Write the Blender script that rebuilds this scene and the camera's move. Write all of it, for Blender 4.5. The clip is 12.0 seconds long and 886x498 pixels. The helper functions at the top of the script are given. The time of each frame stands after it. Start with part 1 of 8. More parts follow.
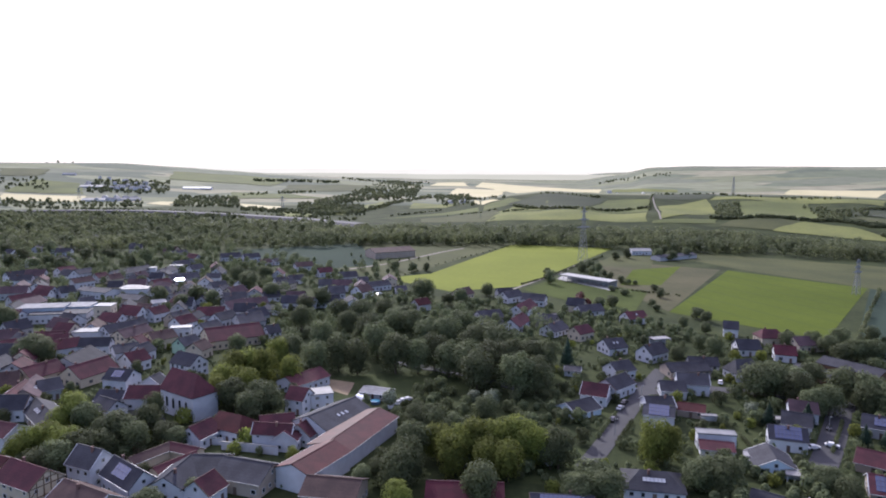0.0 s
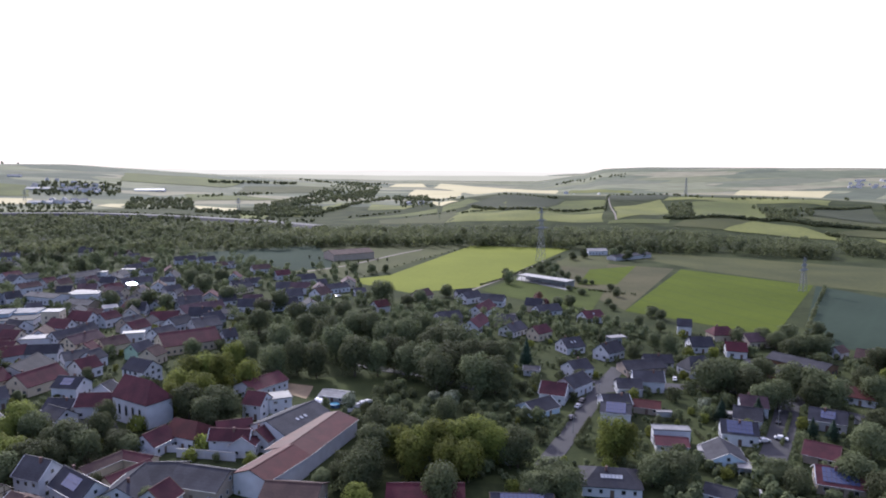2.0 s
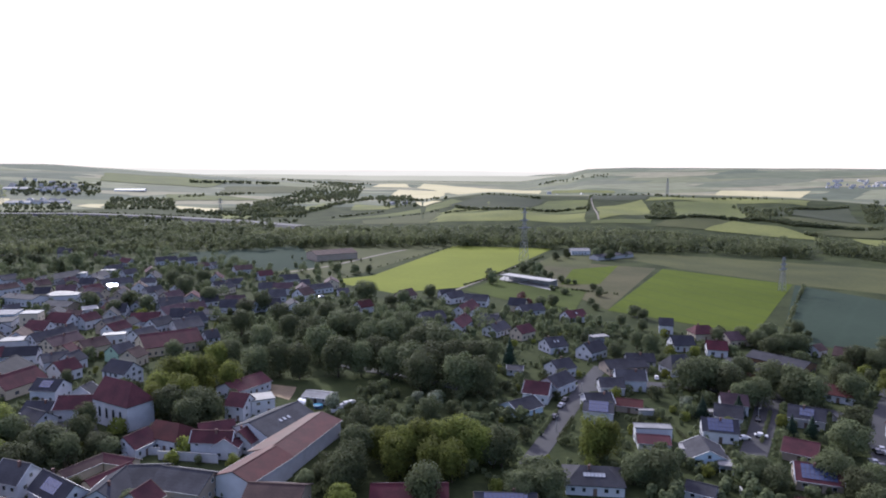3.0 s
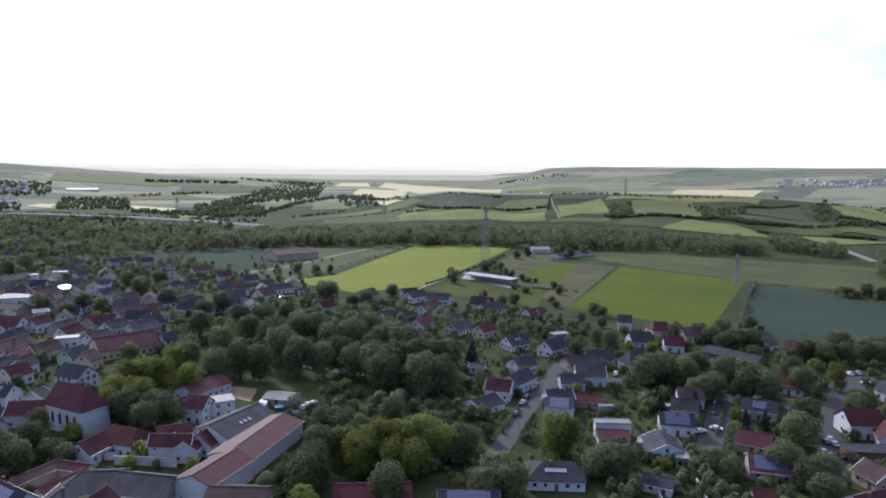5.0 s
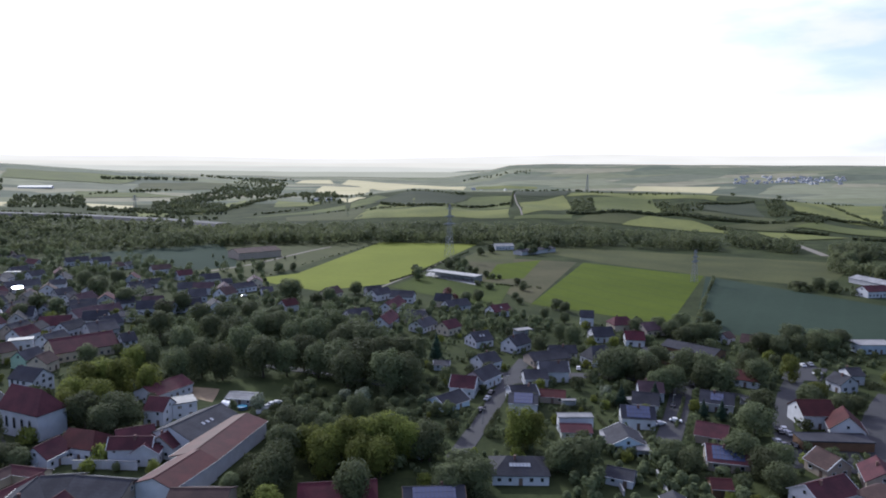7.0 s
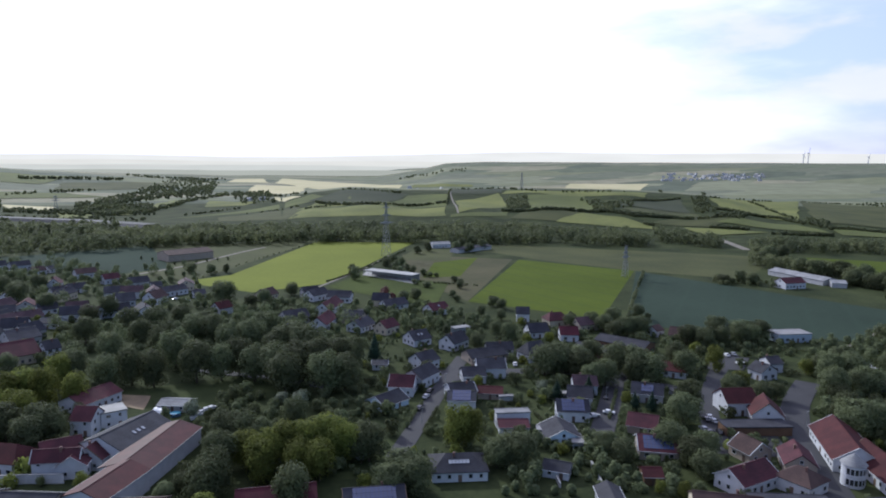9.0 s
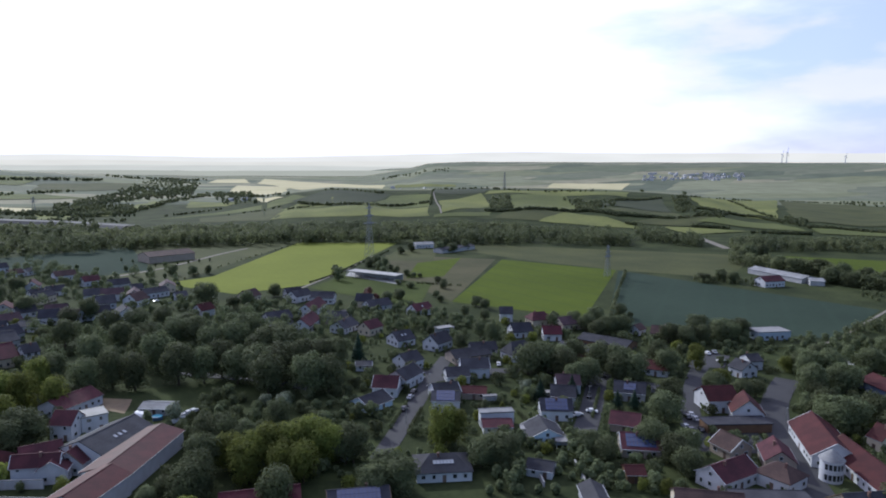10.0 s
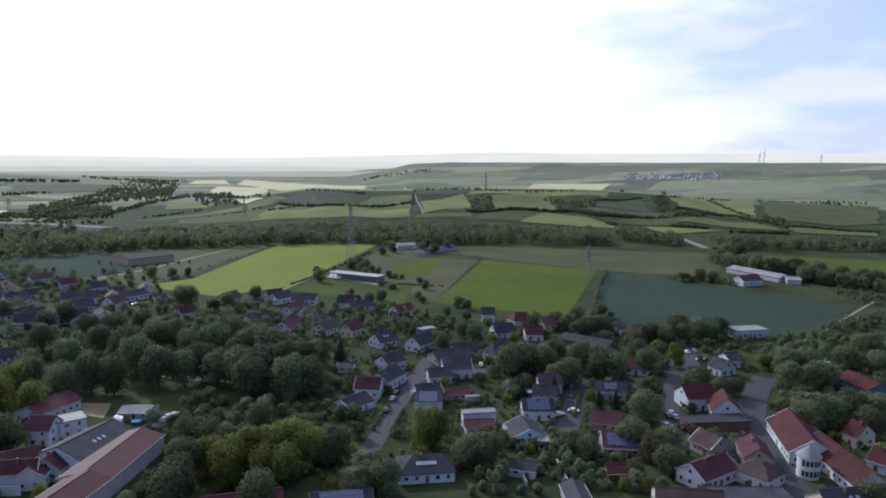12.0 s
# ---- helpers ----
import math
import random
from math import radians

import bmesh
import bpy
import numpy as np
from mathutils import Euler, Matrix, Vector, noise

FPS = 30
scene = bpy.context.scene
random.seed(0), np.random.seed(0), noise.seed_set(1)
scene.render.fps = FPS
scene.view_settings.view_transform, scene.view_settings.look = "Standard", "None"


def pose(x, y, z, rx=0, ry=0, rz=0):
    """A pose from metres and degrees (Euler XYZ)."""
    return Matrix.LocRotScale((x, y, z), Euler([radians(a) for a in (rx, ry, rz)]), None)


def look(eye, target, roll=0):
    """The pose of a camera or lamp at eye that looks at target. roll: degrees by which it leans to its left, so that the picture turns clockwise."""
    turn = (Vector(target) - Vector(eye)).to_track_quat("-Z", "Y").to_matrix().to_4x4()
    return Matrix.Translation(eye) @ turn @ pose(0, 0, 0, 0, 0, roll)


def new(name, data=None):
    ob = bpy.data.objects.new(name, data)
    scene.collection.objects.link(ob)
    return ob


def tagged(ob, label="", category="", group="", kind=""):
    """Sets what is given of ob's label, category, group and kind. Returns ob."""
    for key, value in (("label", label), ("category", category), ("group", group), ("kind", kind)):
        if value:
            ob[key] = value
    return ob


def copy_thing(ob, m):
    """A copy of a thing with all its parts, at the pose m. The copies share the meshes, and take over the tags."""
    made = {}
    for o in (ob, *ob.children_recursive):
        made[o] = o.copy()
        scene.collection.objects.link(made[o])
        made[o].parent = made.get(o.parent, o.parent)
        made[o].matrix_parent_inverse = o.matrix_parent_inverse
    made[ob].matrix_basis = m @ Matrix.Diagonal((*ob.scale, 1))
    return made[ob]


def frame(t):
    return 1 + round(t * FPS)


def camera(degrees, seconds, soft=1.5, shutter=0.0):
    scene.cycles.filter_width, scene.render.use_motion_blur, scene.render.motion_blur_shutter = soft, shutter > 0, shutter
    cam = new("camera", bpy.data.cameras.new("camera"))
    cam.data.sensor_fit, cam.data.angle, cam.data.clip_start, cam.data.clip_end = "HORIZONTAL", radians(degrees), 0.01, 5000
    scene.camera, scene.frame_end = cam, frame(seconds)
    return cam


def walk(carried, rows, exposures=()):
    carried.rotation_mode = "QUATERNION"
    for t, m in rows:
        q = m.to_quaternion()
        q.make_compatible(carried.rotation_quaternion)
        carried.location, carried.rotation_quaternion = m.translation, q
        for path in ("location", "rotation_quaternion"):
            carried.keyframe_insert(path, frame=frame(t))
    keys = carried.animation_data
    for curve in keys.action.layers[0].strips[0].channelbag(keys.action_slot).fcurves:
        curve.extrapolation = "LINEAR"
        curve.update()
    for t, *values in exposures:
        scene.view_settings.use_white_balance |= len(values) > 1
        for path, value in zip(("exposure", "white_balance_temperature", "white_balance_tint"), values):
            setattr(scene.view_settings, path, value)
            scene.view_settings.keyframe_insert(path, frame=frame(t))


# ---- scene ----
cam = camera(65.0, 12.0, soft=1.9)
PATH = [
    (0, (0.00, 0.00, 88.50), (-0.00, 99.27, 76.42), 0.36),
    (0.5, (0.03, 0.05, 88.53), (1.60, 99.33, 76.65), 0.32),
    (1, (0.05, 0.03, 88.55), (3.07, 99.28, 76.73), 0.39),
    (1.5, (0.06, -0.04, 88.58), (4.63, 99.14, 76.63), 0.29),
    (2, (0.05, -0.11, 88.60), (5.93, 99.00, 76.73), 0.35),
    (2.5, (0.05, -0.21, 88.63), (6.96, 98.85, 76.78), 0.41),
    (3, (0.04, -0.31, 88.64), (8.29, 98.64, 76.80), 0.41),
    (5, (-0.05, -0.77, 88.67), (13.67, 97.56, 76.75), 0.48),
    (5.5, (-0.07, -0.92, 88.70), (14.97, 97.23, 76.79), 0.50),
    (6, (-0.09, -1.06, 88.75), (15.99, 96.92, 76.81), 0.50),
    (6.5, (-0.11, -1.20, 88.83), (17.35, 96.53, 76.82), 0.47),
    (7, (-0.15, -1.35, 88.94), (18.66, 96.09, 76.63), 0.52),
    (7.5, (-0.19, -1.53, 89.09), (20.02, 95.59, 76.47), 0.52),
    (9.5, (-0.37, -2.35, 89.69), (28.90, 92.45, 77.23), 0.36),
    (10, (-0.41, -2.48, 89.82), (29.49, 92.12, 77.31), 0.31),
    (10.5, (-0.46, -2.56, 89.93), (30.11, 91.83, 77.42), 0.29),
    (11, (-0.49, -2.62, 90.00), (30.66, 91.59, 77.52), 0.28),
    (11.5, (-0.50, -2.68, 90.06), (31.29, 91.31, 77.61), 0.25),
    (12, (-0.52, -2.75, 90.12), (31.87, 91.04, 77.69), 0.24),
]
walk(cam, [(t, look(eye, target, roll)) for t, eye, target, roll in PATH], [(0.0, 0.2, 5020, 24), (3.0, 0.06, 4960, 22), (6.0, -0.18, 4870, 18), (9.0, -0.36, 4800, 15), (12.0, -0.42, 4770, 15)])

# ---- sky, sun, exposure ----
SUN_AZ, SUN_EL = -18.0, 29.0            # degrees from +y to the right, degrees above the horizon
world = bpy.data.worlds.new("evening_sky")
world.use_nodes = True
scene.world = world
wn, wl = world.node_tree.nodes, world.node_tree.links
wn.clear()
w_out = wn.new("ShaderNodeOutputWorld")
w_bg = wn.new("ShaderNodeBackground")
w_bg.inputs["Strength"].default_value = 0.11
sky = wn.new("ShaderNodeTexSky")
sky.sky_type = "NISHITA"
sky.sun_disc = False
sky.sun_elevation, sky.sun_rotation = radians(SUN_EL), radians(SUN_AZ)
sky.air_density, sky.dust_density, sky.ozone_density = 1.2, 1.0, 2.0
# thin bright cloud veil, thickest towards the sun, open blue far to the right
w_tc = wn.new("ShaderNodeTexCoord")
w_map = wn.new("ShaderNodeMapping")
w_map.inputs["Scale"].default_value = (1.6, 1.6, 6.5)
w_noise = wn.new("ShaderNodeTexNoise")
w_noise.inputs["Scale"].default_value = 2.3
w_noise.inputs["Detail"].default_value = 9.0
w_noise.inputs["Roughness"].default_value = 0.55
w_dot = wn.new("ShaderNodeVectorMath")
w_dot.operation = "DOT_PRODUCT"
w_dot.inputs[1].default_value = (math.sin(radians(SUN_AZ)) * math.cos(radians(SUN_EL)), math.cos(radians(SUN_AZ)) * math.cos(radians(SUN_EL)), math.sin(radians(SUN_EL)))
w_near = wn.new("ShaderNodeMapRange")
w_near.interpolation_type = "SMOOTHSTEP"
w_near.inputs["From Min"].default_value, w_near.inputs["From Max"].default_value = 0.4, 0.86
w_near.inputs["To Min"].default_value, w_near.inputs["To Max"].default_value = 0.0, 0.75
w_add = wn.new("ShaderNodeMath")
w_add.operation = "ADD"
w_veil = wn.new("ShaderNodeMapRange")
w_veil.interpolation_type = "SMOOTHSTEP"
w_veil.inputs["From Min"].default_value, w_veil.inputs["From Max"].default_value = 0.55, 1.0
w_veil.inputs["To Min"].default_value = 0.42
w_mix = wn.new("ShaderNodeMix")
w_mix.data_type = "RGBA"
w_mix.inputs["B"].default_value = (15.8, 13.5, 13.6, 1)
w_sep = wn.new("ShaderNodeSeparateXYZ")
w_low = wn.new("ShaderNodeMapRange")
w_low.interpolation_type = "SMOOTHSTEP"
w_low.inputs["From Min"].default_value, w_low.inputs["From Max"].default_value = 0.2, -0.02
w_low.inputs["To Min"].default_value, w_low.inputs["To Max"].default_value = 0.0, 0.32
w_sum = wn.new("ShaderNodeMath")
w_sum.operation = "ADD"
wl.new(w_tc.outputs["Generated"], w_map.inputs["Vector"])
wl.new(w_map.outputs["Vector"], w_noise.inputs["Vector"])
wl.new(w_tc.outputs["Generated"], w_dot.inputs[0])
wl.new(w_dot.outputs["Value"], w_near.inputs["Value"])
wl.new(w_near.outputs["Result"], w_add.inputs[0])
wl.new(w_noise.outputs["Fac"], w_add.inputs[1])
wl.new(w_tc.outputs["Generated"], w_sep.inputs["Vector"])
wl.new(w_sep.outputs["Z"], w_low.inputs["Value"])
wl.new(w_low.outputs["Result"], w_sum.inputs[0])
wl.new(w_add.outputs["Value"], w_sum.inputs[1])
wl.new(w_sum.outputs["Value"], w_veil.inputs["Value"])
w_side = wn.new("ShaderNodeMapRange")
w_side.inputs["From Min"].default_value, w_side.inputs["From Max"].default_value = -0.3, 0.45
w_side.inputs["To Min"].default_value = 0.16
w_part = wn.new("ShaderNodeMath")
w_part.operation = "MULTIPLY"
wl.new(w_dot.outputs["Value"], w_side.inputs["Value"])
wl.new(w_veil.outputs["Result"], w_part.inputs[0])
wl.new(w_side.outputs["Result"], w_part.inputs[1])
wl.new(w_part.outputs["Value"], w_mix.inputs["Factor"])
w_gain = wn.new("ShaderNodeVectorMath")
w_gain.operation = "MULTIPLY"
w_gain.inputs[1].default_value = (1.02, 1.12, 1.12)
wl.new(sky.outputs["Color"], w_gain.inputs[0])
wl.new(w_gain.outputs["Vector"], w_mix.inputs["A"])
# small flat clouds low over the open blue
w_map2 = wn.new("ShaderNodeMapping")
w_map2.inputs["Scale"].default_value = (5.5, 5.5, 17.0)
w_puff = wn.new("ShaderNodeTexNoise")
w_puff.inputs["Scale"].default_value, w_puff.inputs["Detail"].default_value, w_puff.inputs["Roughness"].default_value = 1.0, 7.0, 0.5
w_cut = wn.new("ShaderNodeMapRange")
w_cut.interpolation_type = "SMOOTHSTEP"
w_cut.inputs["From Min"].default_value, w_cut.inputs["From Max"].default_value = 0.5, 0.66
w_cut.inputs["To Max"].default_value = 0.62
w_cloud = wn.new("ShaderNodeMix")
w_cloud.data_type = "RGBA"
w_cloud.inputs["B"].default_value = (13.6, 11.2, 8.4, 1)
wl.new(w_tc.outputs["Generated"], w_map2.inputs["Vector"])
wl.new(w_map2.outputs["Vector"], w_puff.inputs["Vector"])
wl.new(w_puff.outputs["Fac"], w_cut.inputs["Value"])
wl.new(w_cut.outputs["Result"], w_cloud.inputs["Factor"])
wl.new(w_mix.outputs["Result"], w_cloud.inputs["A"])
wl.new(w_cloud.outputs["Result"], w_bg.inputs["Color"])
wl.new(w_bg.outputs["Background"], w_out.inputs["Surface"])

sun_data = bpy.data.lights.new("sun", "SUN")
sun_data.energy, sun_data.angle, sun_data.color = 5.0, radians(1.0), (1.0, 0.87, 0.6)
sun = new("sun", sun_data)
sun.matrix_world = look((0, 0, 400), (-400 * math.sin(radians(SUN_AZ)) * math.cos(radians(SUN_EL)), -400 * math.cos(radians(SUN_AZ)) * math.cos(radians(SUN_EL)), 400 - 400 * math.sin(radians(SUN_EL))))


# ---- materials ----
def material(name, colour, rough=0.8, dark=None, scale=0.6, detail=6.0, mixing=0.5, metal=0.0, bump=0.0, fine=8.0, vary=0.0, island=0.0, spec=0.3, translucent=0.0, sheen=0.0):
    """Base colour broken up by a coarse and a fine noise in metres; vary: brightness by object, island: by leaf."""
    m = bpy.data.materials.new(name)
    m.use_nodes = True
    n, l = m.node_tree.nodes, m.node_tree.links
    b = n["Principled BSDF"]
    b.inputs["Roughness"].default_value, b.inputs["Metallic"].default_value = rough, metal
    b.inputs["Specular IOR Level"].default_value = spec
    b.inputs["Sheen Weight"].default_value, b.inputs["Sheen Roughness"].default_value = sheen, 0.45
    b.inputs["Sheen Tint"].default_value = (0.85, 0.95, 0.8, 1)
    tc = n.new("ShaderNodeTexCoord")
    na, nb = n.new("ShaderNodeTexNoise"), n.new("ShaderNodeTexNoise")
    na.inputs["Scale"].default_value, na.inputs["Detail"].default_value = scale, detail
    nb.inputs["Scale"].default_value, nb.inputs["Detail"].default_value = fine, 4.0
    l.new(tc.outputs["Object"], na.inputs["Vector"])
    l.new(tc.outputs["Object"], nb.inputs["Vector"])
    mid = n.new("ShaderNodeMath")
    mid.operation = "MULTIPLY_ADD"
    l.new(nb.outputs["Fac"], mid.inputs[0])
    mid.inputs[1].default_value = 0.45
    l.new(na.outputs["Fac"], mid.inputs[2])
    ramp = n.new("ShaderNodeMapRange")
    ramp.inputs["From Min"].default_value, ramp.inputs["From Max"].default_value = 0.725 - 0.5 * (1.1 - mixing), 0.725 + 0.5 * (1.1 - mixing)
    l.new(mid.outputs["Value"], ramp.inputs["Value"])
    mix = n.new("ShaderNodeMix")
    mix.data_type = "RGBA"
    mix.inputs["A"].default_value = (*(dark or [c * 0.6 for c in colour]), 1)
    mix.inputs["B"].default_value = (*colour, 1)
    l.new(ramp.outputs["Result"], mix.inputs["Factor"])
    out = mix.outputs["Result"]
    if vary or island:
        hsv = n.new("ShaderNodeHueSaturation")
        l.new(out, hsv.inputs["Color"])
        total = None
        for amount, node, socket in ((vary, "ShaderNodeObjectInfo", "Random"), (island, "ShaderNodeNewGeometry", "Random Per Island")):
            if amount:
                src = n.new(node)
                mr = n.new("ShaderNodeMapRange")
                mr.inputs["To Min"].default_value, mr.inputs["To Max"].default_value = 1 - amount, 1 + amount
                l.new(src.outputs[socket], mr.inputs["Value"])
                if total is None:
                    total = mr.outputs["Result"]
                else:
                    mul = n.new("ShaderNodeMath")
                    mul.operation = "MULTIPLY"
                    l.new(total, mul.inputs[0])
                    l.new(mr.outputs["Result"], mul.inputs[1])
                    total = mul.outputs["Value"]
        l.new(total, hsv.inputs["Value"])
        if vary:
            hue = n.new("ShaderNodeMapRange")
            hue.inputs["To Min"].default_value, hue.inputs["To Max"].default_value = 0.5 - vary * 0.02, 0.5 + vary * 0.025
            oi = n.new("ShaderNodeObjectInfo")
            l.new(oi.outputs["Random"], hue.inputs["Value"])
            l.new(hue.outputs["Result"], hsv.inputs["Hue"])
        out = hsv.outputs["Color"]
    l.new(out, b.inputs["Base Color"])
    if bump:
        bp = n.new("ShaderNodeBump")
        bp.inputs["Strength"].default_value, bp.inputs["Distance"].default_value = bump, 0.1
        l.new(nb.outputs["Fac"], bp.inputs["Height"])
        l.new(bp.outputs["Normal"], b.inputs["Normal"])
    if translucent:
        tr = n.new("ShaderNodeBsdfTranslucent")
        l.new(out, tr.inputs["Color"])
        ms = n.new("ShaderNodeMixShader")
        ms.inputs["Fac"].default_value = translucent
        l.new(b.outputs["BSDF"], ms.inputs[1])
        l.new(tr.outputs["BSDF"], ms.inputs[2])
        l.new(ms.outputs["Shader"], n["Material Output"].inputs["Surface"])
    return m


def add_rows(m, angle, spacing, depth, colour, axis="X", sharp=3.0):
    """Planting rows or wheel tracks over a field material: a band wave across the given compass angle, in metres."""
    n, l = m.node_tree.nodes, m.node_tree.links
    b = n["Principled BSDF"]
    src = b.inputs["Base Color"].links[0].from_socket
    tc, mp, wv = n.new("ShaderNodeTexCoord"), n.new("ShaderNodeMapping"), n.new("ShaderNodeTexWave")
    mp.inputs["Rotation"].default_value = (0, 0, radians(angle))
    wv.inputs["Scale"].default_value = 0.3142 / spacing
    wv.bands_direction = axis
    wv.inputs["Distortion"].default_value = 0.6
    wv.inputs["Detail"].default_value = 2.0
    wv.inputs["Detail Scale"].default_value = 0.4
    l.new(tc.outputs["Object"], mp.inputs["Vector"])
    l.new(mp.outputs["Vector"], wv.inputs["Vector"])
    power = n.new("ShaderNodeMath")
    power.operation = "POWER"
    power.inputs[1].default_value = sharp
    l.new(wv.outputs["Fac"], power.inputs[0])
    sc = n.new("ShaderNodeMath")
    sc.operation = "MULTIPLY"
    sc.inputs[1].default_value = depth
    l.new(power.outputs["Value"], sc.inputs[0])
    mix = n.new("ShaderNodeMix")
    mix.data_type = "RGBA"
    mix.inputs["B"].default_value = (*colour, 1)
    l.new(sc.outputs["Value"], mix.inputs["Factor"])
    l.new(src, mix.inputs["A"])
    l.new(mix.outputs["Result"], b.inputs["Base Color"])
    return m


M = {}
M["grass"] = material("meadow_grass", (0.054, 0.064, 0.026), 0.92, (0.028, 0.036, 0.016), 0.035, 8, 0.75, fine=0.5, spec=0.035)


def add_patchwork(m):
    """Beyond the village the open land is a patchwork of long plots, each with its own crop, paled by painted haze."""
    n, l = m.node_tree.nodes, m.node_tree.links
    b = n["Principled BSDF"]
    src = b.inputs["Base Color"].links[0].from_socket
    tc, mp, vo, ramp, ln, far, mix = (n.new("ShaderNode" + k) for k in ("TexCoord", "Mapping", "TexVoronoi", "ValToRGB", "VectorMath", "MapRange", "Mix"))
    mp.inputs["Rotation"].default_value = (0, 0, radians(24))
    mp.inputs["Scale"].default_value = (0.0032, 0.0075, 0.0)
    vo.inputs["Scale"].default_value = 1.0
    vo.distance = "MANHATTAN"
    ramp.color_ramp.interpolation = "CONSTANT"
    # crop tones lightened and blued: the haze of distance is put into the colour
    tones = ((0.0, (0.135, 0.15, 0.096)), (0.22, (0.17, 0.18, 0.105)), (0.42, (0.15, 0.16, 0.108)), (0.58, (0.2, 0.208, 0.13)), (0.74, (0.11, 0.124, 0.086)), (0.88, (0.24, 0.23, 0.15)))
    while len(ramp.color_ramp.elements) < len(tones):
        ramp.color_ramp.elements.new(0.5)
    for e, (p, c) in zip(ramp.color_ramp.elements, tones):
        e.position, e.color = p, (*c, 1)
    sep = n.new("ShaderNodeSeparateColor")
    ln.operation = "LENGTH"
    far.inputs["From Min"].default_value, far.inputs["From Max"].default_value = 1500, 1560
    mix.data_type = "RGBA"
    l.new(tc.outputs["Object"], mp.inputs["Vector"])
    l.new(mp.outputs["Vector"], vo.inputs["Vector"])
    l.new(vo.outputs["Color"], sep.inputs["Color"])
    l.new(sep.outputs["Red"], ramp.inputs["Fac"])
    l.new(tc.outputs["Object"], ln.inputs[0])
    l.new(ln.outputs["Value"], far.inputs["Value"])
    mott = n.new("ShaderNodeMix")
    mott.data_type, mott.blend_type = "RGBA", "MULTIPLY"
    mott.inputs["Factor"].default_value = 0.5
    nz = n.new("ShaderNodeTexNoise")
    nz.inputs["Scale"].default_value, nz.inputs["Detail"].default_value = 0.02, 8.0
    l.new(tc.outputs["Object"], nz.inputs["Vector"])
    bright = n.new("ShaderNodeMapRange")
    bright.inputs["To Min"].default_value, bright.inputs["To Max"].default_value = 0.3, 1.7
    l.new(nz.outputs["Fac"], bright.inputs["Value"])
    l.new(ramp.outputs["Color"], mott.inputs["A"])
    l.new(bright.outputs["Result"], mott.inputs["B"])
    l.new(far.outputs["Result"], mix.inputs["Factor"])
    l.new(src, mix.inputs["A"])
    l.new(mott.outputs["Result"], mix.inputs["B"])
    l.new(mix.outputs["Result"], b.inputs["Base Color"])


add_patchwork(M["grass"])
M["lawn"] = material("garden_lawn", (0.058, 0.07, 0.026), 0.95, (0.036, 0.046, 0.019), 0.08, 6, 0.6, fine=1.5, spec=0.04)
M["crop_lime"] = add_rows(material("young_barley", (0.178, 0.2, 0.036), 0.95, (0.136, 0.156, 0.03), 0.012, 8, 0.7, fine=0.25, spec=0.03), -62, 21, 0.3, (0.14, 0.165, 0.035), sharp=16.0)
M["crop_green"] = add_rows(material("green_cereal", (0.084, 0.108, 0.014), 0.95, (0.062, 0.082, 0.012), 0.012, 8, 0.7, fine=0.25, spec=0.03), -20, 21, 0.3, (0.05, 0.068, 0.024), sharp=16.0)
M["meadow"] = material("fresh_meadow", (0.07, 0.088, 0.024), 0.95, (0.045, 0.058, 0.018), 0.03, 8, 0.7, fine=0.4, spec=0.03)
M["crop_teal"] = add_rows(material("blue_green_wheat", (0.042, 0.059, 0.041), 0.95, (0.032, 0.046, 0.032), 0.012, 8, 0.7, fine=0.25, spec=0.03), 40, 24, 0.25, (0.045, 0.065, 0.045), sharp=16.0)
M["crop_dull"] = material("fallow_meadow", (0.08, 0.086, 0.034), 0.9, (0.052, 0.059, 0.025), 0.02, 8, 0.7, fine=0.3, spec=0.05)
M["hill_grass"] = material("dry_hill_grass", (0.165, 0.176, 0.054), 0.9, (0.11, 0.122, 0.042), 0.012, 8, 0.75, fine=0.2, spec=0.05)
M["soil"] = material("bare_tilled_soil", (0.092, 0.086, 0.044), 0.9, (0.06, 0.062, 0.03), 0.02, 8, 0.7, fine=0.3, spec=0.05)
# saturation cut to put the far plain's haze into the grain colour
M["grain"] = material("ripe_grain", (0.5, 0.45, 0.26), 0.9, (0.4, 0.37, 0.2), 0.008, 8, 0.6, fine=0.1, spec=0.05)
M["vine"] = add_rows(material("vineyard_green", (0.118, 0.132, 0.042), 0.9, (0.08, 0.092, 0.034), 0.012, 8, 0.75, fine=0.2, spec=0.05), 20, 4, 0.3, (0.07, 0.09, 0.03))
M["vine_dark"] = add_rows(material("old_vineyard", (0.06, 0.068, 0.038), 0.9, (0.042, 0.05, 0.03), 0.012, 8, 0.75, fine=0.2, spec=0.05), -35, 4, 0.35, (0.05, 0.06, 0.03))
M["asphalt"] = material("grey_asphalt", (0.046, 0.046, 0.049), 0.85, (0.033, 0.033, 0.036), 0.15, 8, 0.6, bump=0.2, fine=3.0, spec=0.3)
M["gravel"] = material("pale_gravel", (0.22, 0.2, 0.155), 0.95, (0.14, 0.13, 0.1), 0.2, 8, 0.6, fine=3.0)
M["sand"] = material("sand_and_sunlit_street", (0.26, 0.2, 0.12), 0.95, (0.16, 0.125, 0.08), 0.2, 8, 0.6, fine=3.0)
M["concrete"] = material("concrete", (0.36, 0.35, 0.33), 0.85, (0.22, 0.22, 0.2), 0.4, 8, 0.6, bump=0.2, fine=5.0)
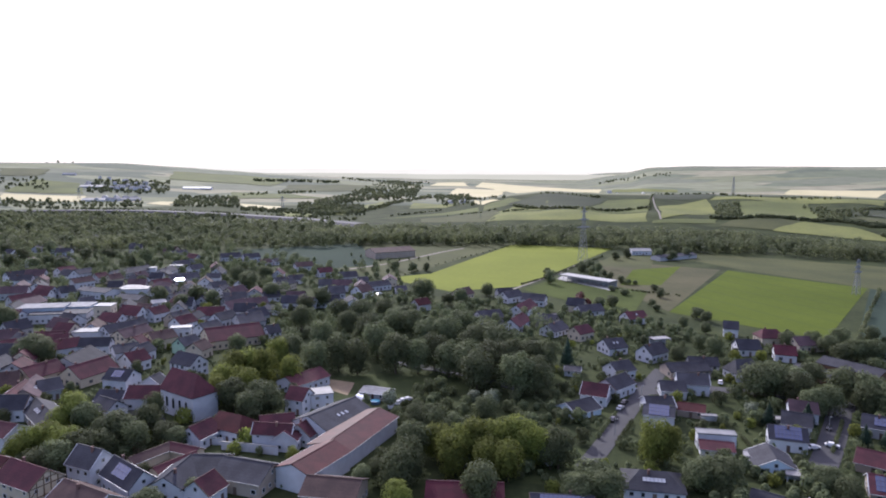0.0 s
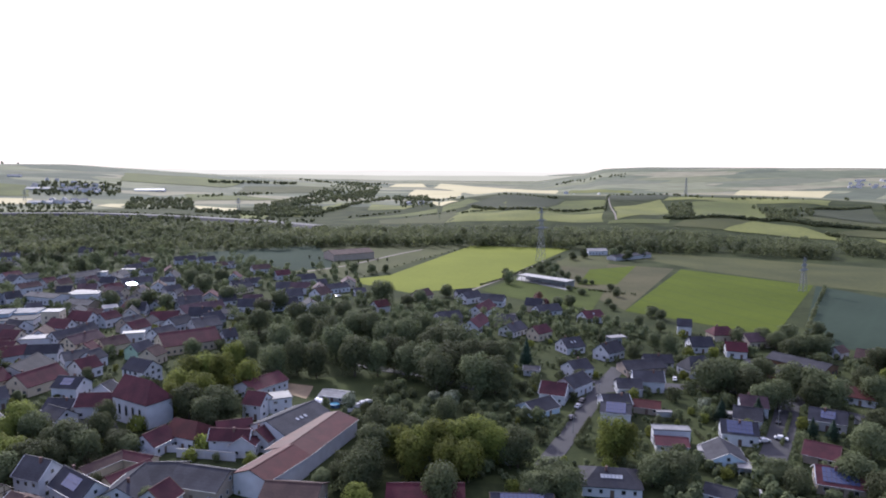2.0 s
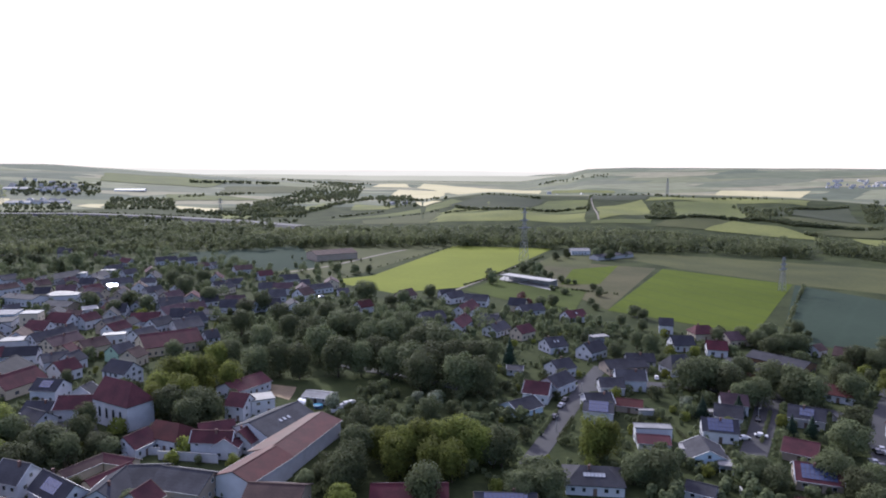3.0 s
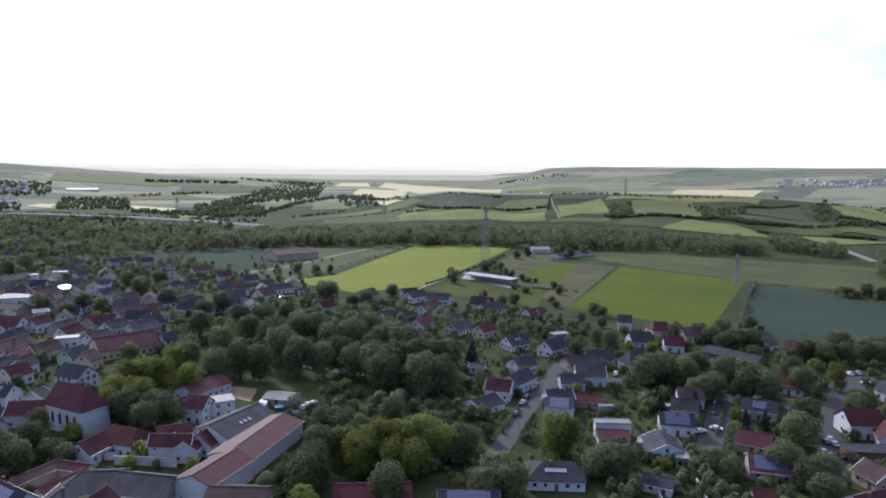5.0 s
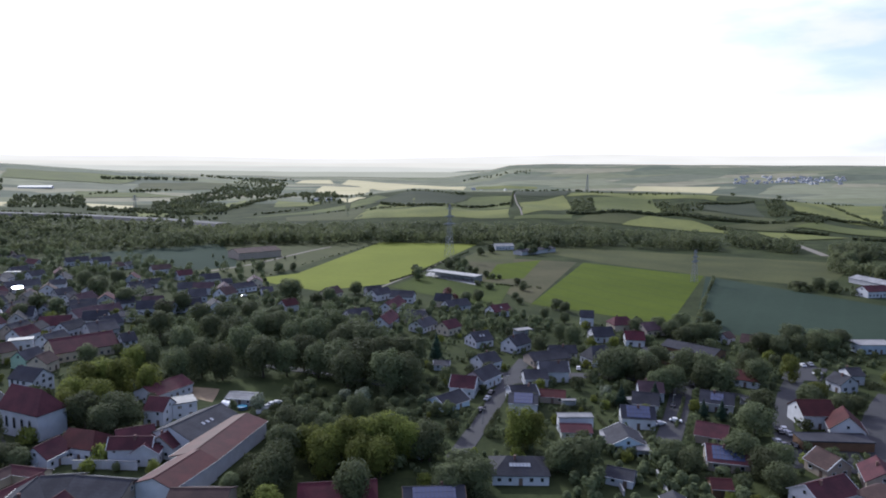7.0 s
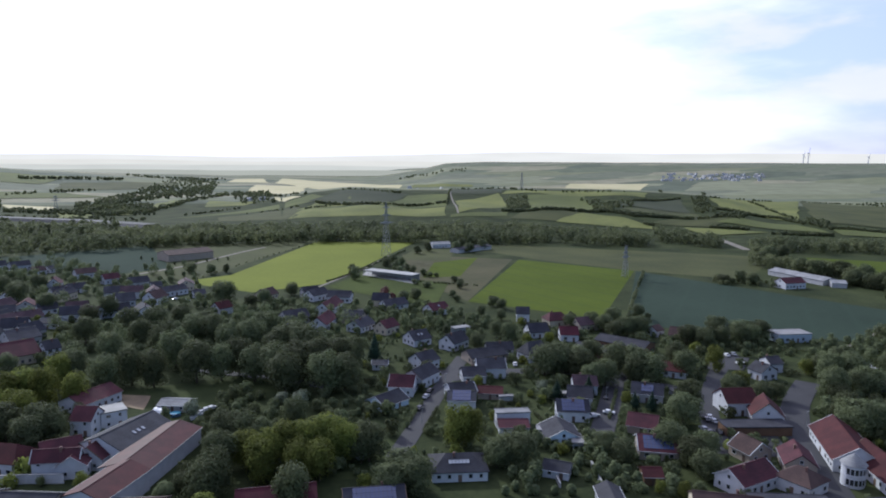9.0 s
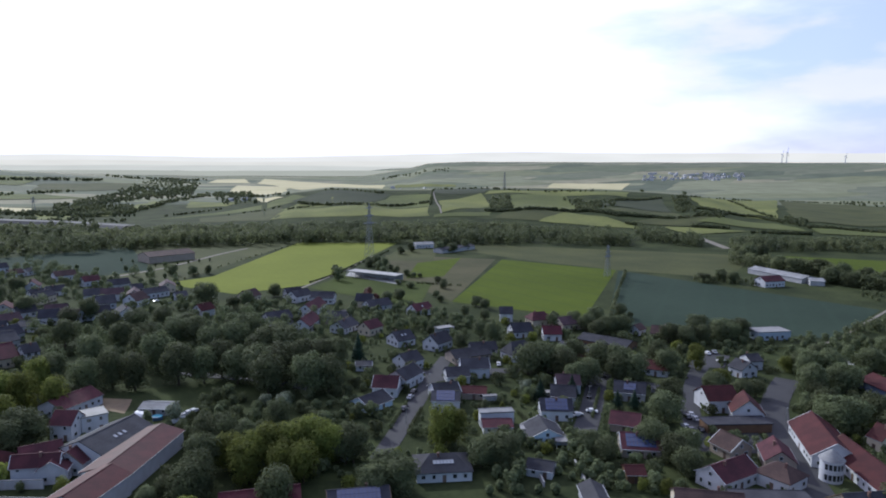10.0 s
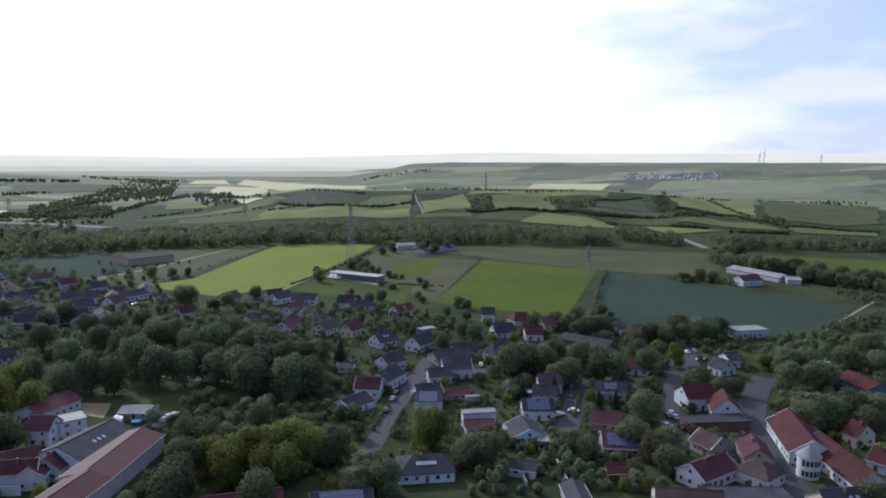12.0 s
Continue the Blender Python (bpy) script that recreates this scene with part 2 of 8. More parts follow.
WALLS = {"white": ((0.56, 0.57, 0.60), (0.42, 0.425, 0.445)), "cream": ((0.52, 0.46, 0.35), (0.40, 0.35, 0.26)), "beige": ((0.36, 0.31, 0.25), (0.26, 0.22, 0.18)),
         "grey": ((0.42, 0.42, 0.42), (0.3, 0.3, 0.31)), "pale_blue": ((0.58, 0.68, 0.76), (0.45, 0.55, 0.63)), "green": ((0.36, 0.5, 0.38), (0.27, 0.39, 0.29)),
         "steel": ((0.40, 0.46, 0.52), (0.3, 0.35, 0.4)), "wood": ((0.16, 0.1, 0.06), (0.09, 0.055, 0.035)), "blue": ((0.11, 0.14, 0.22), (0.08, 0.1, 0.17))}
for key, (a, b) in WALLS.items():
    M["wall_" + key] = material(key + "_render", a, 0.85, b, 0.35, 8, 0.45, bump=0.15, fine=4.0, vary=0.05, spec=0.2)
ROOFS = {"red": ((0.07, 0.024, 0.024), (0.047, 0.018, 0.019)), "maroon": ((0.088, 0.034, 0.04), (0.056, 0.025, 0.03)), "brown": ((0.0861, 0.0574, 0.0508), (0.0574, 0.0394, 0.0369)),
         "dark": ((0.0528, 0.0528, 0.0608), (0.0336, 0.0336, 0.04)), "slate": ((0.066, 0.066, 0.074), (0.044, 0.044, 0.05)),
         "navy": ((0.043, 0.044, 0.054), (0.029, 0.03, 0.038)), "mauve": ((0.0935, 0.062, 0.068), (0.0612, 0.0425, 0.0476)), "metal": ((0.37, 0.36, 0.33), (0.28, 0.275, 0.255)),
         "white": ((0.26, 0.255, 0.245), (0.2, 0.195, 0.19)), "grey": ((0.27, 0.27, 0.27), (0.18, 0.18, 0.18)), "sheet_red": ((0.082, 0.028, 0.028), (0.056, 0.022, 0.022)), "crimson": ((0.085, 0.024, 0.032), (0.058, 0.02, 0.026))}
for key, (a, b) in ROOFS.items():
    sheet = key in ("metal", "white", "sheet_red")
    M["roof_" + key] = material(key + "_roofing", a, 0.6 if sheet else 0.78, b, 0.22, 9, 0.8, bump=0.1 if sheet else 0.4, fine=2.2, vary=0.14, spec=0.1)
    if not sheet:
        add_rows(M["roof_" + key], 0, 0.42, 0.1, [c * 0.45 for c in b], "Z")
M["window_frame"] = material("white_window_frame", (0.58, 0.59, 0.6), 0.5, vary=0.1)
M["dark_frame"] = material("brown_window_frame", (0.12, 0.075, 0.05), 0.5, vary=0.1)
M["glass"] = material("window_glass", (0.03, 0.035, 0.04), 0.06, (0.02, 0.023, 0.028), 0.5, spec=0.9)
# far panes are painted paler to mute their contrast over distance
M["far_glass"] = material("paled_window_glass", (0.09, 0.095, 0.105), 0.2, (0.06, 0.065, 0.07), 0.5, spec=0.6)
M["solar"] = material("solar_cells", (0.03, 0.045, 0.12), 0.22, (0.02, 0.03, 0.08), 0.5, spec=0.8)
M["polished_pane"] = material("polished_pane", (0.35, 0.37, 0.38), 0.12, spec=0.8)
M["skylight"] = material("skylight_sheet", (0.36, 0.38, 0.4), 0.25, spec=0.6)
M["chimney"] = material("chimney_brick", (0.17, 0.1, 0.085), 0.85, vary=0.2)
M["door"] = material("painted_door", (0.14, 0.1, 0.08), 0.5, vary=0.3)
M["steel"] = material("galvanised_steel", (0.3, 0.31, 0.31), 0.6, metal=0.3)
M["gutter"] = material("grey_painted_gutter", (0.3, 0.3, 0.3), 0.6, vary=0.2)
M["timber"] = material("weathered_timber", (0.13, 0.09, 0.06), 0.85, vary=0.2)
M["bark"] = material("bark", (0.10, 0.075, 0.055), 0.95, vary=0.2, bump=0.4)
M["leaf"] = material("broadleaf_foliage", (0.138, 0.155, 0.072), 0.75, (0.084, 0.098, 0.048), 0.5, vary=0.35, island=0.22, translucent=0.4, spec=0.1)
M["leaf_light"] = material("fresh_foliage", (0.2, 0.222, 0.046), 0.75, (0.12, 0.138, 0.036), 0.5, vary=0.3, island=0.2, translucent=0.5, spec=0.1)
M["leaf_dark"] = material("conifer_foliage", (0.035, 0.06, 0.036), 0.7, (0.02, 0.036, 0.024), 0.5, vary=0.25, island=0.25, translucent=0.12, spec=0.1)
M["leaf_red"] = material("copper_foliage", (0.12, 0.04, 0.03), 0.65, (0.06, 0.022, 0.02), 0.5, vary=0.2, island=0.3, translucent=0.25)
M["leaf_pale"] = material("blossoming_shrub", (0.21, 0.23, 0.15), 0.7, (0.12, 0.15, 0.08), 0.8, vary=0.2, island=0.4, translucent=0.25)
# lifted above the near foliage: the paleness stands in for missing haze
M["wood_far"] = material("far_woodland", (0.158, 0.174, 0.08), 0.7, (0.1, 0.116, 0.058), 0.012, 6, 0.8, fine=0.06, island=0.2, translucent=0.5, spec=0.14)
M["pool"] = material("pool_water", (0.1, 0.26, 0.36), 0.08, spec=0.7)
M["tent"] = material("white_sheeting", (0.82, 0.82, 0.82), 0.5)
M["tyre"] = material("rubber", (0.02, 0.02, 0.02), 0.9)
for key, c in (("white", (0.75, 0.75, 0.74)), ("silver", (0.45, 0.46, 0.47)), ("black", (0.02, 0.02, 0.023)), ("red", (0.35, 0.03, 0.03)), ("blue", (0.08, 0.13, 0.24))):
    M["car_" + key] = material(key + "_car_paint", c, 0.25, spec=0.6)


# ---- mesh helpers ----
def solid(verts, faces):
    """A bmesh of the given corners and faces."""
    bm = bmesh.new()
    vs = [bm.verts.new(v) for v in verts]
    for f in faces:
        bm.faces.new([vs[i] for i in f])
    return bm


def box(bm, cx, cy, cz, sx, sy, sz):
    """Adds a box with its centre and sizes; returns its corners."""
    vs = [bm.verts.new((cx + sx * a / 2, cy + sy * b / 2, cz + sz * c / 2)) for a, b, c in
          ((-1, -1, -1), (1, -1, -1), (1, 1, -1), (-1, 1, -1), (-1, -1, 1), (1, -1, 1), (1, 1, 1), (-1, 1, 1))]
    for f in ((3, 2, 1, 0), (4, 5, 6, 7), (0, 1, 5, 4), (1, 2, 6, 5), (2, 3, 7, 6), (3, 0, 4, 7)):
        bm.faces.new([vs[i] for i in f])
    return vs


def bar(bm, a, b, w):
    """Adds a square bar from a to b."""
    a, b = Vector(a), Vector(b)
    d = (b - a).normalized()
    u = d.cross(Vector((0, 0, 1)) if abs(d.z) < 0.9 else Vector((1, 0, 0))).normalized() * w / 2
    v = d.cross(u).normalized() * w / 2
    vs = [bm.verts.new(p + s * u + q * v) for p in (a, b) for s, q in ((-1, -1), (1, -1), (1, 1), (-1, 1))]
    for f in ((3, 2, 1, 0), (4, 5, 6, 7), (0, 1, 5, 4), (1, 2, 6, 5), (2, 3, 7, 6), (3, 0, 4, 7)):
        bm.faces.new([vs[i] for i in f])


def mesh_of(name, bm, mat):
    me = bpy.data.meshes.new(name)
    bmesh.ops.recalc_face_normals(bm, faces=bm.faces[:])
    bm.to_mesh(me)
    bm.free()
    me.materials.append(mat)
    return me


def part(name, bm, mat, parent, label=""):
    """One mesh object under a thing or a part."""
    ob = new(name, mesh_of(name, bm, mat))
    ob.parent = parent
    return tagged(ob, label)


def shared(name, me, parent, m, label=""):
    """A further object on an existing mesh, at the pose m within its parent."""
    ob = new(name, me)
    ob.parent = parent
    ob.matrix_basis = m
    return tagged(ob, label)


def root(name, m, label, category, group="", kind=""):
    ob = new(name)
    ob.empty_display_size = 0.5
    ob.matrix_basis = m
    return tagged(ob, label, category, group, kind)


# ---- terrain ----
def step(a, b, x):
    t = min(1.0, max(0.0, (x - a) / (b - a)))
    return t * t * (3 - 2 * t)


HILL_LINE = ((-2, 0), (0, 1), (2.9, 6.5), (4.3, 15), (5.7, 21), (8.5, 29.5), (13, 27), (17, 29), (22.6, 32), (27, 32), (31, 30), (34, 27), (36.7, 23), (41, 10), (46, 5), (60, 4))
WEST_LINE = ((-70, 86), (-32, 86), (-25, 84), (-21, 72), (-17, 60), (-13, 42), (-9, 28), (-5, 12), (-1, 0))
EAST_LINE = ((11, 0), (14.5, 40), (16.5, 78), (20, 86), (50, 92), (80, 92))


def along(line, a):
    """The height of a skyline at the bearing a."""
    if a <= line[0][0]:
        return line[0][1]
    for (p, u), (q, v) in zip(line, line[1:]):
        if a < q:
            return u + (v - u) * (0.5 * (a - p) / (q - p) + 0.5 * step(p, q, a))
    return line[-1][1]


def ground_z(x, y):
    """Flat village, vineyard hill beyond the wood belt, a broad hill to the west, a plateau to the east."""
    r, a = math.hypot(x, y), math.degrees(math.atan2(x, y))
    if y < 0 and r < 1500:
        return 0.0
    z = along(HILL_LINE, a) * (0.48 * step(920, 1130, r) + 0.52 * step(1190, 1500, r)) * (1 - step(1560, 2050, r))
    z += 2.5 * math.sin(a * 0.9 + r * 0.004) * step(980, 1100, r) * (1 - step(1380, 1500, r)) * step(4, 10, a)
    z += along(WEST_LINE, a) * step(1500, 2800, r) * (1 - 0.4 * step(2900, 4200, r))
    z += along(EAST_LINE, a) * (0.35 * step(2000, 2700, r) + 0.65 * step(2500, 3400, r))
    z += 36 * (1 - step(11, 16, a)) * step(-8, -3, a) * step(3400, 4900, r)
    return z + 1.2 * (math.sin(x * 0.0093) + math.sin(y * 0.0076 + 1)) * step(820, 1150, r)


def build_ground():
    angles = [-180 + 4 * i for i in range(32)] + [-52 + 0.75 * i for i in range(155)] + [64.5 + 4 * i for i in range(29)]
    angles = [a for a in angles if a < 180]
    radii = [30 * i for i in range(1, 20)] + [600 + 25 * i for i in range(60)] + [2100 + 60 * i for i in range(48)]
    verts, faces = [(0, 0, 0)], []
    for r in radii:
        for a in angles:
            x, y = r * math.sin(radians(a)), r * math.cos(radians(a))
            verts.append((x, y, ground_z(x, y)))
    n = len(angles)
    for j in range(n):
        faces.append((0, 1 + (j + 1) % n, 1 + j))
        for i in range(len(radii) - 1):
            p, q = 1 + i * n + j, 1 + i * n + (j + 1) % n
            faces.append((p, q, q + n, p + n))
    me = bpy.data.meshes.new("ground")
    me.from_pydata(verts, [], faces)
    me.materials.append(M["grass"])
    for p in me.polygons:
        p.use_smooth = True
    tagged(new("ground", me), "wide green valley floor rising to low hills", "ground", kind="structure")


def field(name, mat, a, b, c, d, label, lift=0.08, n=14, wobble=0.0):
    """A sheet over the terrain between four corners (x, y), in order round it."""
    verts, faces = [], []
    for i in range(n + 1):
        for j in range(n + 1):
            u, v = i / n, j / n
            x = (1 - u) * ((1 - v) * a[0] + v * d[0]) + u * ((1 - v) * b[0] + v * c[0])
            y = (1 - u) * ((1 - v) * a[1] + v * d[1]) + u * ((1 - v) * b[1] + v * c[1])
            if wobble:
                q = noise.noise_vector(Vector((x * 0.02, y * 0.02, 3.1)))
                x, y = x + wobble * q.x, y + wobble * q.y
            verts.append((x, y, ground_z(x, y) + lift))
    for i in range(n):
        for j in range(n):
            k = i * (n + 1) + j
            faces.append((k, k + 1, k + n + 2, k + n + 1))
    me = bpy.data.meshes.new(name)
    me.from_pydata(verts, [], faces)
    me.materials.append(M[mat])
    return tagged(new(name, me), label, "field", kind="structure")


LANES = []


def strip(name, mat, points, width, label, lift=0.15, category="road", rise=0.0, kind="structure"):
    """A road or track along corner points (x, y), laid on the terrain, on a bank of the given rise."""
    LANES.append((points, width / 2))
    pts = []
    for (ax, ay), (bx, by) in zip(points, points[1:]):
        k = max(1, int(math.hypot(bx - ax, by - ay) / 8))
        pts += [Vector((ax + (bx - ax) * i / k, ay + (by - ay) * i / k, 0)) for i in range(k)]
    pts.append(Vector((*points[-1], 0)))
    for _ in range(3):
        pts = [pts[0]] + [(p + 2 * q + s) / 4 for p, q, s in zip(pts, pts[1:], pts[2:])] + [pts[-1]]
    verts, faces = [], []
    cross = ((-0.5, 0), (0.5, 0)) if not rise else ((-0.5 - rise * 2 / width, -rise - 1), (-0.5, 0), (0.5, 0), (0.5 + rise * 2 / width, -rise - 1))
    for i, p in enumerate(pts):
        d = (pts[min(i + 1, len(pts) - 1)] - pts[max(i - 1, 0)]).normalized()
        s = Vector((d.y, -d.x, 0))
        base = ground_z(p.x, p.y)
        for off, dz in cross:
            q = p + s * off * width
            verts.append((q.x, q.y, (ground_z(q.x, q.y) if not rise else base) + lift + rise + dz))
    k = len(cross)
    for i in range(len(pts) - 1):
        for j in range(k - 1):
            faces.append((i * k + j, i * k + j + 1, (i + 1) * k + j + 1, (i + 1) * k + j))
    me = bpy.data.meshes.new(name)
    me.from_pydata(verts, [], faces)
    me.materials.append(M[mat])
    return tagged(new(name, me), label, category, kind=kind)


build_ground()
field("field", "crop_lime", (77.1, 770.0), (182.0, 740.2), (57.9, 502.9), (-10.1, 560.1), "bright yellow-green barley field with wheel tracks", 0.12)
field("field", "crop_lime", (-10.1, 560.1), (57.9, 502.9), (4.8, 480.8), (-46.7, 536.1), "lower end of the yellow-green barley field", 0.12)
field("field", "crop_teal", (-221.8, 701.7), (-93.9, 775.0), (-57.5, 605.1), (-106.6, 579.9), "blue-green wheat field beside the village", 0.08)
field("field", "crop_dull", (-93.2, 769.5), (76.5, 773.2), (-37.1, 538.4), (-87.2, 577.5), "dull green fallow meadow beside a hall", 0.06)
field("field", "crop_green", (137.8, 415.6), (243.5, 588.0), (311.9, 503.2), (197.5, 349.8), "bright green cereal field with wheel tracks", 0.12)
field("field", "soil", (146.5, 647.1), (238.4, 591.0), (138.3, 417.2), (124.8, 494.3), "brownish fallow strip between two fields", 0.07)
field("field", "crop_green", (162.3, 587.8), (210.8, 609.8), (163.0, 512.2), (132.4, 511.1), "green strip in the fallow ground", 0.11)
field("field", "crop_dull", (169.0, 685.0), (206.5, 669.9), (178.9, 595.0), (134.0, 613.4), "grey-green fallow plot beside a farmyard", 0.1)
field("field", "crop_dull", (262.3, 705.4), (493.5, 546.2), (373.9, 442.7), (315.3, 500.5), "green row crop on a gentle slope", 0.1)
field("field", "crop_dull", (220.9, 681.7), (267.1, 703.9), (315.3, 500.5), (263.5, 576.7), "dull green strip at the field edge", 0.07)
field("field", "crop_teal", (312.6, 501.4), (384.7, 317.8), (296.6, 270.4), (202.7, 333.3), "wide blue-green wheat field", 0.12)
field("field", "crop_green", (515.1, 539.5), (601.7, 471.1), (516.8, 403.2), (480.8, 451.6), "bright green meadow behind the farm", 0.1)
field("field", "meadow", (56.0, 489.9), (90.1, 541.8), (145.1, 484.5), (112.1, 403.1), "fresh green meadow before a farm shed", 0.16)
field("field", "concrete", (89.2, 536.3), (95.7, 552.8), (125.3, 499.5), (120.2, 485.6), "pale concrete apron of a farm shed", 0.2)
field("field", "lawn", (245.9, 271.5), (274.0, 260.0), (248.1, 239.4), (234.9, 251.6), "mown lawn behind a white hall", 0.1)
field("field", "lawn", (-45.4, 281.7), (9.2, 293.3), (15.1, 266.7), (-17.7, 256.0), "shaded village meadow between tall trees", 0.05, wobble=6)
field("field", "sand", (-48.4, 278.5), (-37.8, 274.3), (-37.5, 258.9), (-46.2, 265.5), "dry sandy patch beside a meadow", 0.09, wobble=4)
field("field", "lawn", (68.5, 410.3), (105.9, 403.6), (92.2, 361.6), (62.9, 348.8), "garden lawn between houses", 0.07, wobble=4)
field("field", "lawn", (38.1, 289.8), (55.2, 290.1), (48.8, 267.4), (33.1, 267.1), "garden lawn beside the street", 0.07, wobble=4)
field("field", "lawn", (114.6, 258.5), (130.1, 256.9), (122.5, 243.3), (110.1, 243.1), "mown garden lawn", 0.07, wobble=4)
field("field", "lawn", (31.9, 211.3), (47.2, 207.2), (36.9, 180.7), (18.6, 183.8), "shaded garden lawn", 0.05, wobble=4)
field("field", "vine", (-112.9, 1138.2), (139.3, 1453.6), (167.9, 1348.2), (3.6, 1219.6), "green vineyard slope on a low hill", 0.25, 26, wobble=5)
field("field", "crop_dull", (-37.3, 1138.4), (95.7, 1268.1), (90.1, 1027.9), (-30.7, 1063.1), "dull meadow on a hill slope", 0.29, 26, wobble=5)
field("field", "hill_grass", (62.9, 1035.5), (98.2, 1175.3), (322.9, 1098.4), (292.1, 992.4), "dry olive grass slope on a hill", 0.33, 26, wobble=5)
field("field", "hill_grass", (164.3, 1364.3), (240.4, 1257.6), (295.7, 1179.1), (88.7, 1175.6), "dry olive grass slope on a hill", 0.37, 26, wobble=5)
field("field", "vine_dark", (119.7, 1329.0), (198.1, 1447.6), (329.5, 1386.7), (202.0, 1130.5), "dark vineyard plot on a hill", 0.41, 26, wobble=5)
field("field", "vine", (220.2, 1151.3), (323.4, 1360.9), (391.9, 1323.8), (327.2, 1113.2), "green vineyard slope on a low hill", 0.45, 26, wobble=5)
field("field", "hill_grass", (316.6, 1004.7), (372.6, 1204.2), (503.4, 1336.4), (446.8, 1122.7), "dry olive grass slope on a hill", 0.49, 26, wobble=5)
field("field", "vine", (292.1, 977.8), (302.1, 997.1), (397.9, 1012.7), (379.9, 966.1), "green vineyard slope on a low hill", 0.53, 26, wobble=5)
field("field", "vine_dark", (391.7, 1334.8), (444.7, 1494.3), (578.5, 1477.6), (512.9, 1339.6), "dark vineyard plot on a hill", 0.57, 26, wobble=5)
field("field", "vine", (432.0, 1003.2), (533.8, 1253.1), (654.9, 1266.5), (560.2, 1025.3), "green vineyard slope on a low hill", 0.61, 26, wobble=5)
field("field", "hill_grass", (501.8, 1316.3), (534.2, 1363.9), (794.4, 1242.8), (732.5, 1162.4), "dry olive grass slope on a hill", 0.65, 26, wobble=5)
field("field", "crop_dull", (375.4, 945.8), (408.7, 990.1), (510.1, 974.7), (468.5, 877.9), "dull meadow on a hill slope", 0.69, 26, wobble=5)
field("field", "hill_grass", (427.7, 903.7), (506.8, 968.2), (534.3, 899.2), (537.5, 790.0), "dry olive grass slope on a hill", 0.73, 26, wobble=5)
field("field", "vine_dark", (607.7, 1037.8), (667.5, 1108.8), (796.3, 1138.0), (678.2, 940.4), "dark vineyard plot on a hill", 0.77, 26, wobble=5)
field("field", "crop_dull", (584.9, 985.8), (672.0, 931.7), (646.6, 862.8), (557.7, 895.6), "dull meadow on a hill slope", 0.81, 26, wobble=5)
field("field", "crop_dull", (622.4, 878.1), (696.6, 844.3), (605.7, 795.7), (534.9, 846.1), "dull meadow on a hill slope", 0.85, 26, wobble=5)
field("field", "hill_grass", (850.5, 1130.7), (1258.5, 1340.2), (780.2, 827.6), (779.6, 996.6), "dry olive grass slope on a hill", 0.89, 26, wobble=5)
field("field", "crop_dull", (1229.4, 1307.3), (1255.4, 1010.3), (902.0, 723.1), (772.9, 787.3), "dull meadow on a hill slope", 0.93, 26, wobble=5)
field("field", "vine", (637.8, 825.9), (701.6, 850.4), (752.7, 798.0), (719.6, 708.1), "green vineyard slope on a low hill", 0.97, 26, wobble=5)
field("field", "hill_grass", (571.0, 804.5), (600.6, 782.8), (652.2, 734.5), (552.8, 730.9), "dry olive grass slope on a hill", 1.01, 26, wobble=5)
field("field", "vine", (749.5, 738.1), (830.0, 664.4), (782.0, 625.2), (716.4, 686.7), "green vineyard slope on a low hill", 1.05, 26, wobble=5)
field("field", "grain", (15.3, 2116.5), (48.7, 2533.4), (209.3, 2388.2), (124.9, 1571.2), "pale ripe grain field in the plain", 0.50, 18, wobble=9)
field("field", "grain", (123.1, 2747.9), (188.2, 3404.5), (549.6, 2428.7), (340.3, 1561.6), "pale ripe grain field in the plain", 0.54, 18, wobble=9)
field("field", "grain", (-55.6, 2964.1), (-28.1, 3322.6), (97.9, 3396.2), (104.8, 2846.7), "pale ripe grain field in the plain", 0.58, 18, wobble=9)
field("field", "grain", (629.6, 1464.2), (1069.6, 2148.9), (1306.8, 2048.1), (757.5, 1356.3), "pale ripe grain field in the plain", 0.62, 18, wobble=9)
field("field", "grain", (64.3, 1491.8), (71.1, 1589.9), (111.1, 1441.4), (81.1, 1407.8), "pale ripe grain field in the plain", 0.66, 18, wobble=9)
field("field", "hill_grass", (-68.1, 1410.4), (-71.0, 1604.5), (30.6, 1484.8), (6.6, 1413.7), "light grass field in the plain", 0.70, 18, wobble=9)
field("field", "hill_grass", (525.6, 2254.5), (581.7, 2366.4), (739.1, 2196.2), (715.8, 2126.3), "light grass field in the plain", 0.74, 18, wobble=9)
field("field", "grain", (-936.8, 1474.1), (-998.7, 1573.3), (-821.2, 1594.9), (-770.0, 1494.1), "pale ripe grain field in the plain", 0.78, 18, wobble=9)
field("field", "grain", (-634.8, 1475.6), (-621.0, 1530.8), (-588.9, 1521.7), (-562.8, 1438.3), "pale ripe grain field in the plain", 0.82, 18, wobble=9)
field("field", "grain", (-441.2, 1502.4), (-334.0, 1444.7), (-326.2, 1362.7), (-377.9, 1349.4), "pale ripe grain field in the plain", 0.86, 18, wobble=9)
field("field", "vine", (-1011.2, 1599.6), (-1077.3, 1837.2), (-947.8, 1821.5), (-843.3, 1633.1), "green field on the far slope", 0.90, 18, wobble=9)
field("field", "hill_grass", (-161.7, 1377.1), (-167.2, 1530.1), (-135.5, 1627.9), (-117.0, 1462.2), "light grass field in the plain", 0.94, 18, wobble=9)
field("field", "hill_grass", (-272.0, 1174.9), (-294.9, 1274.6), (-225.1, 1243.6), (-223.4, 1170.6), "light grass field in the plain", 0.98, 18, wobble=9)
field("field", "hill_grass", (-212.3, 1245.8), (-220.4, 1470.1), (-201.7, 1438.7), (-178.2, 1220.4), "light grass field in the plain", 1.02, 18, wobble=9)
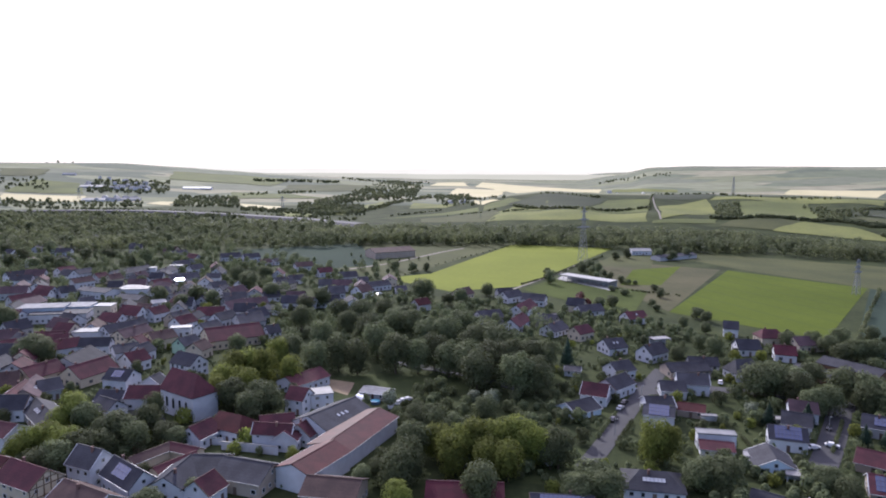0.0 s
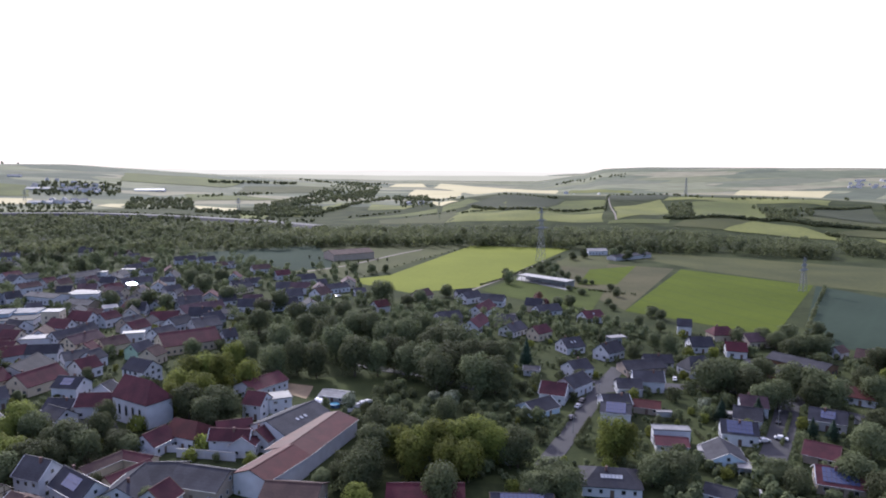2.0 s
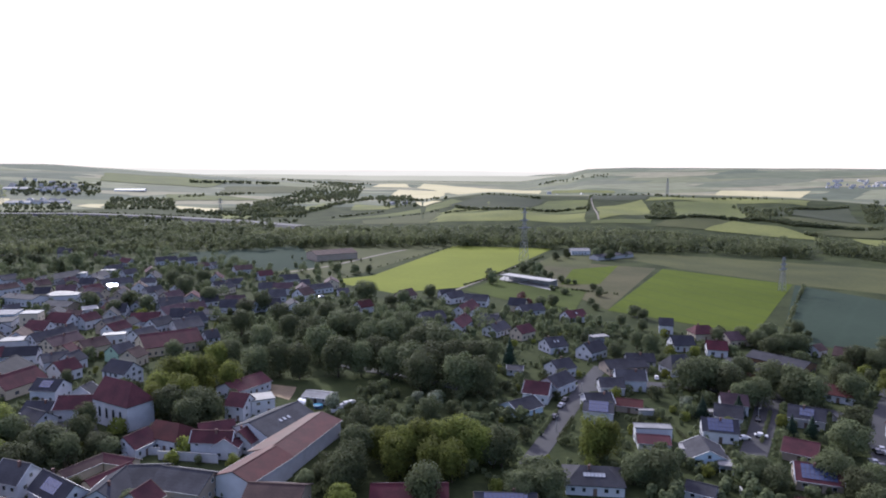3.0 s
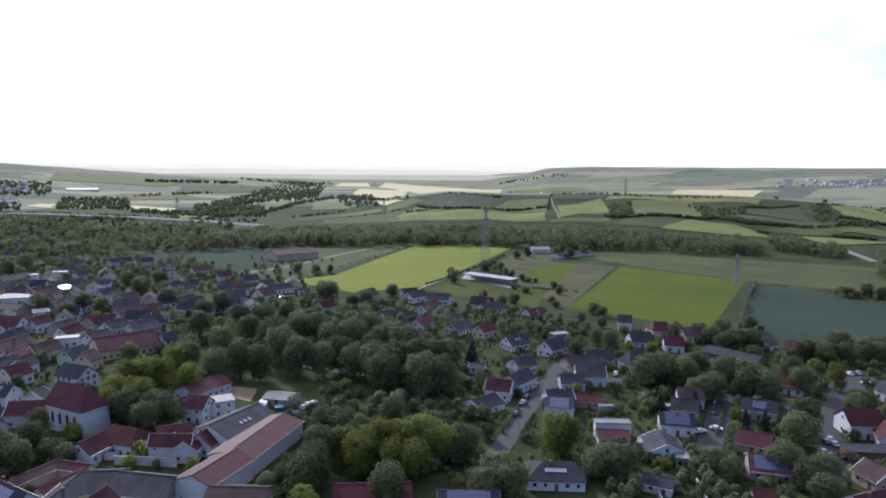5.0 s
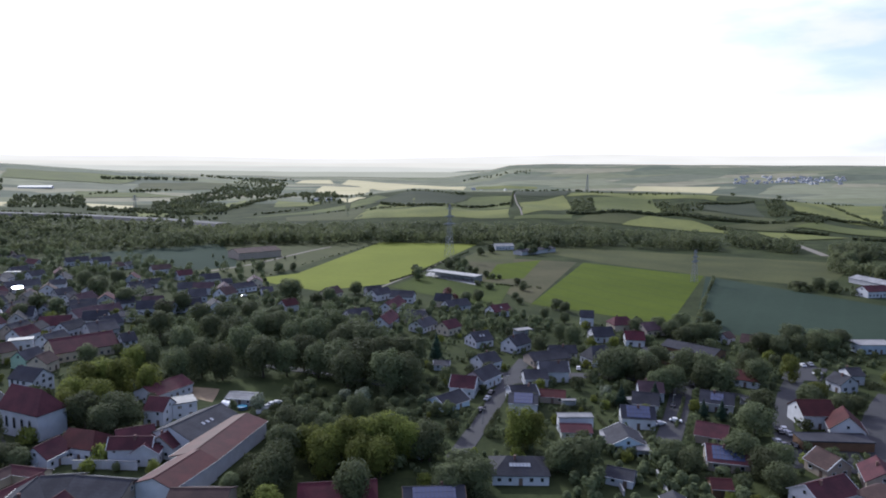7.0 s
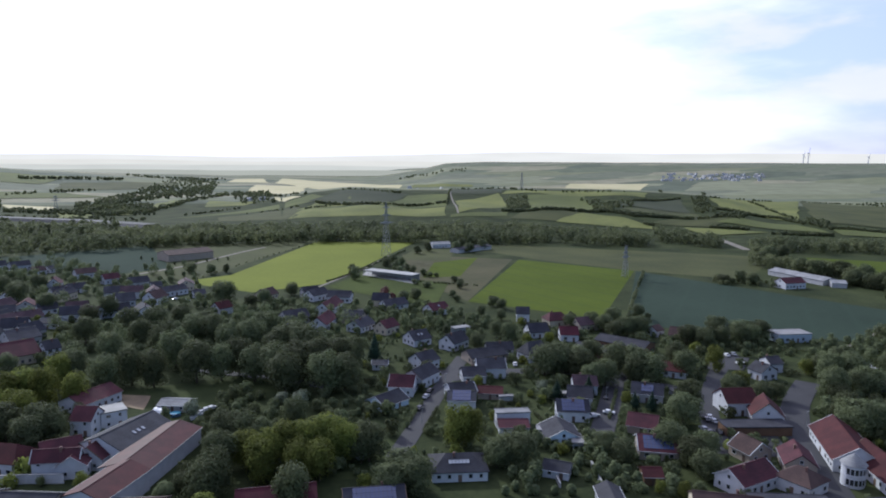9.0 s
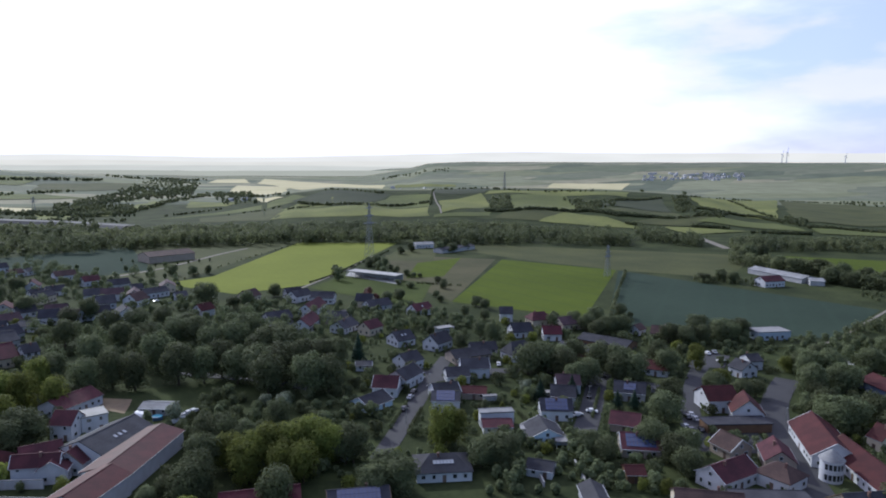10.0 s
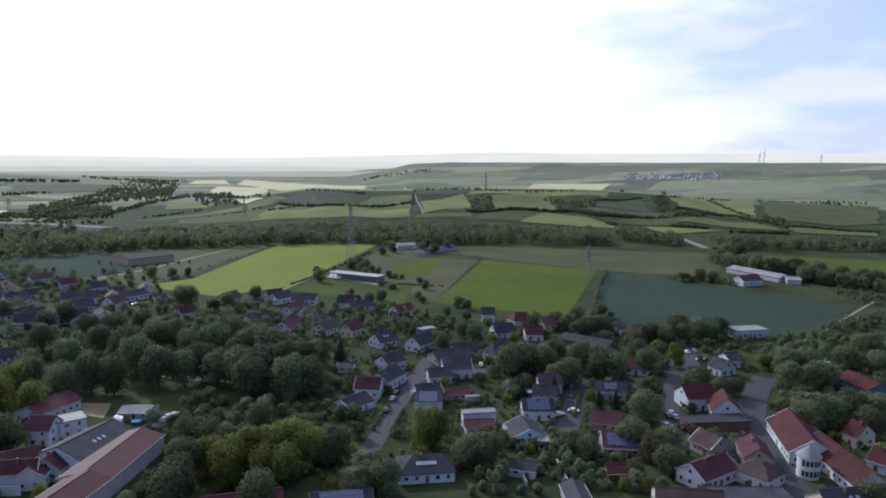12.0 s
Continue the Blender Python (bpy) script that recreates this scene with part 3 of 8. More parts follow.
field("field", "vine", (-506.5, 1622.9), (-535.4, 1786.7), (-386.0, 1798.8), (-283.8, 1709.5), "green field on the far slope", 1.06, 18, wobble=9)
field("field", "crop_dull", (-433.5, 1878.7), (-475.7, 2138.8), (-192.0, 2504.5), (-228.1, 2089.8), "dull green field in the plain", 1.10, 18, wobble=9)
field("field", "vine", (-806.6, 2056.8), (-886.7, 2311.4), (-512.4, 2392.6), (-508.0, 2058.6), "green field on the far slope", 1.14, 18, wobble=9)
field("field", "crop_dull", (-1178.6, 1861.9), (-1302.6, 2060.4), (-1176.7, 2096.6), (-1105.7, 1913.0), "dull green field on the far slope", 1.18, 18, wobble=9)
strip("road", "asphalt", [(96.1, 295.1), (80.4, 268.0), (64.4, 236.6), (48.9, 207.2), (42.1, 195.0)], 6.5, "grey asphalt village street between houses", lift=0.138)
strip("road", "asphalt", [(78.3, 264.5), (93.5, 266.8), (114.4, 268.6), (132.5, 264.2), (149.4, 254.7), (156.5, 248.6)], 6.5, "grey asphalt cross street", lift=0.144)
strip("road", "asphalt", [(152.5, 257.1), (138.3, 233.8), (120.3, 207.2), (110.8, 194.0)], 8.0, "grey asphalt side street beside parked cars", lift=0.15)
strip("road", "asphalt", [(79.1, 274.5), (118.4, 268.3), (143.8, 253.9), (153.5, 242.5), (172.3, 222.5)], 6.0, "grey asphalt cross street between gardens", lift=0.156)
strip("road", "asphalt", [(222.3, 223.0), (198.5, 204.5), (185.2, 191.5), (172.0, 172.6), (160.5, 153.4), (151.7, 138.0), (146.8, 130.3)], 9.5, "wide grey asphalt road past a long building", lift=0.162)
strip("road", "asphalt", [(219.9, 266.7), (196.6, 247.0), (174.0, 221.9), (154.5, 198.7), (148.2, 184.1)], 7.0, "asphalt car park street", lift=0.168)
field("field", "asphalt", (210.2, 266.8), (223.7, 259.3), (207.4, 243.5), (192.9, 250.1), "asphalt car park", 0.2)
field("field", "asphalt", (156.4, 196.3), (168.9, 180.9), (159.8, 163.2), (135.8, 173.5), "asphalt yard between buildings", 0.19)
strip("road", "asphalt", [(-115.2, 257.5), (-106.3, 239.3), (-98.2, 223.4)], 12.0, "paved village square beside the church", lift=0.186)
# sunlit piece of street: its sunlight is put into the pale sand colour
field("field", "sand", (-105.2, 223.3), (-100.7, 227.4), (-91.2, 205.1), (-95.9, 200.1), "sunlit sandy stretch of a narrow street between walls", 0.2)
strip("road", "gravel", [(-82.5, 577.7), (-47.4, 616.1), (-2.3, 698.8), (21.6, 733.5)], 4.0, "pale gravel track beside a hall", lift=0.198)
strip("road", "gravel", [(50.4, 490.7), (69.4, 522.6), (93.5, 562.1), (132.8, 641.5)], 2.4, "pale gravel farm track between fields", lift=0.204)
strip("road", "gravel", [(413.2, 329.1), (357.0, 299.9), (297.9, 268.8), (255.5, 252.0)], 1.8, "pale gravel field track", lift=0.21)
strip("road", "gravel", [(544.0, 698.7), (519.9, 637.8), (503.8, 599.7)], 9.0, "pale concrete road through the wood belt", lift=0.216)
strip("road", "gravel", [(312.5, 997.0), (347.4, 1128.5), (386.1, 1277.5), (424.6, 1418.1)], 2.6, "pale track over a vineyard saddle", lift=1.2)
strip("road", "asphalt", [(-835.8, 1216.9), (-674.5, 1248.3), (-525.2, 1231.4), (-344.4, 1161.6), (-215.8, 1084.7), (-116.0, 986.5)], 20.0, "grey motorway on a low bank", rise=4.0, lift=0.15)
strip("road", "asphalt", [(-23.7, 305.6), (13.6, 282.9), (30.8, 267.0)], 5.0, "narrow shaded park lane", lift=0.234)


# ---- distance ----
def build_backdrop():
    """Pale far ranges that close the horizon; the evening haze is put into their glowing colours."""
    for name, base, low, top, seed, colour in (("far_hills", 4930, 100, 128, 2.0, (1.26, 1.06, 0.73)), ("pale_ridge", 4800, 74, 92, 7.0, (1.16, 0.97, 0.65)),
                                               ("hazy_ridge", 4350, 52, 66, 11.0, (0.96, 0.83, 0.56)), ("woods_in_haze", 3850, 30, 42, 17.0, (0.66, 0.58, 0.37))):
        verts, faces = [], []
        for i in range(181):
            a = radians(-60 + i)
            x, y = base * math.sin(a), base * math.cos(a)
            a_deg = -60 + i
            k = (1.4 * step(4, 24, a_deg) if base > 4900 else 0) + 0.5 + 0.5 * noise.noise(Vector((i * 0.09, seed, 0))) + 0.12 * noise.noise(Vector((i * 0.3, seed, 5)))
            verts += [(x, y, -20), (x, y, low + (top - low) * k)]
        for i in range(180):
            faces.append((2 * i, 2 * i + 2, 2 * i + 3, 2 * i + 1))
        me = bpy.data.meshes.new(name)
        me.from_pydata(verts, [], faces)
        m = bpy.data.materials.new(name)
        m.use_nodes = True
        n, l = m.node_tree.nodes, m.node_tree.links
        n.remove(n["Principled BSDF"])
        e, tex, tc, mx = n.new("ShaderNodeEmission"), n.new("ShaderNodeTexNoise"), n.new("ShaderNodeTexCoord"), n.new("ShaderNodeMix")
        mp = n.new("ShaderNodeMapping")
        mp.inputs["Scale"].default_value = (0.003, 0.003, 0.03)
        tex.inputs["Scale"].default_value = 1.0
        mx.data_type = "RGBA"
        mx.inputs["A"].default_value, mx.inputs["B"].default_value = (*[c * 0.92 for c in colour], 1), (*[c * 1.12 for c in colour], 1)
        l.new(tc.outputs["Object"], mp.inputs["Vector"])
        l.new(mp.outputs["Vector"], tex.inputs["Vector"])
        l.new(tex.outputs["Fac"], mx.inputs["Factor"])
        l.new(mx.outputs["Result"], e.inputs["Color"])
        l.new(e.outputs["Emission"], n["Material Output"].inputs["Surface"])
        me.materials.append(m)
        tagged(new("backdrop", me), "glowing backdrop of a pale blue distant hill range in haze", "backdrop", kind="structure")


build_backdrop()


# ---- houses ----
TAKEN = []


def is_free(x, y, r):
    """Whether a plant of radius r may stand here."""
    if any(math.hypot(x - p, y - q) < 0.85 * s + 0.8 * r for p, q, s in TAKEN):
        return False
    for points, half in LANES:
        for (ax, ay), (bx, by) in zip(points, points[1:]):
            u = max(0.0, min(1.0, ((x - ax) * (bx - ax) + (y - ay) * (by - ay)) / ((bx - ax) ** 2 + (by - ay) ** 2)))
            if math.hypot(x - ax - u * (bx - ax), y - ay - u * (by - ay)) < half + 0.6 * r:
                return False
    return True


def unit_window(deep):
    bm = bmesh.new()
    if deep:
        ring = [[bm.verts.new((sx * k, y, sz * k)) for sx, sz in ((-1, -1), (1, -1), (1, 1), (-1, 1))] for k, y in ((0.5, 0.0), (0.5, -0.1), (0.42, -0.1), (0.42, 0.0))]
        for a, b in zip(ring, ring[1:] + ring[:1]):
            for i in range(4):
                bm.faces.new((a[i], a[(i + 1) % 4], b[(i + 1) % 4], b[i]))
        return bm
    box(bm, 0, 0, 0, 1, 0.08, 1)
    return bm


FRAME = mesh_of("window", unit_window(True), M["window_frame"])
FRAME_DARK = mesh_of("window", unit_window(True), M["dark_frame"])
bm_pane = bmesh.new()
box(bm_pane, 0, 0, 0, 0.84, 0.04, 0.86)
PANE = mesh_of("pane", bm_pane, M["glass"])
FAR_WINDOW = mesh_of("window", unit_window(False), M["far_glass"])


def set_window(parent, x, y, z, turn, w, h, near, frame_mesh):
    m = pose(x, y, z, 0, 0, turn) @ Matrix.Diagonal((w, 1, h, 1))
    if near:
        win = shared("window", frame_mesh, parent, m)
        shared("pane", PANE, win, Matrix.Identity(4))
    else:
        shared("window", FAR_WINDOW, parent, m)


def wall_windows(parent, length, depth, turn, storeys, near, rng, frame_mesh, doors, base=0.0):
    """Rows of windows along a wall that stands at depth from the middle, turned by the given angle."""
    count = max(1, int((length - 1.0) / 2.7))
    c, s = math.cos(radians(turn)), math.sin(radians(turn))
    for k in range(storeys):
        for i in range(count):
            u = (i + 0.5) / count * (length - 0.8) - (length - 0.8) / 2
            x, y = c * u + s * (depth + 0.02), s * u - c * (depth + 0.02)
            if k == 0 and doors and i == count // 2:
                bm = bmesh.new()
                box(bm, 0, 0, 1.05, 1.1, 0.12, 2.1)
                d = part("door", bm, M["door"], parent)
                d.matrix_basis = pose(x, y, base, 0, 0, turn)
            elif rng.random() < 0.86:
                set_window(parent, x, y, base + 1.65 + 2.75 * k, turn, rng.choice((1.0, 1.25, 1.6)), rng.choice((1.2, 1.35)), near, frame_mesh)


def gable_roof(length, width, he, hr, over=0.45, end=0.35, thick=0.22):
    """A chevron slab with eaves and verges, and a ridge cap."""
    s = (hr - he) / (width / 2)
    y, z = width / 2 + over, he - over * s
    prof = [(-y, z), (0, hr), (y, z), (y, z + thick), (0, hr + thick * 1.15), (-y, z + thick)]
    a = length / 2 + end
    verts = [(-a, p, q) for p, q in prof] + [(a, p, q) for p, q in prof]
    faces = [(0, 1, 4, 5), (1, 2, 3, 4), (6, 11, 10, 7), (7, 10, 9, 8)] + [(i, (i + 1) % 6, (i + 1) % 6 + 6, i + 6) for i in range(6)]
    bm = solid(verts, faces)
    box(bm, 0, 0, hr + thick * 1.15 + 0.03, 2 * a, 0.32, 0.1)
    return bm


def hip_roof(length, width, he, hr, left, right, over=0.45, thick=0.2):
    a, y = length / 2 + over, width / 2 + over
    z = he - 0.12
    ra, rb = -length / 2 + (width * 0.5 * left if left else -0.35), length / 2 - (width * 0.5 * right if right else -0.35)
    if ra > rb:
        ra = rb = (ra + rb) / 2
        rb += 0.05
    verts = [(-a, -y, z), (a, -y, z), (a, y, z), (-a, y, z), (-a, -y, z + thick), (a, -y, z + thick), (a, y, z + thick), (-a, y, z + thick), (ra, 0, hr + thick), (rb, 0, hr + thick)]
    return solid(verts, [(3, 2, 1, 0), (0, 1, 5, 4), (1, 2, 6, 5), (2, 3, 7, 6), (3, 0, 4, 7), (4, 5, 9, 8), (5, 6, 9), (6, 7, 8, 9), (7, 4, 8)])


def house(x, y, rot, length, width, he, hr, wall, roof, label, left=0, right=0, solar=0, roof_windows=0, chimney=1, storeys=None, name="house", category="house", windows=1, group="", dark=0, doors=1):
    """A plastered house: rot turns its ridge (local x); he, hr: heights of eaves and ridge; left, right: hipped ends."""
    rng = random.Random(int(x * 7 + y * 13))
    TAKEN.append((x, y, 0.5 * max(length, width)))
    near = math.hypot(x, y) < 300
    h = root(name, pose(x, y, ground_z(x, y), 0, 0, rot), label, category, group)
    if left or right:
        bm = bmesh.new()
        box(bm, 0, 0, he / 2 - 0.15, length, width, he + 0.3)
        part("wall", bm, M["wall_" + wall], h)
        for side, hipped in ((-1, left), (1, right)):
            if not hipped:
                bm = solid([(side * (length / 2 - 0.3), -width / 2, he), (side * (length / 2 - 0.3), width / 2, he), (side * (length / 2 - 0.3), 0, hr - 0.1),
                            (side * length / 2, -width / 2, he), (side * length / 2, width / 2, he), (side * length / 2, 0, hr - 0.1)],
                           [(0, 1, 2), (3, 5, 4), (0, 3, 4, 1), (1, 4, 5, 2), (2, 5, 3, 0)])
                part("gable_wall", bm, M["wall_" + wall], h)
        part("roof", hip_roof(length, width, he, hr, left, right), M["roof_" + roof], h)
    else:
        a, b = length / 2, width / 2
        verts = [(sx * a, p, q) for sx in (-1, 1) for p, q in ((-b, -0.3), (b, -0.3), (b, he), (0, hr), (-b, he))]
        part("wall", solid(verts, [(0, 4, 3, 2, 1), (5, 6, 7, 8, 9), (0, 1, 6, 5), (1, 2, 7, 6), (2, 3, 8, 7), (3, 4, 9, 8), (4, 0, 5, 9)]), M["wall_" + wall], h)
        part("roof", gable_roof(length, width, he, hr), M["roof_" + roof], h)
    storeys = storeys if storeys is not None else (1 if he < 4.9 else 2 if he < 7.6 else 3)
    if windows:
        fm = FRAME_DARK if dark else FRAME
        wall_windows(h, length, width / 2, 0, storeys, near, rng, fm, doors)
        wall_windows(h, length, width / 2, 180, storeys, near, rng, fm, 0)
        for turn, hipped in ((90, right), (270, left)):
            wall_windows(h, width, length / 2, turn, storeys, near, rng, fm, 0)
            if not hipped and hr - he > 2.6:
                s = 1 if turn == 90 else -1
                set_window(h, s * (length / 2 + 0.02), 0, he + 0.95, turn, 1.1, 1.2, near, fm)
    if near and not (left or right):
        bm = bmesh.new()
        box(bm, 0, 0, 0, length + 0.7, 0.16, 0.14)
        me = mesh_of("gutter", bm, M["window_frame"] if rng.random() < 0.35 and windows else M["gutter"])
        drop = he - 0.45 * (hr - he) / (width / 2) + 0.1
        for s in (-1, 1):
            shared("gutter", me, h, pose(0, s * (width / 2 + 0.54), drop))
        if rng.random() < 0.45 and windows:
            verge = M["window_frame"] if rng.random() < 0.6 else M["timber"]
            for s in (-1, 1):
                bm = bmesh.new()
                for q in (-1, 1):
                    bar(bm, (s * (length / 2 + 0.38), q * (width / 2 + 0.42), drop + 0.05), (s * (length / 2 + 0.38), 0, hr + 0.14), 0.2)
                part("bargeboard", bm, verge, h)
    slope = math.degrees(math.atan2(hr - he, width / 2))
    run = math.hypot(hr - he, width / 2)
    if chimney and rng.random() < 0.6:
        bm = bmesh.new()
        u, v = rng.uniform(-0.3, 0.3) * length, rng.choice((-1, 1)) * width * 0.1
        top, foot = hr + 0.75, he + (hr - he) * 0.5
        box(bm, u, v, (top + foot) / 2, 0.6, 0.6, top - foot)
        box(bm, u, v, top + 0.05, 0.72, 0.72, 0.1)
        part("chimney", bm, M["chimney"], h)
    if solar:
        side = 1 if solar > 0 else -1
        rows, cols = (3, max(3, int(length * 0.8 / 1.15))) if abs(solar) > 1 else (2, max(3, int(length * 0.5 / 1.15)))
        bm = bmesh.new()
        box(bm, 0, 0, 0, 1.05, 1.65, 0.06)
        me = mesh_of("solar_panel", bm, M["solar"])
        for i in range(cols):
            for j in range(rows):
                d = (j - (rows - 1) / 2) * 1.72 + run * 0.5
                ox, oz = (i - (cols - 1) / 2) * 1.12, hr - d * math.sin(radians(slope)) + 0.36
                shared("solar_panel", me, h, pose(ox, -side * d * math.cos(radians(slope)), oz, side * slope, 0, 0))
    for i in range(abs(roof_windows)):
        side = 1 if roof_windows > 0 else -1
        bm = bmesh.new()
        box(bm, 0, 0, 0, 0.9, 1.3, 0.1)
        me = mesh_of("skylight", bm, M["skylight"])
        d = run * 0.5
        ox = (i - (abs(roof_windows) - 1) / 2) * (1.0 if abs(roof_windows) > 4 else min(1.9, length * 0.8 / abs(roof_windows)))
        shared("skylight", me, h, pose(ox, -side * d * math.cos(radians(slope)), hr - d * math.sin(radians(slope)) + 0.32, side * slope, 0, 0))
    return h


def flat_building(x, y, rot, length, width, height, wall, roof, label, name="building", category="building", windows=1, group="", open_front=0, z=None):
    """A flat-roofed block with an overhanging roof slab and an upstand; open_front leaves posts on the long side."""
    rng = random.Random(int(x * 5 + y * 11))
    TAKEN.append((x, y, 0.5 * max(length, width)))
    near = math.hypot(x, y) < 300
    h = root(name, pose(x, y, ground_z(x, y), 0, 0, rot), label, category, group)
    if open_front:
        for i in range(open_front + 1):
            for sy in (-1, 1):
                bm = bmesh.new()
                box(bm, -length / 2 + 0.15 + i * (length - 0.3) / open_front, sy * (width / 2 - 0.15), height / 2 - 0.15, 0.22, 0.22, height + 0.3)
                part("post", bm, M["wall_" + wall], h)
        bm = bmesh.new()
        box(bm, 0, width / 2 - 0.35, height / 2, length, 0.2, height)
        part("wall", bm, M["wall_" + wall], h)
    else:
        bm = bmesh.new()
        box(bm, 0, 0, height / 2 - 0.15, length, width, height + 0.3)
        part("wall", bm, M["wall_" + wall], h)
    bm = bmesh.new()
    box(bm, 0, 0, height + 0.15, length + 0.5, width + 0.5, 0.3)
    box(bm, 0, -width / 2 - 0.15, height + 0.36, length + 0.5, 0.2, 0.12)
    box(bm, 0, width / 2 + 0.15, height + 0.36, length + 0.5, 0.2, 0.12)
    part("roof", bm, M["roof_" + roof], h)
    if windows:
        st = 1 if height < 5.2 else 2 if height < 7.5 else 3
        wall_windows(h, length, width / 2, 0, st, near, rng, FRAME, 1)
        wall_windows(h, length, width / 2, 180, st, near, rng, FRAME, 0)
        for turn in (90, 270):
            wall_windows(h, width, length / 2, turn, st, near, rng, FRAME, 0)
    return h


house(-377.2, 683.5, 83, 24.4, 9.5, 3.6, 6.1, "white", "slate", "white rendered house with a slate grey roof")
house(-402.5, 687.0, 107, 25.0, 8.5, 3.6, 6.1, "white", "slate", "white rendered house with a slate grey roof")
house(-243.6, 535.8, 68, 36.0, 10.4, 4.0, 7.0, "grey", "slate", "grey rendered house with a slate grey roof")
house(-304.4, 496.8, 13, 14.0, 9.5, 4.0, 7.0, "white", "dark", "white rendered house with a dark grey tiled roof")
house(-277.5, 529.5, 63, 13.4, 9.5, 4.0, 7.0, "white", "slate", "white rendered house with a slate grey roof")
house(-259.4, 448.6, -23, 14.9, 8.5, 4.4, 7.9, "white", "maroon", "white rendered house with a dark red tiled roof")
house(-246.7, 449.0, 47, 9.0, 8.5, 4.4, 7.9, "white", "dark", "white rendered house with a dark grey tiled roof")
house(-227.1, 452.4, -23, 25.4, 12.3, 4.8, 6.3, "white", "slate", "white rendered house with a slate grey roof")
house(-279.0, 446.8, 18, 15.5, 11.4, 4.4, 7.9, "grey", "mauve", "grey rendered house with a faded red-brown roof")
house(-247.9, 408.9, 74, 16.8, 11.4, 4.8, 7.8, "cream", "mauve", "cream rendered house with a faded red-brown roof")
flat_building(-227.0, 389.0, 12, 24, 14, 7, "steel", "grey", "steel-grey commercial building with a flat roof")
flat_building(-214.8, 397.5, 8, 22, 14, 6, "pale_blue", "grey", "pale blue hall with a low grey roof")
flat_building(-187.1, 378.8, 4, 9, 9, 10, "cream", "white", "cream three-storey block with a flat white roof")
flat_building(-213.8, 383.5, 10, 30, 16, 5, "white", "slate", "white commercial building with a flat grey roof")
house(-171.9, 378.9, -19, 13.3, 9.5, 5.6, 9.6, "white", "maroon", "white rendered house with a dark red tiled roof", chimney=1)
house(-176.8, 365.6, -18, 12.5, 9.5, 4.8, 8.3, "white", "maroon", "white rendered house with a dark red tiled roof")
house(-162.9, 343.7, 56, 17.2, 9.5, 5.2, 8.2, "white", "dark", "white rendered house with a dark grey tiled roof")
house(-152.5, 334.3, 66, 17.1, 9.5, 5.2, 8.2, "cream", "mauve", "cream rendered house with a faded red-brown roof")
house(-188.8, 341.8, -13, 9.7, 9.5, 4.8, 8.3, "cream", "maroon", "cream rendered house with a dark red tiled roof")
house(-173.8, 313.4, 42, 11.3, 10.4, 4.4, 7.4, "white", "maroon", "white rendered house with a dark red tiled roof")
# five pale flat roofs placed where metal roofs glint: the glare is their colour
flat_building(-134.6, 350.8, 14, 10, 6, 4.5, "white", "white", "white annexe with a flat roof")
flat_building(-234.2, 550.6, 10, 9, 7, 5, "white", "white", "white annexe with a flat roof")
flat_building(-219.8, 567.2, 6, 10, 6, 4.5, "grey", "white", "low grey shop with a pale flat roof")
flat_building(-204.9, 457.2, 12, 16, 7, 5, "white", "white", "long white annexe with a flat roof")
flat_building(-176.7, 340.2, 10, 14, 9, 5, "white", "white", "white annexe with a flat roof")
house(-136.4, 328.6, 51, 12.1, 10.4, 4.8, 7.8, "cream", "brown", "cream rendered house with a brown tiled roof")
house(-161.6, 385.6, 64, 10.7, 8.5, 4.8, 7.8, "white", "maroon", "white rendered house with a dark red tiled roof")
house(-193.3, 426.8, -17, 17.2, 11.4, 4.8, 6.8, "beige", "slate", "beige rendered house with a slate grey roof")
house(-215.5, 413.6, 44, 8.0, 8.5, 4.4, 7.4, "white", "slate", "white rendered house with a slate grey roof")
house(-161.6, 358.3, 64, 9.2, 8.5, 4.4, 7.4, "white", "slate", "white rendered house with a slate grey roof")
house(-120.3, 319.5, 62, 10.0, 8.5, 4.4, 7.4, "green", "slate", "green rendered house with a slate grey roof")
house(-111.6, 311.3, 75, 8.6, 8.5, 4.4, 7.4, "cream", "brown", "cream rendered house with a brown tiled roof")
house(-103.8, 336.2, 32, 26.5, 19.0, 4.4, 8.9, "cream", "maroon", "large hall with a broad dark red roof in the old town")
house(-144.6, 373.2, 63, 11.7, 9.5, 4.8, 7.8, "beige", "slate", "beige rendered house with a slate grey roof")
house(-136.5, 375.5, 78, 9.1, 7.6, 4.4, 6.9, "white", "slate", "white rendered house with a slate grey roof")
house(-119.9, 348.5, 61, 11.9, 9.5, 4.8, 7.8, "white", "slate", "white rendered house with a slate grey roof")
house(-143.5, 307.3, 36, 10.5, 10.4, 4.4, 6.9, "white", "slate", "white rendered house with a slate grey roof")
house(-135.4, 306.1, 72, 7.4, 8.5, 4.4, 7.4, "white", "navy", "white rendered house with a blue-black tiled roof")
house(-143.0, 318.4, 82, 6.6, 8.5, 4.8, 7.8, "cream", "maroon", "cream rendered house with a dark red tiled roof")
house(-106.6, 284.6, -29, 12.2, 9.5, 5.6, 9.1, "white", "navy", "white rendered house with a blue-black tiled roof")
house(-156.2, 290.0, 87, 19.9, 15.2, 4.0, 8.0, "grey", "dark", "old barn with a broad dark grey tiled roof")
house(-144.0, 275.5, 66, 18.1, 12.3, 4.0, 8.0, "cream", "maroon", "old barn with a long dark red tiled roof")
house(-162.2, 272.2, 63, 14.5, 11.4, 4.4, 7.9, "cream", "maroon", "cream rendered house with a dark red tiled roof")
house(-199.3, 311.5, 43, 6.3, 9.5, 4.8, 7.3, "white", "maroon", "white rendered house with a dark red tiled roof")
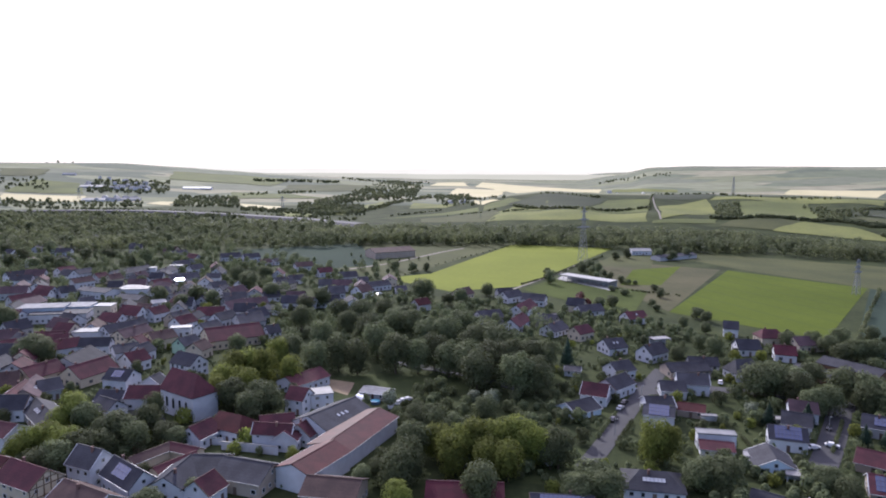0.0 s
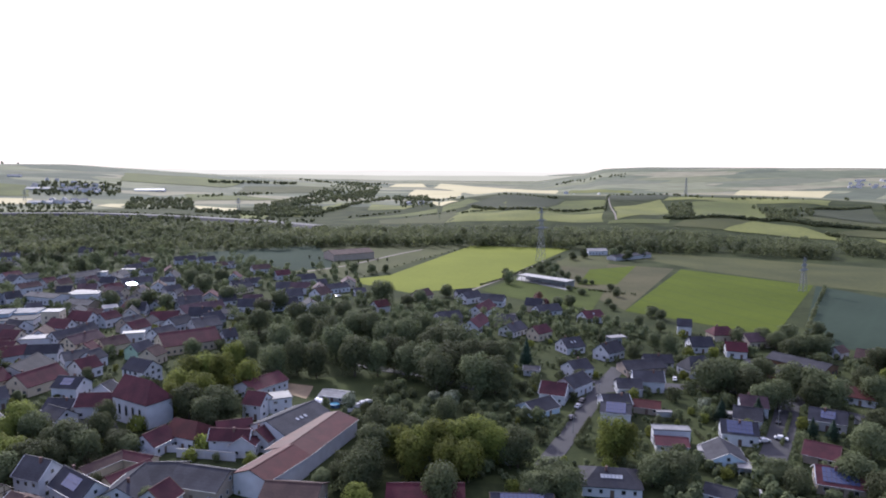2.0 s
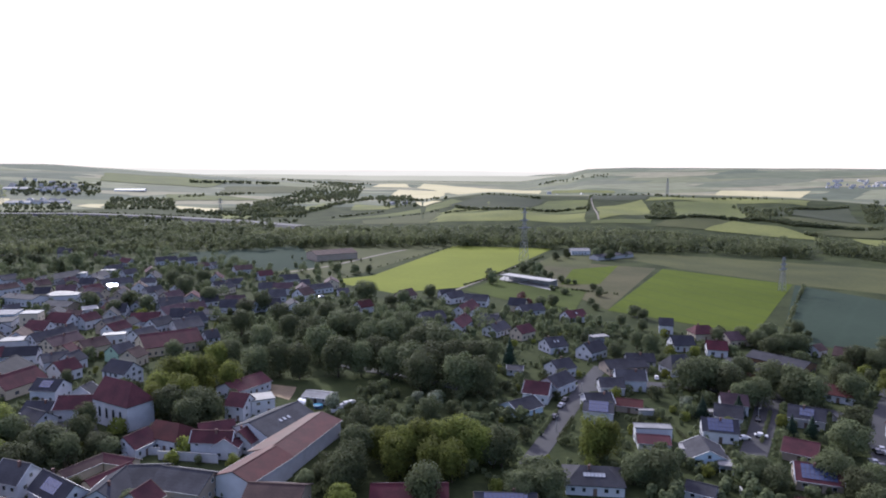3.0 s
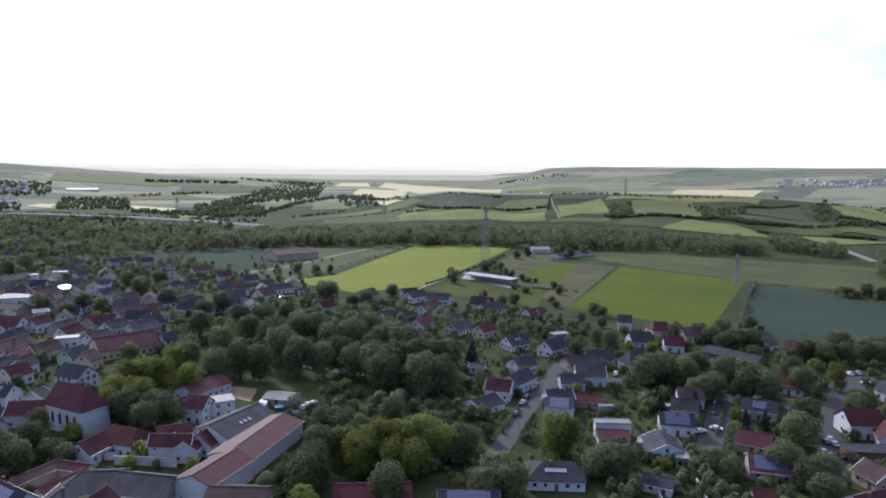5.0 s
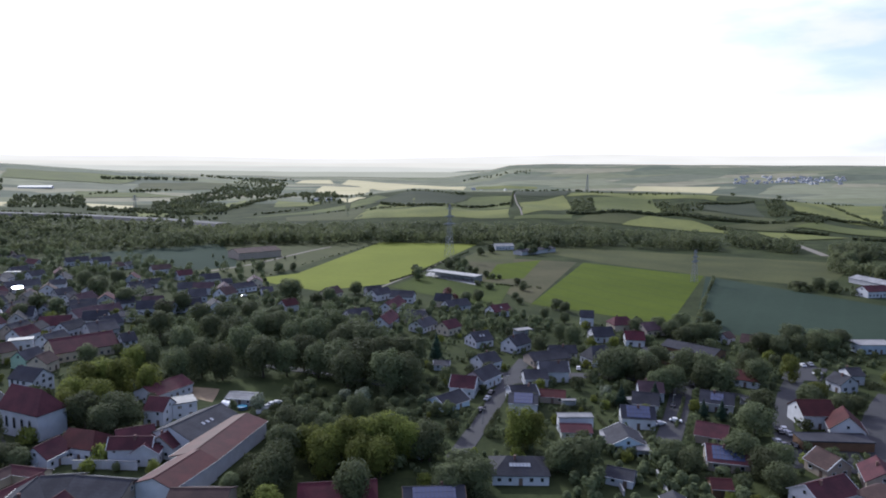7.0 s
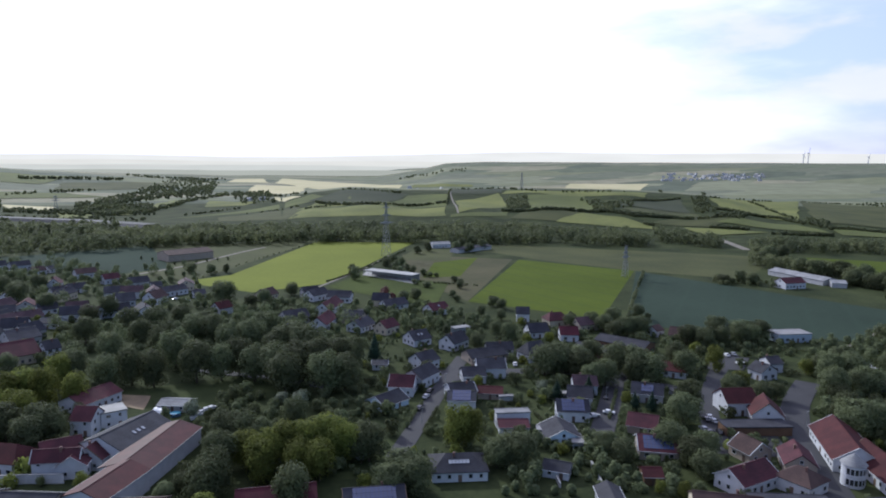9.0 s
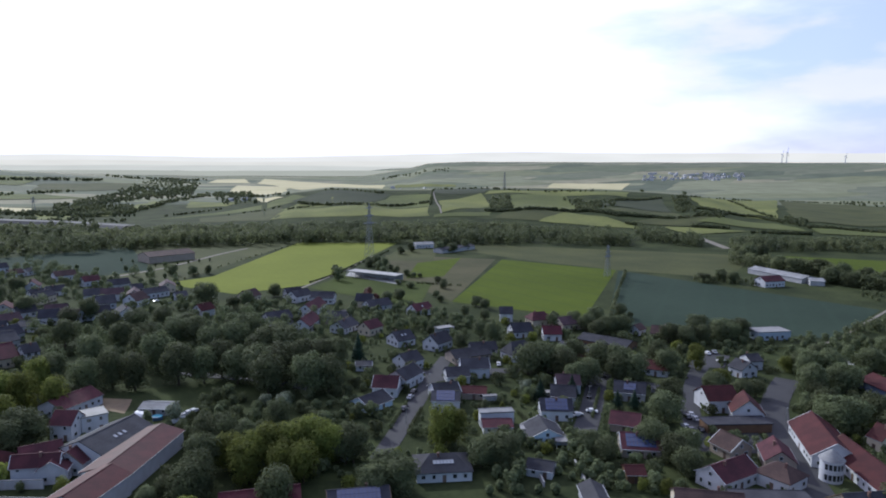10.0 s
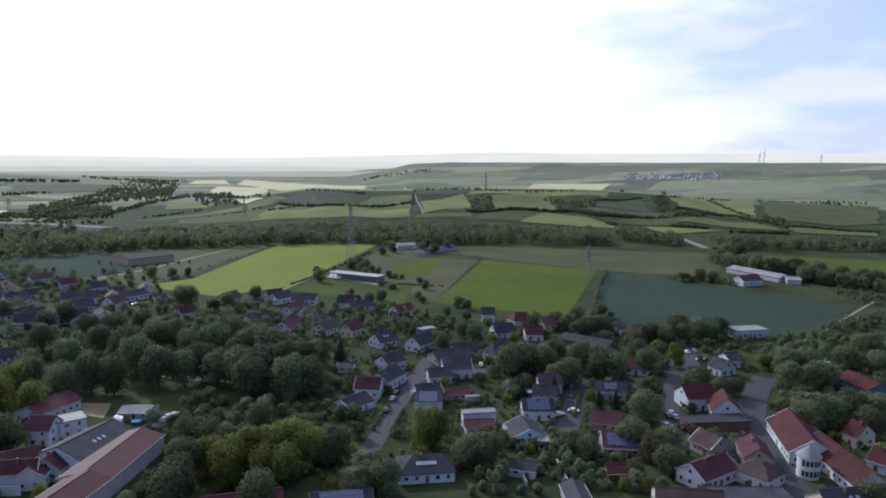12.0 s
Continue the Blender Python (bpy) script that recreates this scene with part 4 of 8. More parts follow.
house(-185.4, 281.9, 87, 10.2, 9.5, 4.8, 7.3, "white", "slate", "white rendered house with a slate grey roof")
house(-216.7, 538.2, 88, 24.0, 8.5, 4.0, 7.0, "white", "slate", "white rendered house with a slate grey roof")
house(-220.0, 578.1, 55, 13.0, 8.5, 4.0, 7.0, "grey", "slate", "grey rendered house with a slate grey roof")
house(-200.2, 555.7, 56, 11.8, 8.5, 4.0, 7.0, "white", "slate", "white rendered house with a slate grey roof")
house(-192.5, 510.5, 34, 20.3, 10.4, 4.0, 7.0, "grey", "slate", "grey rendered house with a slate grey roof")
house(-186.2, 450.0, 62, 12.1, 8.5, 4.0, 7.0, "white", "slate", "white rendered house with a slate grey roof")
house(-208.6, 466.9, -22, 16.5, 13.3, 4.0, 5.0, "grey", "metal", "grey rendered house with a pale metal roof", chimney=0)
house(-173.5, 417.2, 29, 7.7, 9.5, 4.4, 5.4, "white", "metal", "white rendered house with a pale metal roof", chimney=0)
house(-168.5, 431.4, 77, 12.0, 8.5, 4.0, 7.0, "white", "slate", "white rendered house with a slate grey roof")
house(-156.0, 475.5, 43, 10.7, 8.5, 4.0, 7.0, "grey", "slate", "grey rendered house with a slate grey roof")
house(-194.2, 630.0, 30, 17.8, 8.5, 4.0, 7.0, "white", "dark", "white rendered house with a dark grey tiled roof")
house(-174.6, 626.9, 36, 14.8, 8.5, 4.0, 7.0, "white", "dark", "white rendered house with a dark grey tiled roof")
house(-154.3, 596.4, 46, 10.6, 7.6, 3.6, 6.1, "white", "brown", "white rendered house with a brown tiled roof")
house(-147.3, 607.0, 61, 8.7, 6.6, 3.2, 5.2, "white", "slate", "white rendered bungalow with a slate grey roof")
house(-116.3, 574.2, 30, 14.6, 9.5, 4.0, 7.0, "white", "brown", "white rendered house with a brown tiled roof")
house(-93.6, 543.2, 34, 11.6, 8.5, 4.0, 7.0, "white", "maroon", "white rendered house with a dark red tiled roof")
house(-109.5, 510.8, 30, 11.3, 8.5, 3.2, 6.2, "white", "dark", "white rendered bungalow with a dark grey tiled roof")
house(-118.3, 500.0, 38, 8.8, 8.5, 3.2, 6.2, "white", "dark", "white rendered bungalow with a dark grey tiled roof")
house(-72.6, 523.6, 27, 13.5, 9.5, 4.0, 7.0, "grey", "dark", "grey rendered house with a dark grey tiled roof")
house(-59.3, 509.1, 24, 7.0, 7.6, 2.8, 5.3, "white", "dark", "white rendered bungalow with a dark grey tiled roof")
house(-46.2, 486.1, 37, 16.8, 9.5, 3.6, 6.1, "white", "dark", "white rendered house with a dark grey tiled roof")
house(-29.0, 471.6, 20, 7.3, 7.6, 2.8, 5.3, "white", "slate", "white rendered bungalow with a slate grey roof")
house(-13.3, 418.7, 37, 9.3, 8.5, 4.0, 7.0, "grey", "red", "grey rendered house with a red tiled gabled roof")
house(-111.0, 443.5, 25, 10.2, 8.5, 3.2, 6.2, "white", "dark", "white rendered bungalow with a dark grey tiled roof")
house(-105.0, 369.5, 34, 13.6, 14.2, 4.4, 7.9, "grey", "slate", "grey rendered house with a slate grey roof")
house(-85.0, 339.0, 36, 6.5, 7.6, 5.6, 8.6, "white", "slate", "white rendered house with a slate grey roof")
house(-99.6, 405.0, -17, 10.5, 8.5, 3.2, 5.2, "white", "slate", "white rendered bungalow with a slate grey roof")
house(-146.6, 457.8, 80, 11.1, 7.6, 4.0, 7.0, "white", "slate", "white rendered house with a slate grey roof")
house(-114.4, 418.1, 36, 12.9, 9.5, 4.0, 7.0, "grey", "mauve", "grey rendered house with a faded red-brown roof")
house(-250.1, 651.2, 37, 15.6, 8.5, 3.6, 6.1, "white", "slate", "white rendered house with a slate grey roof")
house(-396.0, 778.1, 87, 25.0, 8.5, 3.6, 6.1, "white", "slate", "white rendered house with a slate grey roof")
house(-129.9, 421.3, 43, 11.2, 9.5, 4.0, 7.0, "grey", "slate", "grey rendered house with a slate grey roof")
house(-120.3, 374.4, 60, 12.1, 9.5, 4.4, 7.4, "white", "slate", "white rendered house with a slate grey roof")
church = house(-89.9, 239.0, -35, 18.6, 10.2, 8.5, 15, "white", "maroon", "white village church with a red-brown hipped roof and arched windows", right=0.8, chimney=0, windows=0, name='church', category='church')
house(-97.7, 185.2, -24, 9.4, 8.3, 6, 9.8, "white", "slate", "white three-bay house with a plain grey gabled roof")
house(-83.9, 178.0, -39, 15.5, 8.2, 4.8, 8.4, "white", "navy", "white house with a blue-black roof and solar panel", solar=1)
house(-71.4, 179.7, 82, 14.3, 10.4, 4.0, 7.0, "white", "navy", "white rendered house with a blue-black tiled roof")
house(-77.8, 200.9, -23, 11.4, 4.6, 2.8, 4.0, "cream", "maroon", "low courtyard wing with a dark red roof", chimney=0, windows=0)
house(-86.5, 196.8, 58, 13.1, 4.6, 2.8, 4.0, "cream", "brown", "low courtyard wing with a tan-brown roof", chimney=0, windows=0)
house(-76.5, 190.6, 56, 13.5, 4.6, 2.8, 4.0, "cream", "maroon", "low courtyard wing with a dark red roof", chimney=0, windows=0)
house(-76.7, 212.5, 64, 9.3, 8.5, 3.6, 6.6, "white", "maroon", "white rendered house with a dark red tiled roof")
house(-67.4, 217.8, -26, 12.3, 10.4, 4.0, 7.5, "white", "red", "white house with a red hipped roof", right=0.6)
house(-52.6, 209.0, -8, 12.5, 4.0, 5.2, 7.8, "white", "maroon", "long white house with a dark red roof and two window rows", name='house')
house(-48.1, 208.9, 84, 7.1, 7.6, 4.0, 6.5, "white", "maroon", "white rendered house with a dark red tiled roof")
house(-53.9, 219.0, 18, 10.8, 10.4, 3.8, 7.0, "white", "maroon", "white rendered house with a dark red tiled roof")
house(-43.6, 213.7, 67, 7.6, 8.5, 3.8, 7.0, "white", "maroon", "white rendered house with a dark red tiled roof")
house(-51.2, 242.1, -20, 7.2, 8.5, 5.4, 8.6, "white", "maroon", "white rendered house with a dark red tiled roof")
flat_building(-44.7, 247.1, 20, 8, 8, 5.5, "white", "white", "white annexe with a flat roof")
house(-55.3, 268.8, 52, 17.5, 11.4, 3.6, 6.1, "white", "maroon", "long low building with a dark red roof")
house(-36.3, 223.0, 56, 22.5, 17.3, 5, 8.5, "white", "slate", "white hall with a grey sheet roof and skylights", name='hall', roof_windows=3, chimney=0, windows=0, category='hall')
house(-27.4, 210.7, -113, 31.4, 13.9, 5.2, 7.1, "white", "sheet_red", "long white hall with a red metal roof", chimney=0, windows=0, name='hall', category='hall')
house(-36.1, 187.5, -118, 18.5, 11.6, 5.8, 7.9, "white", "sheet_red", "white hall with a dark red sheet-metal gabled roof", chimney=0, windows=0, name='hall', category='hall')
house(-53.4, 183.7, -19, 15.3, 13, 4, 7, "beige", "dark", "old open barn with a dark weathered tiled roof", chimney=0, name='barn', category='barn')
house(-65.2, 187.0, -2, 8.5, 15, 4, 7, "beige", "dark", "old barn with a dark grey roof", chimney=0, windows=0, name='barn', category='barn')
house(-28.0, 173.2, -10, 14.6, 12, 4.5, 7, "beige", "brown", "old barn with a brown-red tiled roof", chimney=0, name='barn', category='barn')
house(-62.3, 174.1, 69, 7.2, 8.5, 3.8, 7.0, "white", "maroon", "white rendered house with a dark red tiled roof")
timbered = house(-109.4, 175.9, -27, 14.9, 10, 5.4, 9.0, "cream", "maroon", "half-timbered house with a dark red roof")
house(-122.8, 183.0, -24, 10.7, 11.4, 4.8, 8.3, "cream", "red", "cream rendered house with a red tiled gabled roof")
house(-89.9, 167.1, -29, 17.3, 11.4, 3.6, 7.1, "beige", "brown", "beige rendered house with a brown tiled roof")
house(-126.1, 265.7, -12, 10.3, 9.5, 4.8, 7.8, "white", "navy", "white rendered house with a blue-black tiled roof", solar=1)
house(-120.5, 246.3, -7, 9.7, 8.5, 3.2, 5.7, "grey", "navy", "grey rendered bungalow with a blue-black tiled roof")
house(-153.6, 250.9, 107, 18.3, 10.4, 3.6, 7.1, "beige", "mauve", "beige rendered house with a faded red-brown roof", roof_windows=4)
house(-155.1, 244.9, 102, 18.4, 10.4, 3.6, 7.1, "beige", "maroon", "beige rendered house with a dark red tiled roof")
house(-134.9, 227.9, -47, 22.3, 9.5, 3.6, 6.1, "beige", "dark", "beige rendered house with a dark grey tiled roof", roof_windows=3)
house(-148.8, 254.8, 42, 7.4, 9.5, 4.0, 7.0, "grey", "slate", "grey rendered house with a slate grey roof")
house(-136.7, 209.6, -19, 9.6, 9.5, 4.8, 7.3, "white", "maroon", "white rendered house with a dark red tiled roof")
house(-111.3, 261.2, 77, 6.0, 7.6, 4.4, 6.9, "white", "slate", "white rendered house with a slate grey roof")
house(13.3, 455.4, 46, 12.2, 9.5, 3.6, 7.1, "cream", "brown", "cream rendered house with a brown tiled roof")
house(41.1, 455.8, 14, 10.3, 9.5, 4.0, 7.0, "grey", "dark", "grey rendered house with a dark grey tiled roof")
house(44.4, 446.6, 38, 14.0, 9.5, 4.0, 7.0, "white", "dark", "white rendered house with a dark grey tiled roof")
house(58.4, 436.1, -21, 14.7, 9.5, 4.0, 7.0, "white", "dark", "white rendered house with a dark grey tiled roof")
house(47.9, 407.0, 63, 23.5, 9.5, 4.0, 7.5, "white", "maroon", "white rendered house with a dark red tiled roof")
house(25.9, 384.6, 21, 13.7, 12.3, 3.6, 7.1, "grey", "dark", "grey rendered house with a dark grey tiled roof")
house(40.1, 368.7, 66, 20.4, 9.5, 4.0, 7.5, "white", "maroon", "white rendered house with a dark red tiled roof")
house(58.8, 358.4, 46, 13.2, 9.5, 3.2, 6.2, "white", "slate", "white rendered bungalow with a slate grey roof")
house(70.9, 348.9, 38, 10.5, 8.5, 4.0, 7.0, "cream", "maroon", "cream rendered house with a dark red tiled roof")
house(81.0, 323.5, 20, 10.1, 10.4, 3.4, 6.7, "white", "dark", "white rendered bungalow with a dark grey tiled roof", roof_windows=2)
house(96.3, 311.4, 37, 12.2, 9.0, 4.0, 7.5, "white", "dark", "white rendered house with a dark grey tiled roof")
house(108.3, 386.3, 23, 12.6, 9.5, 3.6, 6.6, "white", "maroon", "white rendered house with a dark red tiled roof", roof_windows=1)
house(87.0, 406.8, 21, 15.6, 9.5, 3.2, 6.2, "white", "dark", "white rendered bungalow with a dark grey tiled roof")
flat_building(65.7, 393.3, 20, 5, 4, 3, "white", "dark", "small white garage with a flat roof", name='garage', category='garage')
flat_building(108.6, 339.3, 15, 9, 5, 3, "white", "white", "carport with a white flat roof", name='carport', category='carport', windows=0, open_front=3)
house(74.3, 284.0, 27, 9.8, 9.5, 4.0, 7.0, "white", "dark", "white rendered house with a dark grey tiled roof")
house(67.6, 263.2, 43, 13.2, 9.5, 4.0, 7.0, "white", "dark", "white rendered house with a dark grey tiled roof")
house(58.0, 253.8, -24, 9.6, 9.5, 3.8, 7.0, "white", "maroon", "white rendered house with a dark red tiled roof")
house(49.0, 241.0, 34, 12.3, 10.4, 2.4, 4.9, "pale_blue", "dark", "pale blue rendered bungalow with a dark grey tiled roof", chimney=0)
house(55.6, 287.9, -13, 6.6, 6.6, 2.4, 3.4, "white", "slate", "white rendered bungalow with a slate grey roof")
house(32.8, 199.2, 22, 5.0, 4, 2.4, 3.5, "white", "slate", "small white garden shed", windows=0, chimney=0, name='shed', category='shed')
house(57.7, 181.1, -11, 15.7, 12.3, 2.9, 5.8, "white", "dark", "white bungalow with a dark hipped roof and row of skylights", left=0.7, right=0.7, roof_windows=6)
flat_building(59.8, 177.4, -11, 5.2, 3.6, 2.8, "white", "dark", "small white flat-roofed wing in front of a bungalow", windows=1)
house(6.2, 174.6, -3, 20.0, 11.4, 2.8, 5.3, "white", "crimson", "white rendered bungalow with a bright red metal roof", chimney=0)
house(30.6, 167.7, -6, 15.6, 10.4, 2.8, 5.3, "white", "navy", "white rendered bungalow with a blue-black tiled roof", solar=2)
house(151.2, 357.3, -20, 7.1, 7.6, 4.8, 7.8, "white", "dark", "white rendered house with a dark grey tiled roof")
house(144.7, 322.9, -4, 10.4, 10.4, 3.2, 6.7, "white", "navy", "white rendered bungalow with a blue-black tiled roof")
house(164.7, 342.9, 2, 11.7, 9.5, 3.6, 7.1, "cream", "maroon", "cream rendered house with a dark red tiled roof", left=0.5, right=0.5)
house(157.5, 312.2, -18, 9.0, 9.5, 3.6, 6.6, "white", "crimson", "white rendered house with a bright red metal roof")
house(176.7, 330.2, 10, 14.2, 9.5, 3.6, 6.6, "cream", "mauve", "cream rendered house with a faded red-brown roof")
house(175.6, 288.3, -56, 25.4, 13, 3.8, 5.6, "wood", "dark", "long low school building with a dark brown roof", chimney=0, name='school', category='school')
house(158.8, 280.7, -60, 24.5, 9, 3.0, 4.4, "wood", "dark", "low school wing with a dark roof and glazed front", chimney=0, name='school', category='school')
house(126.3, 284.0, 14, 12.4, 9.5, 3.4, 8.2, "white", "slate", "white house with a grey half-hipped roof", left=0.5, right=0.5, solar=0)
house(103.8, 288.8, 9, 18.1, 10.4, 2.9, 5.3, "beige", "dark", "beige rendered bungalow with a dark grey tiled roof", chimney=0)
house(98.4, 265.8, -10, 11.7, 9.5, 4.4, 7.4, "white", "slate", "white rendered house with a slate grey roof")
house(89.1, 261.2, -8, 9.3, 9.5, 3.2, 5.7, "white", "dark", "white rendered bungalow with a dark grey tiled roof")
house(74.8, 231.1, -19, 10.0, 8.5, 4.4, 6.4, "white", "slate", "white rendered house with a slate grey roof", solar=2)
house(78.0, 243.1, 1, 9.9, 9.5, 3.4, 5.7, "white", "dark", "white rendered bungalow with a dark grey tiled roof")
house(89.4, 240.7, -22, 9.2, 7.6, 2.4, 3.9, "beige", "red", "beige rendered bungalow with a red tiled gabled roof")
flat_building(86.5, 210.9, -10, 11.5, 4, 5.0, "white", "grey", "white house block with a flat roof and small windows")
house(84.9, 206.3, -15, 9.8, 8, 2.7, 3.9, "white", "maroon", "low front wing with a dark red roof", chimney=0)
house(109.6, 212.2, -19, 11.0, 9.0, 3.8, 6.5, "white", "navy", "white house with rows of solar panels on its roof", solar=2)
house(119.2, 225.0, -27, 9.0, 9.5, 3.8, 6.5, "white", "dark", "white rendered house with a dark grey tiled roof")
house(127.0, 236.6, -18, 9.0, 8.5, 3.8, 6.5, "white", "mauve", "white rendered house with a faded red-brown roof")
house(96.9, 195.7, -102, 12.0, 11.4, 2.6, 5.4, "pale_blue", "dark", "pale blue rendered bungalow with a dark grey tiled roof")
flat_building(92.8, 199.4, -20, 4, 4, 2.6, "white", "white", "white garden pergola with sheet roof", windows=0, open_front=2, name='pergola', category='pergola')
flat_building(99.4, 187.2, -20, 4, 4.5, 2.6, "white", "white", "carport with a white flat roof", windows=0, open_front=2, name='carport', category='carport')
flat_building(92.8, 232.9, -6, 5, 1.6, 2.4, "white", "white", "white garden awning over a terrace", windows=0, open_front=2, name='awning', category='awning')
flat_building(114.9, 230.6, -8, 4, 3, 2.4, "white", "white", "white garden pavilion roof", windows=0, open_front=2, name='pavilion', category='pavilion')
house(146.2, 222.3, -33, 11.3, 9.5, 3.4, 6.2, "grey", "navy", "grey rendered bungalow with a blue-black tiled roof", solar=1)
house(128.0, 196.0, -38, 9.5, 10.4, 2.7, 5.3, "beige", "maroon", "beige rendered bungalow with a dark red tiled roof")
house(121.3, 177.7, -25, 11.7, 11.4, 2.9, 5.8, "beige", "maroon", "beige bungalow with solar panels on a dark red roof", solar=2)
house(174.0, 247.5, -42, 12.9, 10.4, 2.9, 5.3, "white", "red", "white rendered bungalow with a red tiled gabled roof")
flat_building(161.0, 221.7, -14, 8, 5, 2.6, "grey", "slate", "grey carport with a flat roof", windows=0, open_front=3, name='carport', category='carport')
house(170.6, 203.2, -12, 11.4, 11.4, 4.8, 8.3, "white", "red", "white rendered house with a red tiled gabled roof")
house(173.8, 191.7, -121, 11.0, 10.4, 3.7, 8.1, "white", "red", "white rendered house with a red tiled gabled roof")
flat_building(162.7, 183.6, -14, 22, 7, 3, "wood", "dark", "row of garages with a flat dark roof", name='garage_row', category='garage', windows=0)
house(147.3, 167.5, -85, 8.5, 8.5, 3.2, 6.2, "beige", "brown", "beige rendered bungalow with a brown tiled roof")
house(132.9, 151.5, 14, 15.1, 9.5, 3.6, 6.6, "white", "maroon", "white rendered house with a dark red tiled roof")
house(146.2, 145.8, -72, 10.0, 9.5, 3.6, 6.6, "white", "brown", "white rendered house with a brown tiled roof", left=0.8, right=0.8)
house(155.8, 157.7, -122, 12.0, 8.5, 3.2, 6.2, "beige", "maroon", "beige rendered bungalow with a dark red tiled roof")
house(176.5, 160.9, -121, 27.5, 13.1, 3.8, 8.0, "white", "red", "long white building with a broad red tiled roof", name='house', chimney=0)
house(173.6, 141.8, -110, 29.4, 10.4, 3.4, 7.2, "white", "red", "white building wing with a red tiled roof", chimney=0)
house(197.0, 156.9, -87, 5.0, 8.5, 4.0, 7.5, "cream", "red", "cream rendered house with a red tiled gabled roof")
house(187.6, 141.0, -74, 5.0, 8.5, 3.2, 6.2, "white", "red", "white rendered bungalow with a red tiled gabled roof")
house(244.0, 194.6, -101, 17.6, 12, 4.2, 6.5, "blue", "red", "gym hall with a red roof and blue wall", chimney=0, windows=0, name='hall', category='hall')
flat_building(266.6, 282.0, -8, 18, 10, 4.2, "steel", "white", "long white hall with a pale flat roof", name='hall', category='hall')
house(208.0, 232.9, -85, 7.5, 8.5, 3.8, 6.5, "white", "dark", "white rendered house with a dark grey tiled roof")
house(220.0, 241.6, -9, 5.8, 8.5, 4.0, 6.0, "white", "dark", "white rendered house with a dark grey tiled roof")
house(417.5, 434.2, -87, 53.1, 15, 3.6, 5.5, "grey", "grey", "long farm hall with a pale grey roof", chimney=0, windows=0, name='barn', category='barn')
house(381.6, 407.3, -0, 17.7, 11.4, 4.4, 7.4, "white", "maroon", "white rendered house with a dark red tiled roof")
house(419.4, 402.3, -33, 9.8, 13, 3.4, 4.8, "grey", "grey", "lower farm shed with a pale grey roof", chimney=0, windows=0, name='barn', category='barn')
flat_building(254.9, 226.4, -20, 8, 5, 3, "grey", "metal", "open shed with a pale sheet roof", windows=0, open_front=3, name='shed', category='shed')
house(108.9, 161.4, -18, 5.2, 6, 2.6, 4, "wood", "red", "wooden garden shed with a red roof", chimney=0, name='shed', category='shed')
house(114.7, 136.8, -28, 16.4, 13.3, 3.6, 7.1, "cream", "brown", "cream rendered house with a broad brown tiled roof")
flat_building(132.7, 134.3, -20, 20, 9, 3.5, "beige", "dark", "low workshop with a flat dark grey roof", windows=1)
house(153.3, 123.5, -10, 16.2, 10.4, 4.0, 7.5, "cream", "dark", "cream rendered house with a dark grey tiled roof", roof_windows=2)
house(90.1, 150.5, -107, 11.8, 6, 3, 4.5, "grey", "slate", "long narrow greenhouse with a grey sheet roof", chimney=0, name='greenhouse', category='greenhouse')
house(85.2, 172.4, -37, 7.5, 6.6, 2.4, 3.9, "white", "dark", "white rendered bungalow with a dark grey tiled roof", chimney=0)
house(205.5, 308.5, 22, 6.1, 6.6, 3.2, 5.2, "white", "brown", "white rendered bungalow with a brown tiled roof")
house(212.4, 297.8, -44, 8.6, 8.5, 3.2, 6.2, "beige", "brown", "beige rendered bungalow with a brown tiled roof")
house(243.6, 295.1, -43, 6.2, 8.5, 3.2, 6.2, "grey", "dark", "grey rendered bungalow with a dark grey tiled roof")
house(114.1, 297.0, -8, 12.3, 8.5, 2.8, 5.3, "grey", "dark", "grey rendered bungalow with a dark grey tiled roof")
house(-50.8, 664.5, 29, 41.8, 24, 6, 9, "beige", "brown", "farm hall with a faded brown roof in the fields", chimney=0, windows=0, name='barn', category='barn')
flat_building(108.8, 517.2, -48, 45.3, 11, 4.6, "grey", "metal", "open-fronted farm shed with a pale sheet roof", name="barn", category="barn", windows=0, open_front=11)
house(197.9, 693.0, 3, 19.6, 10.4, 4.0, 6.0, "white", "metal", "white rendered house with a pale metal roof")
house(221.1, 659.9, 29, 48.7, 12, 3.5, 5, "grey", "slate", "low grey farm shed beside trees", chimney=0, windows=0, name='barn', category='barn')
house(-24.9, 257.7, -21, 10.8, 7.6, 2.4, 3.4, "grey", "grey", "low grey garden building with a window row", chimney=0, storeys=1)
house(-287.3, 466.3, 105, 15.0, 8.5, 4.3, 7.3, "cream", "mauve", "cream rendered house with a faded red-brown roof")
house(-154.7, 411.4, 6, 9.6, 10.0, 4.0, 8.0, "white", "navy", "white rendered house with a blue-black tiled roof")
house(-225.9, 512.5, 61, 9.4, 10.4, 4.1, 7.5, "grey", "mauve", "grey rendered house with a faded red-brown roof")
house(-130.9, 385.8, 11, 14.5, 9.4, 4.0, 7.8, "white", "maroon", "white rendered house with a dark red tiled roof")
house(-254.7, 436.4, 2, 10.0, 9.7, 4.7, 7.8, "white", "maroon", "white rendered house with a dark red tiled roof")
house(-175.5, 473.2, 99, 10.0, 9.1, 3.9, 7.1, "cream", "mauve", "cream rendered house with a faded red-brown roof")
house(-233.0, 373.7, -30, 9.2, 9.7, 4.4, 7.9, "white", "maroon", "white rendered house with a dark red tiled roof")
house(-244.2, 389.7, 104, 14.3, 10.2, 4.5, 8.5, "white", "dark", "white rendered house with a dark grey tiled roof")
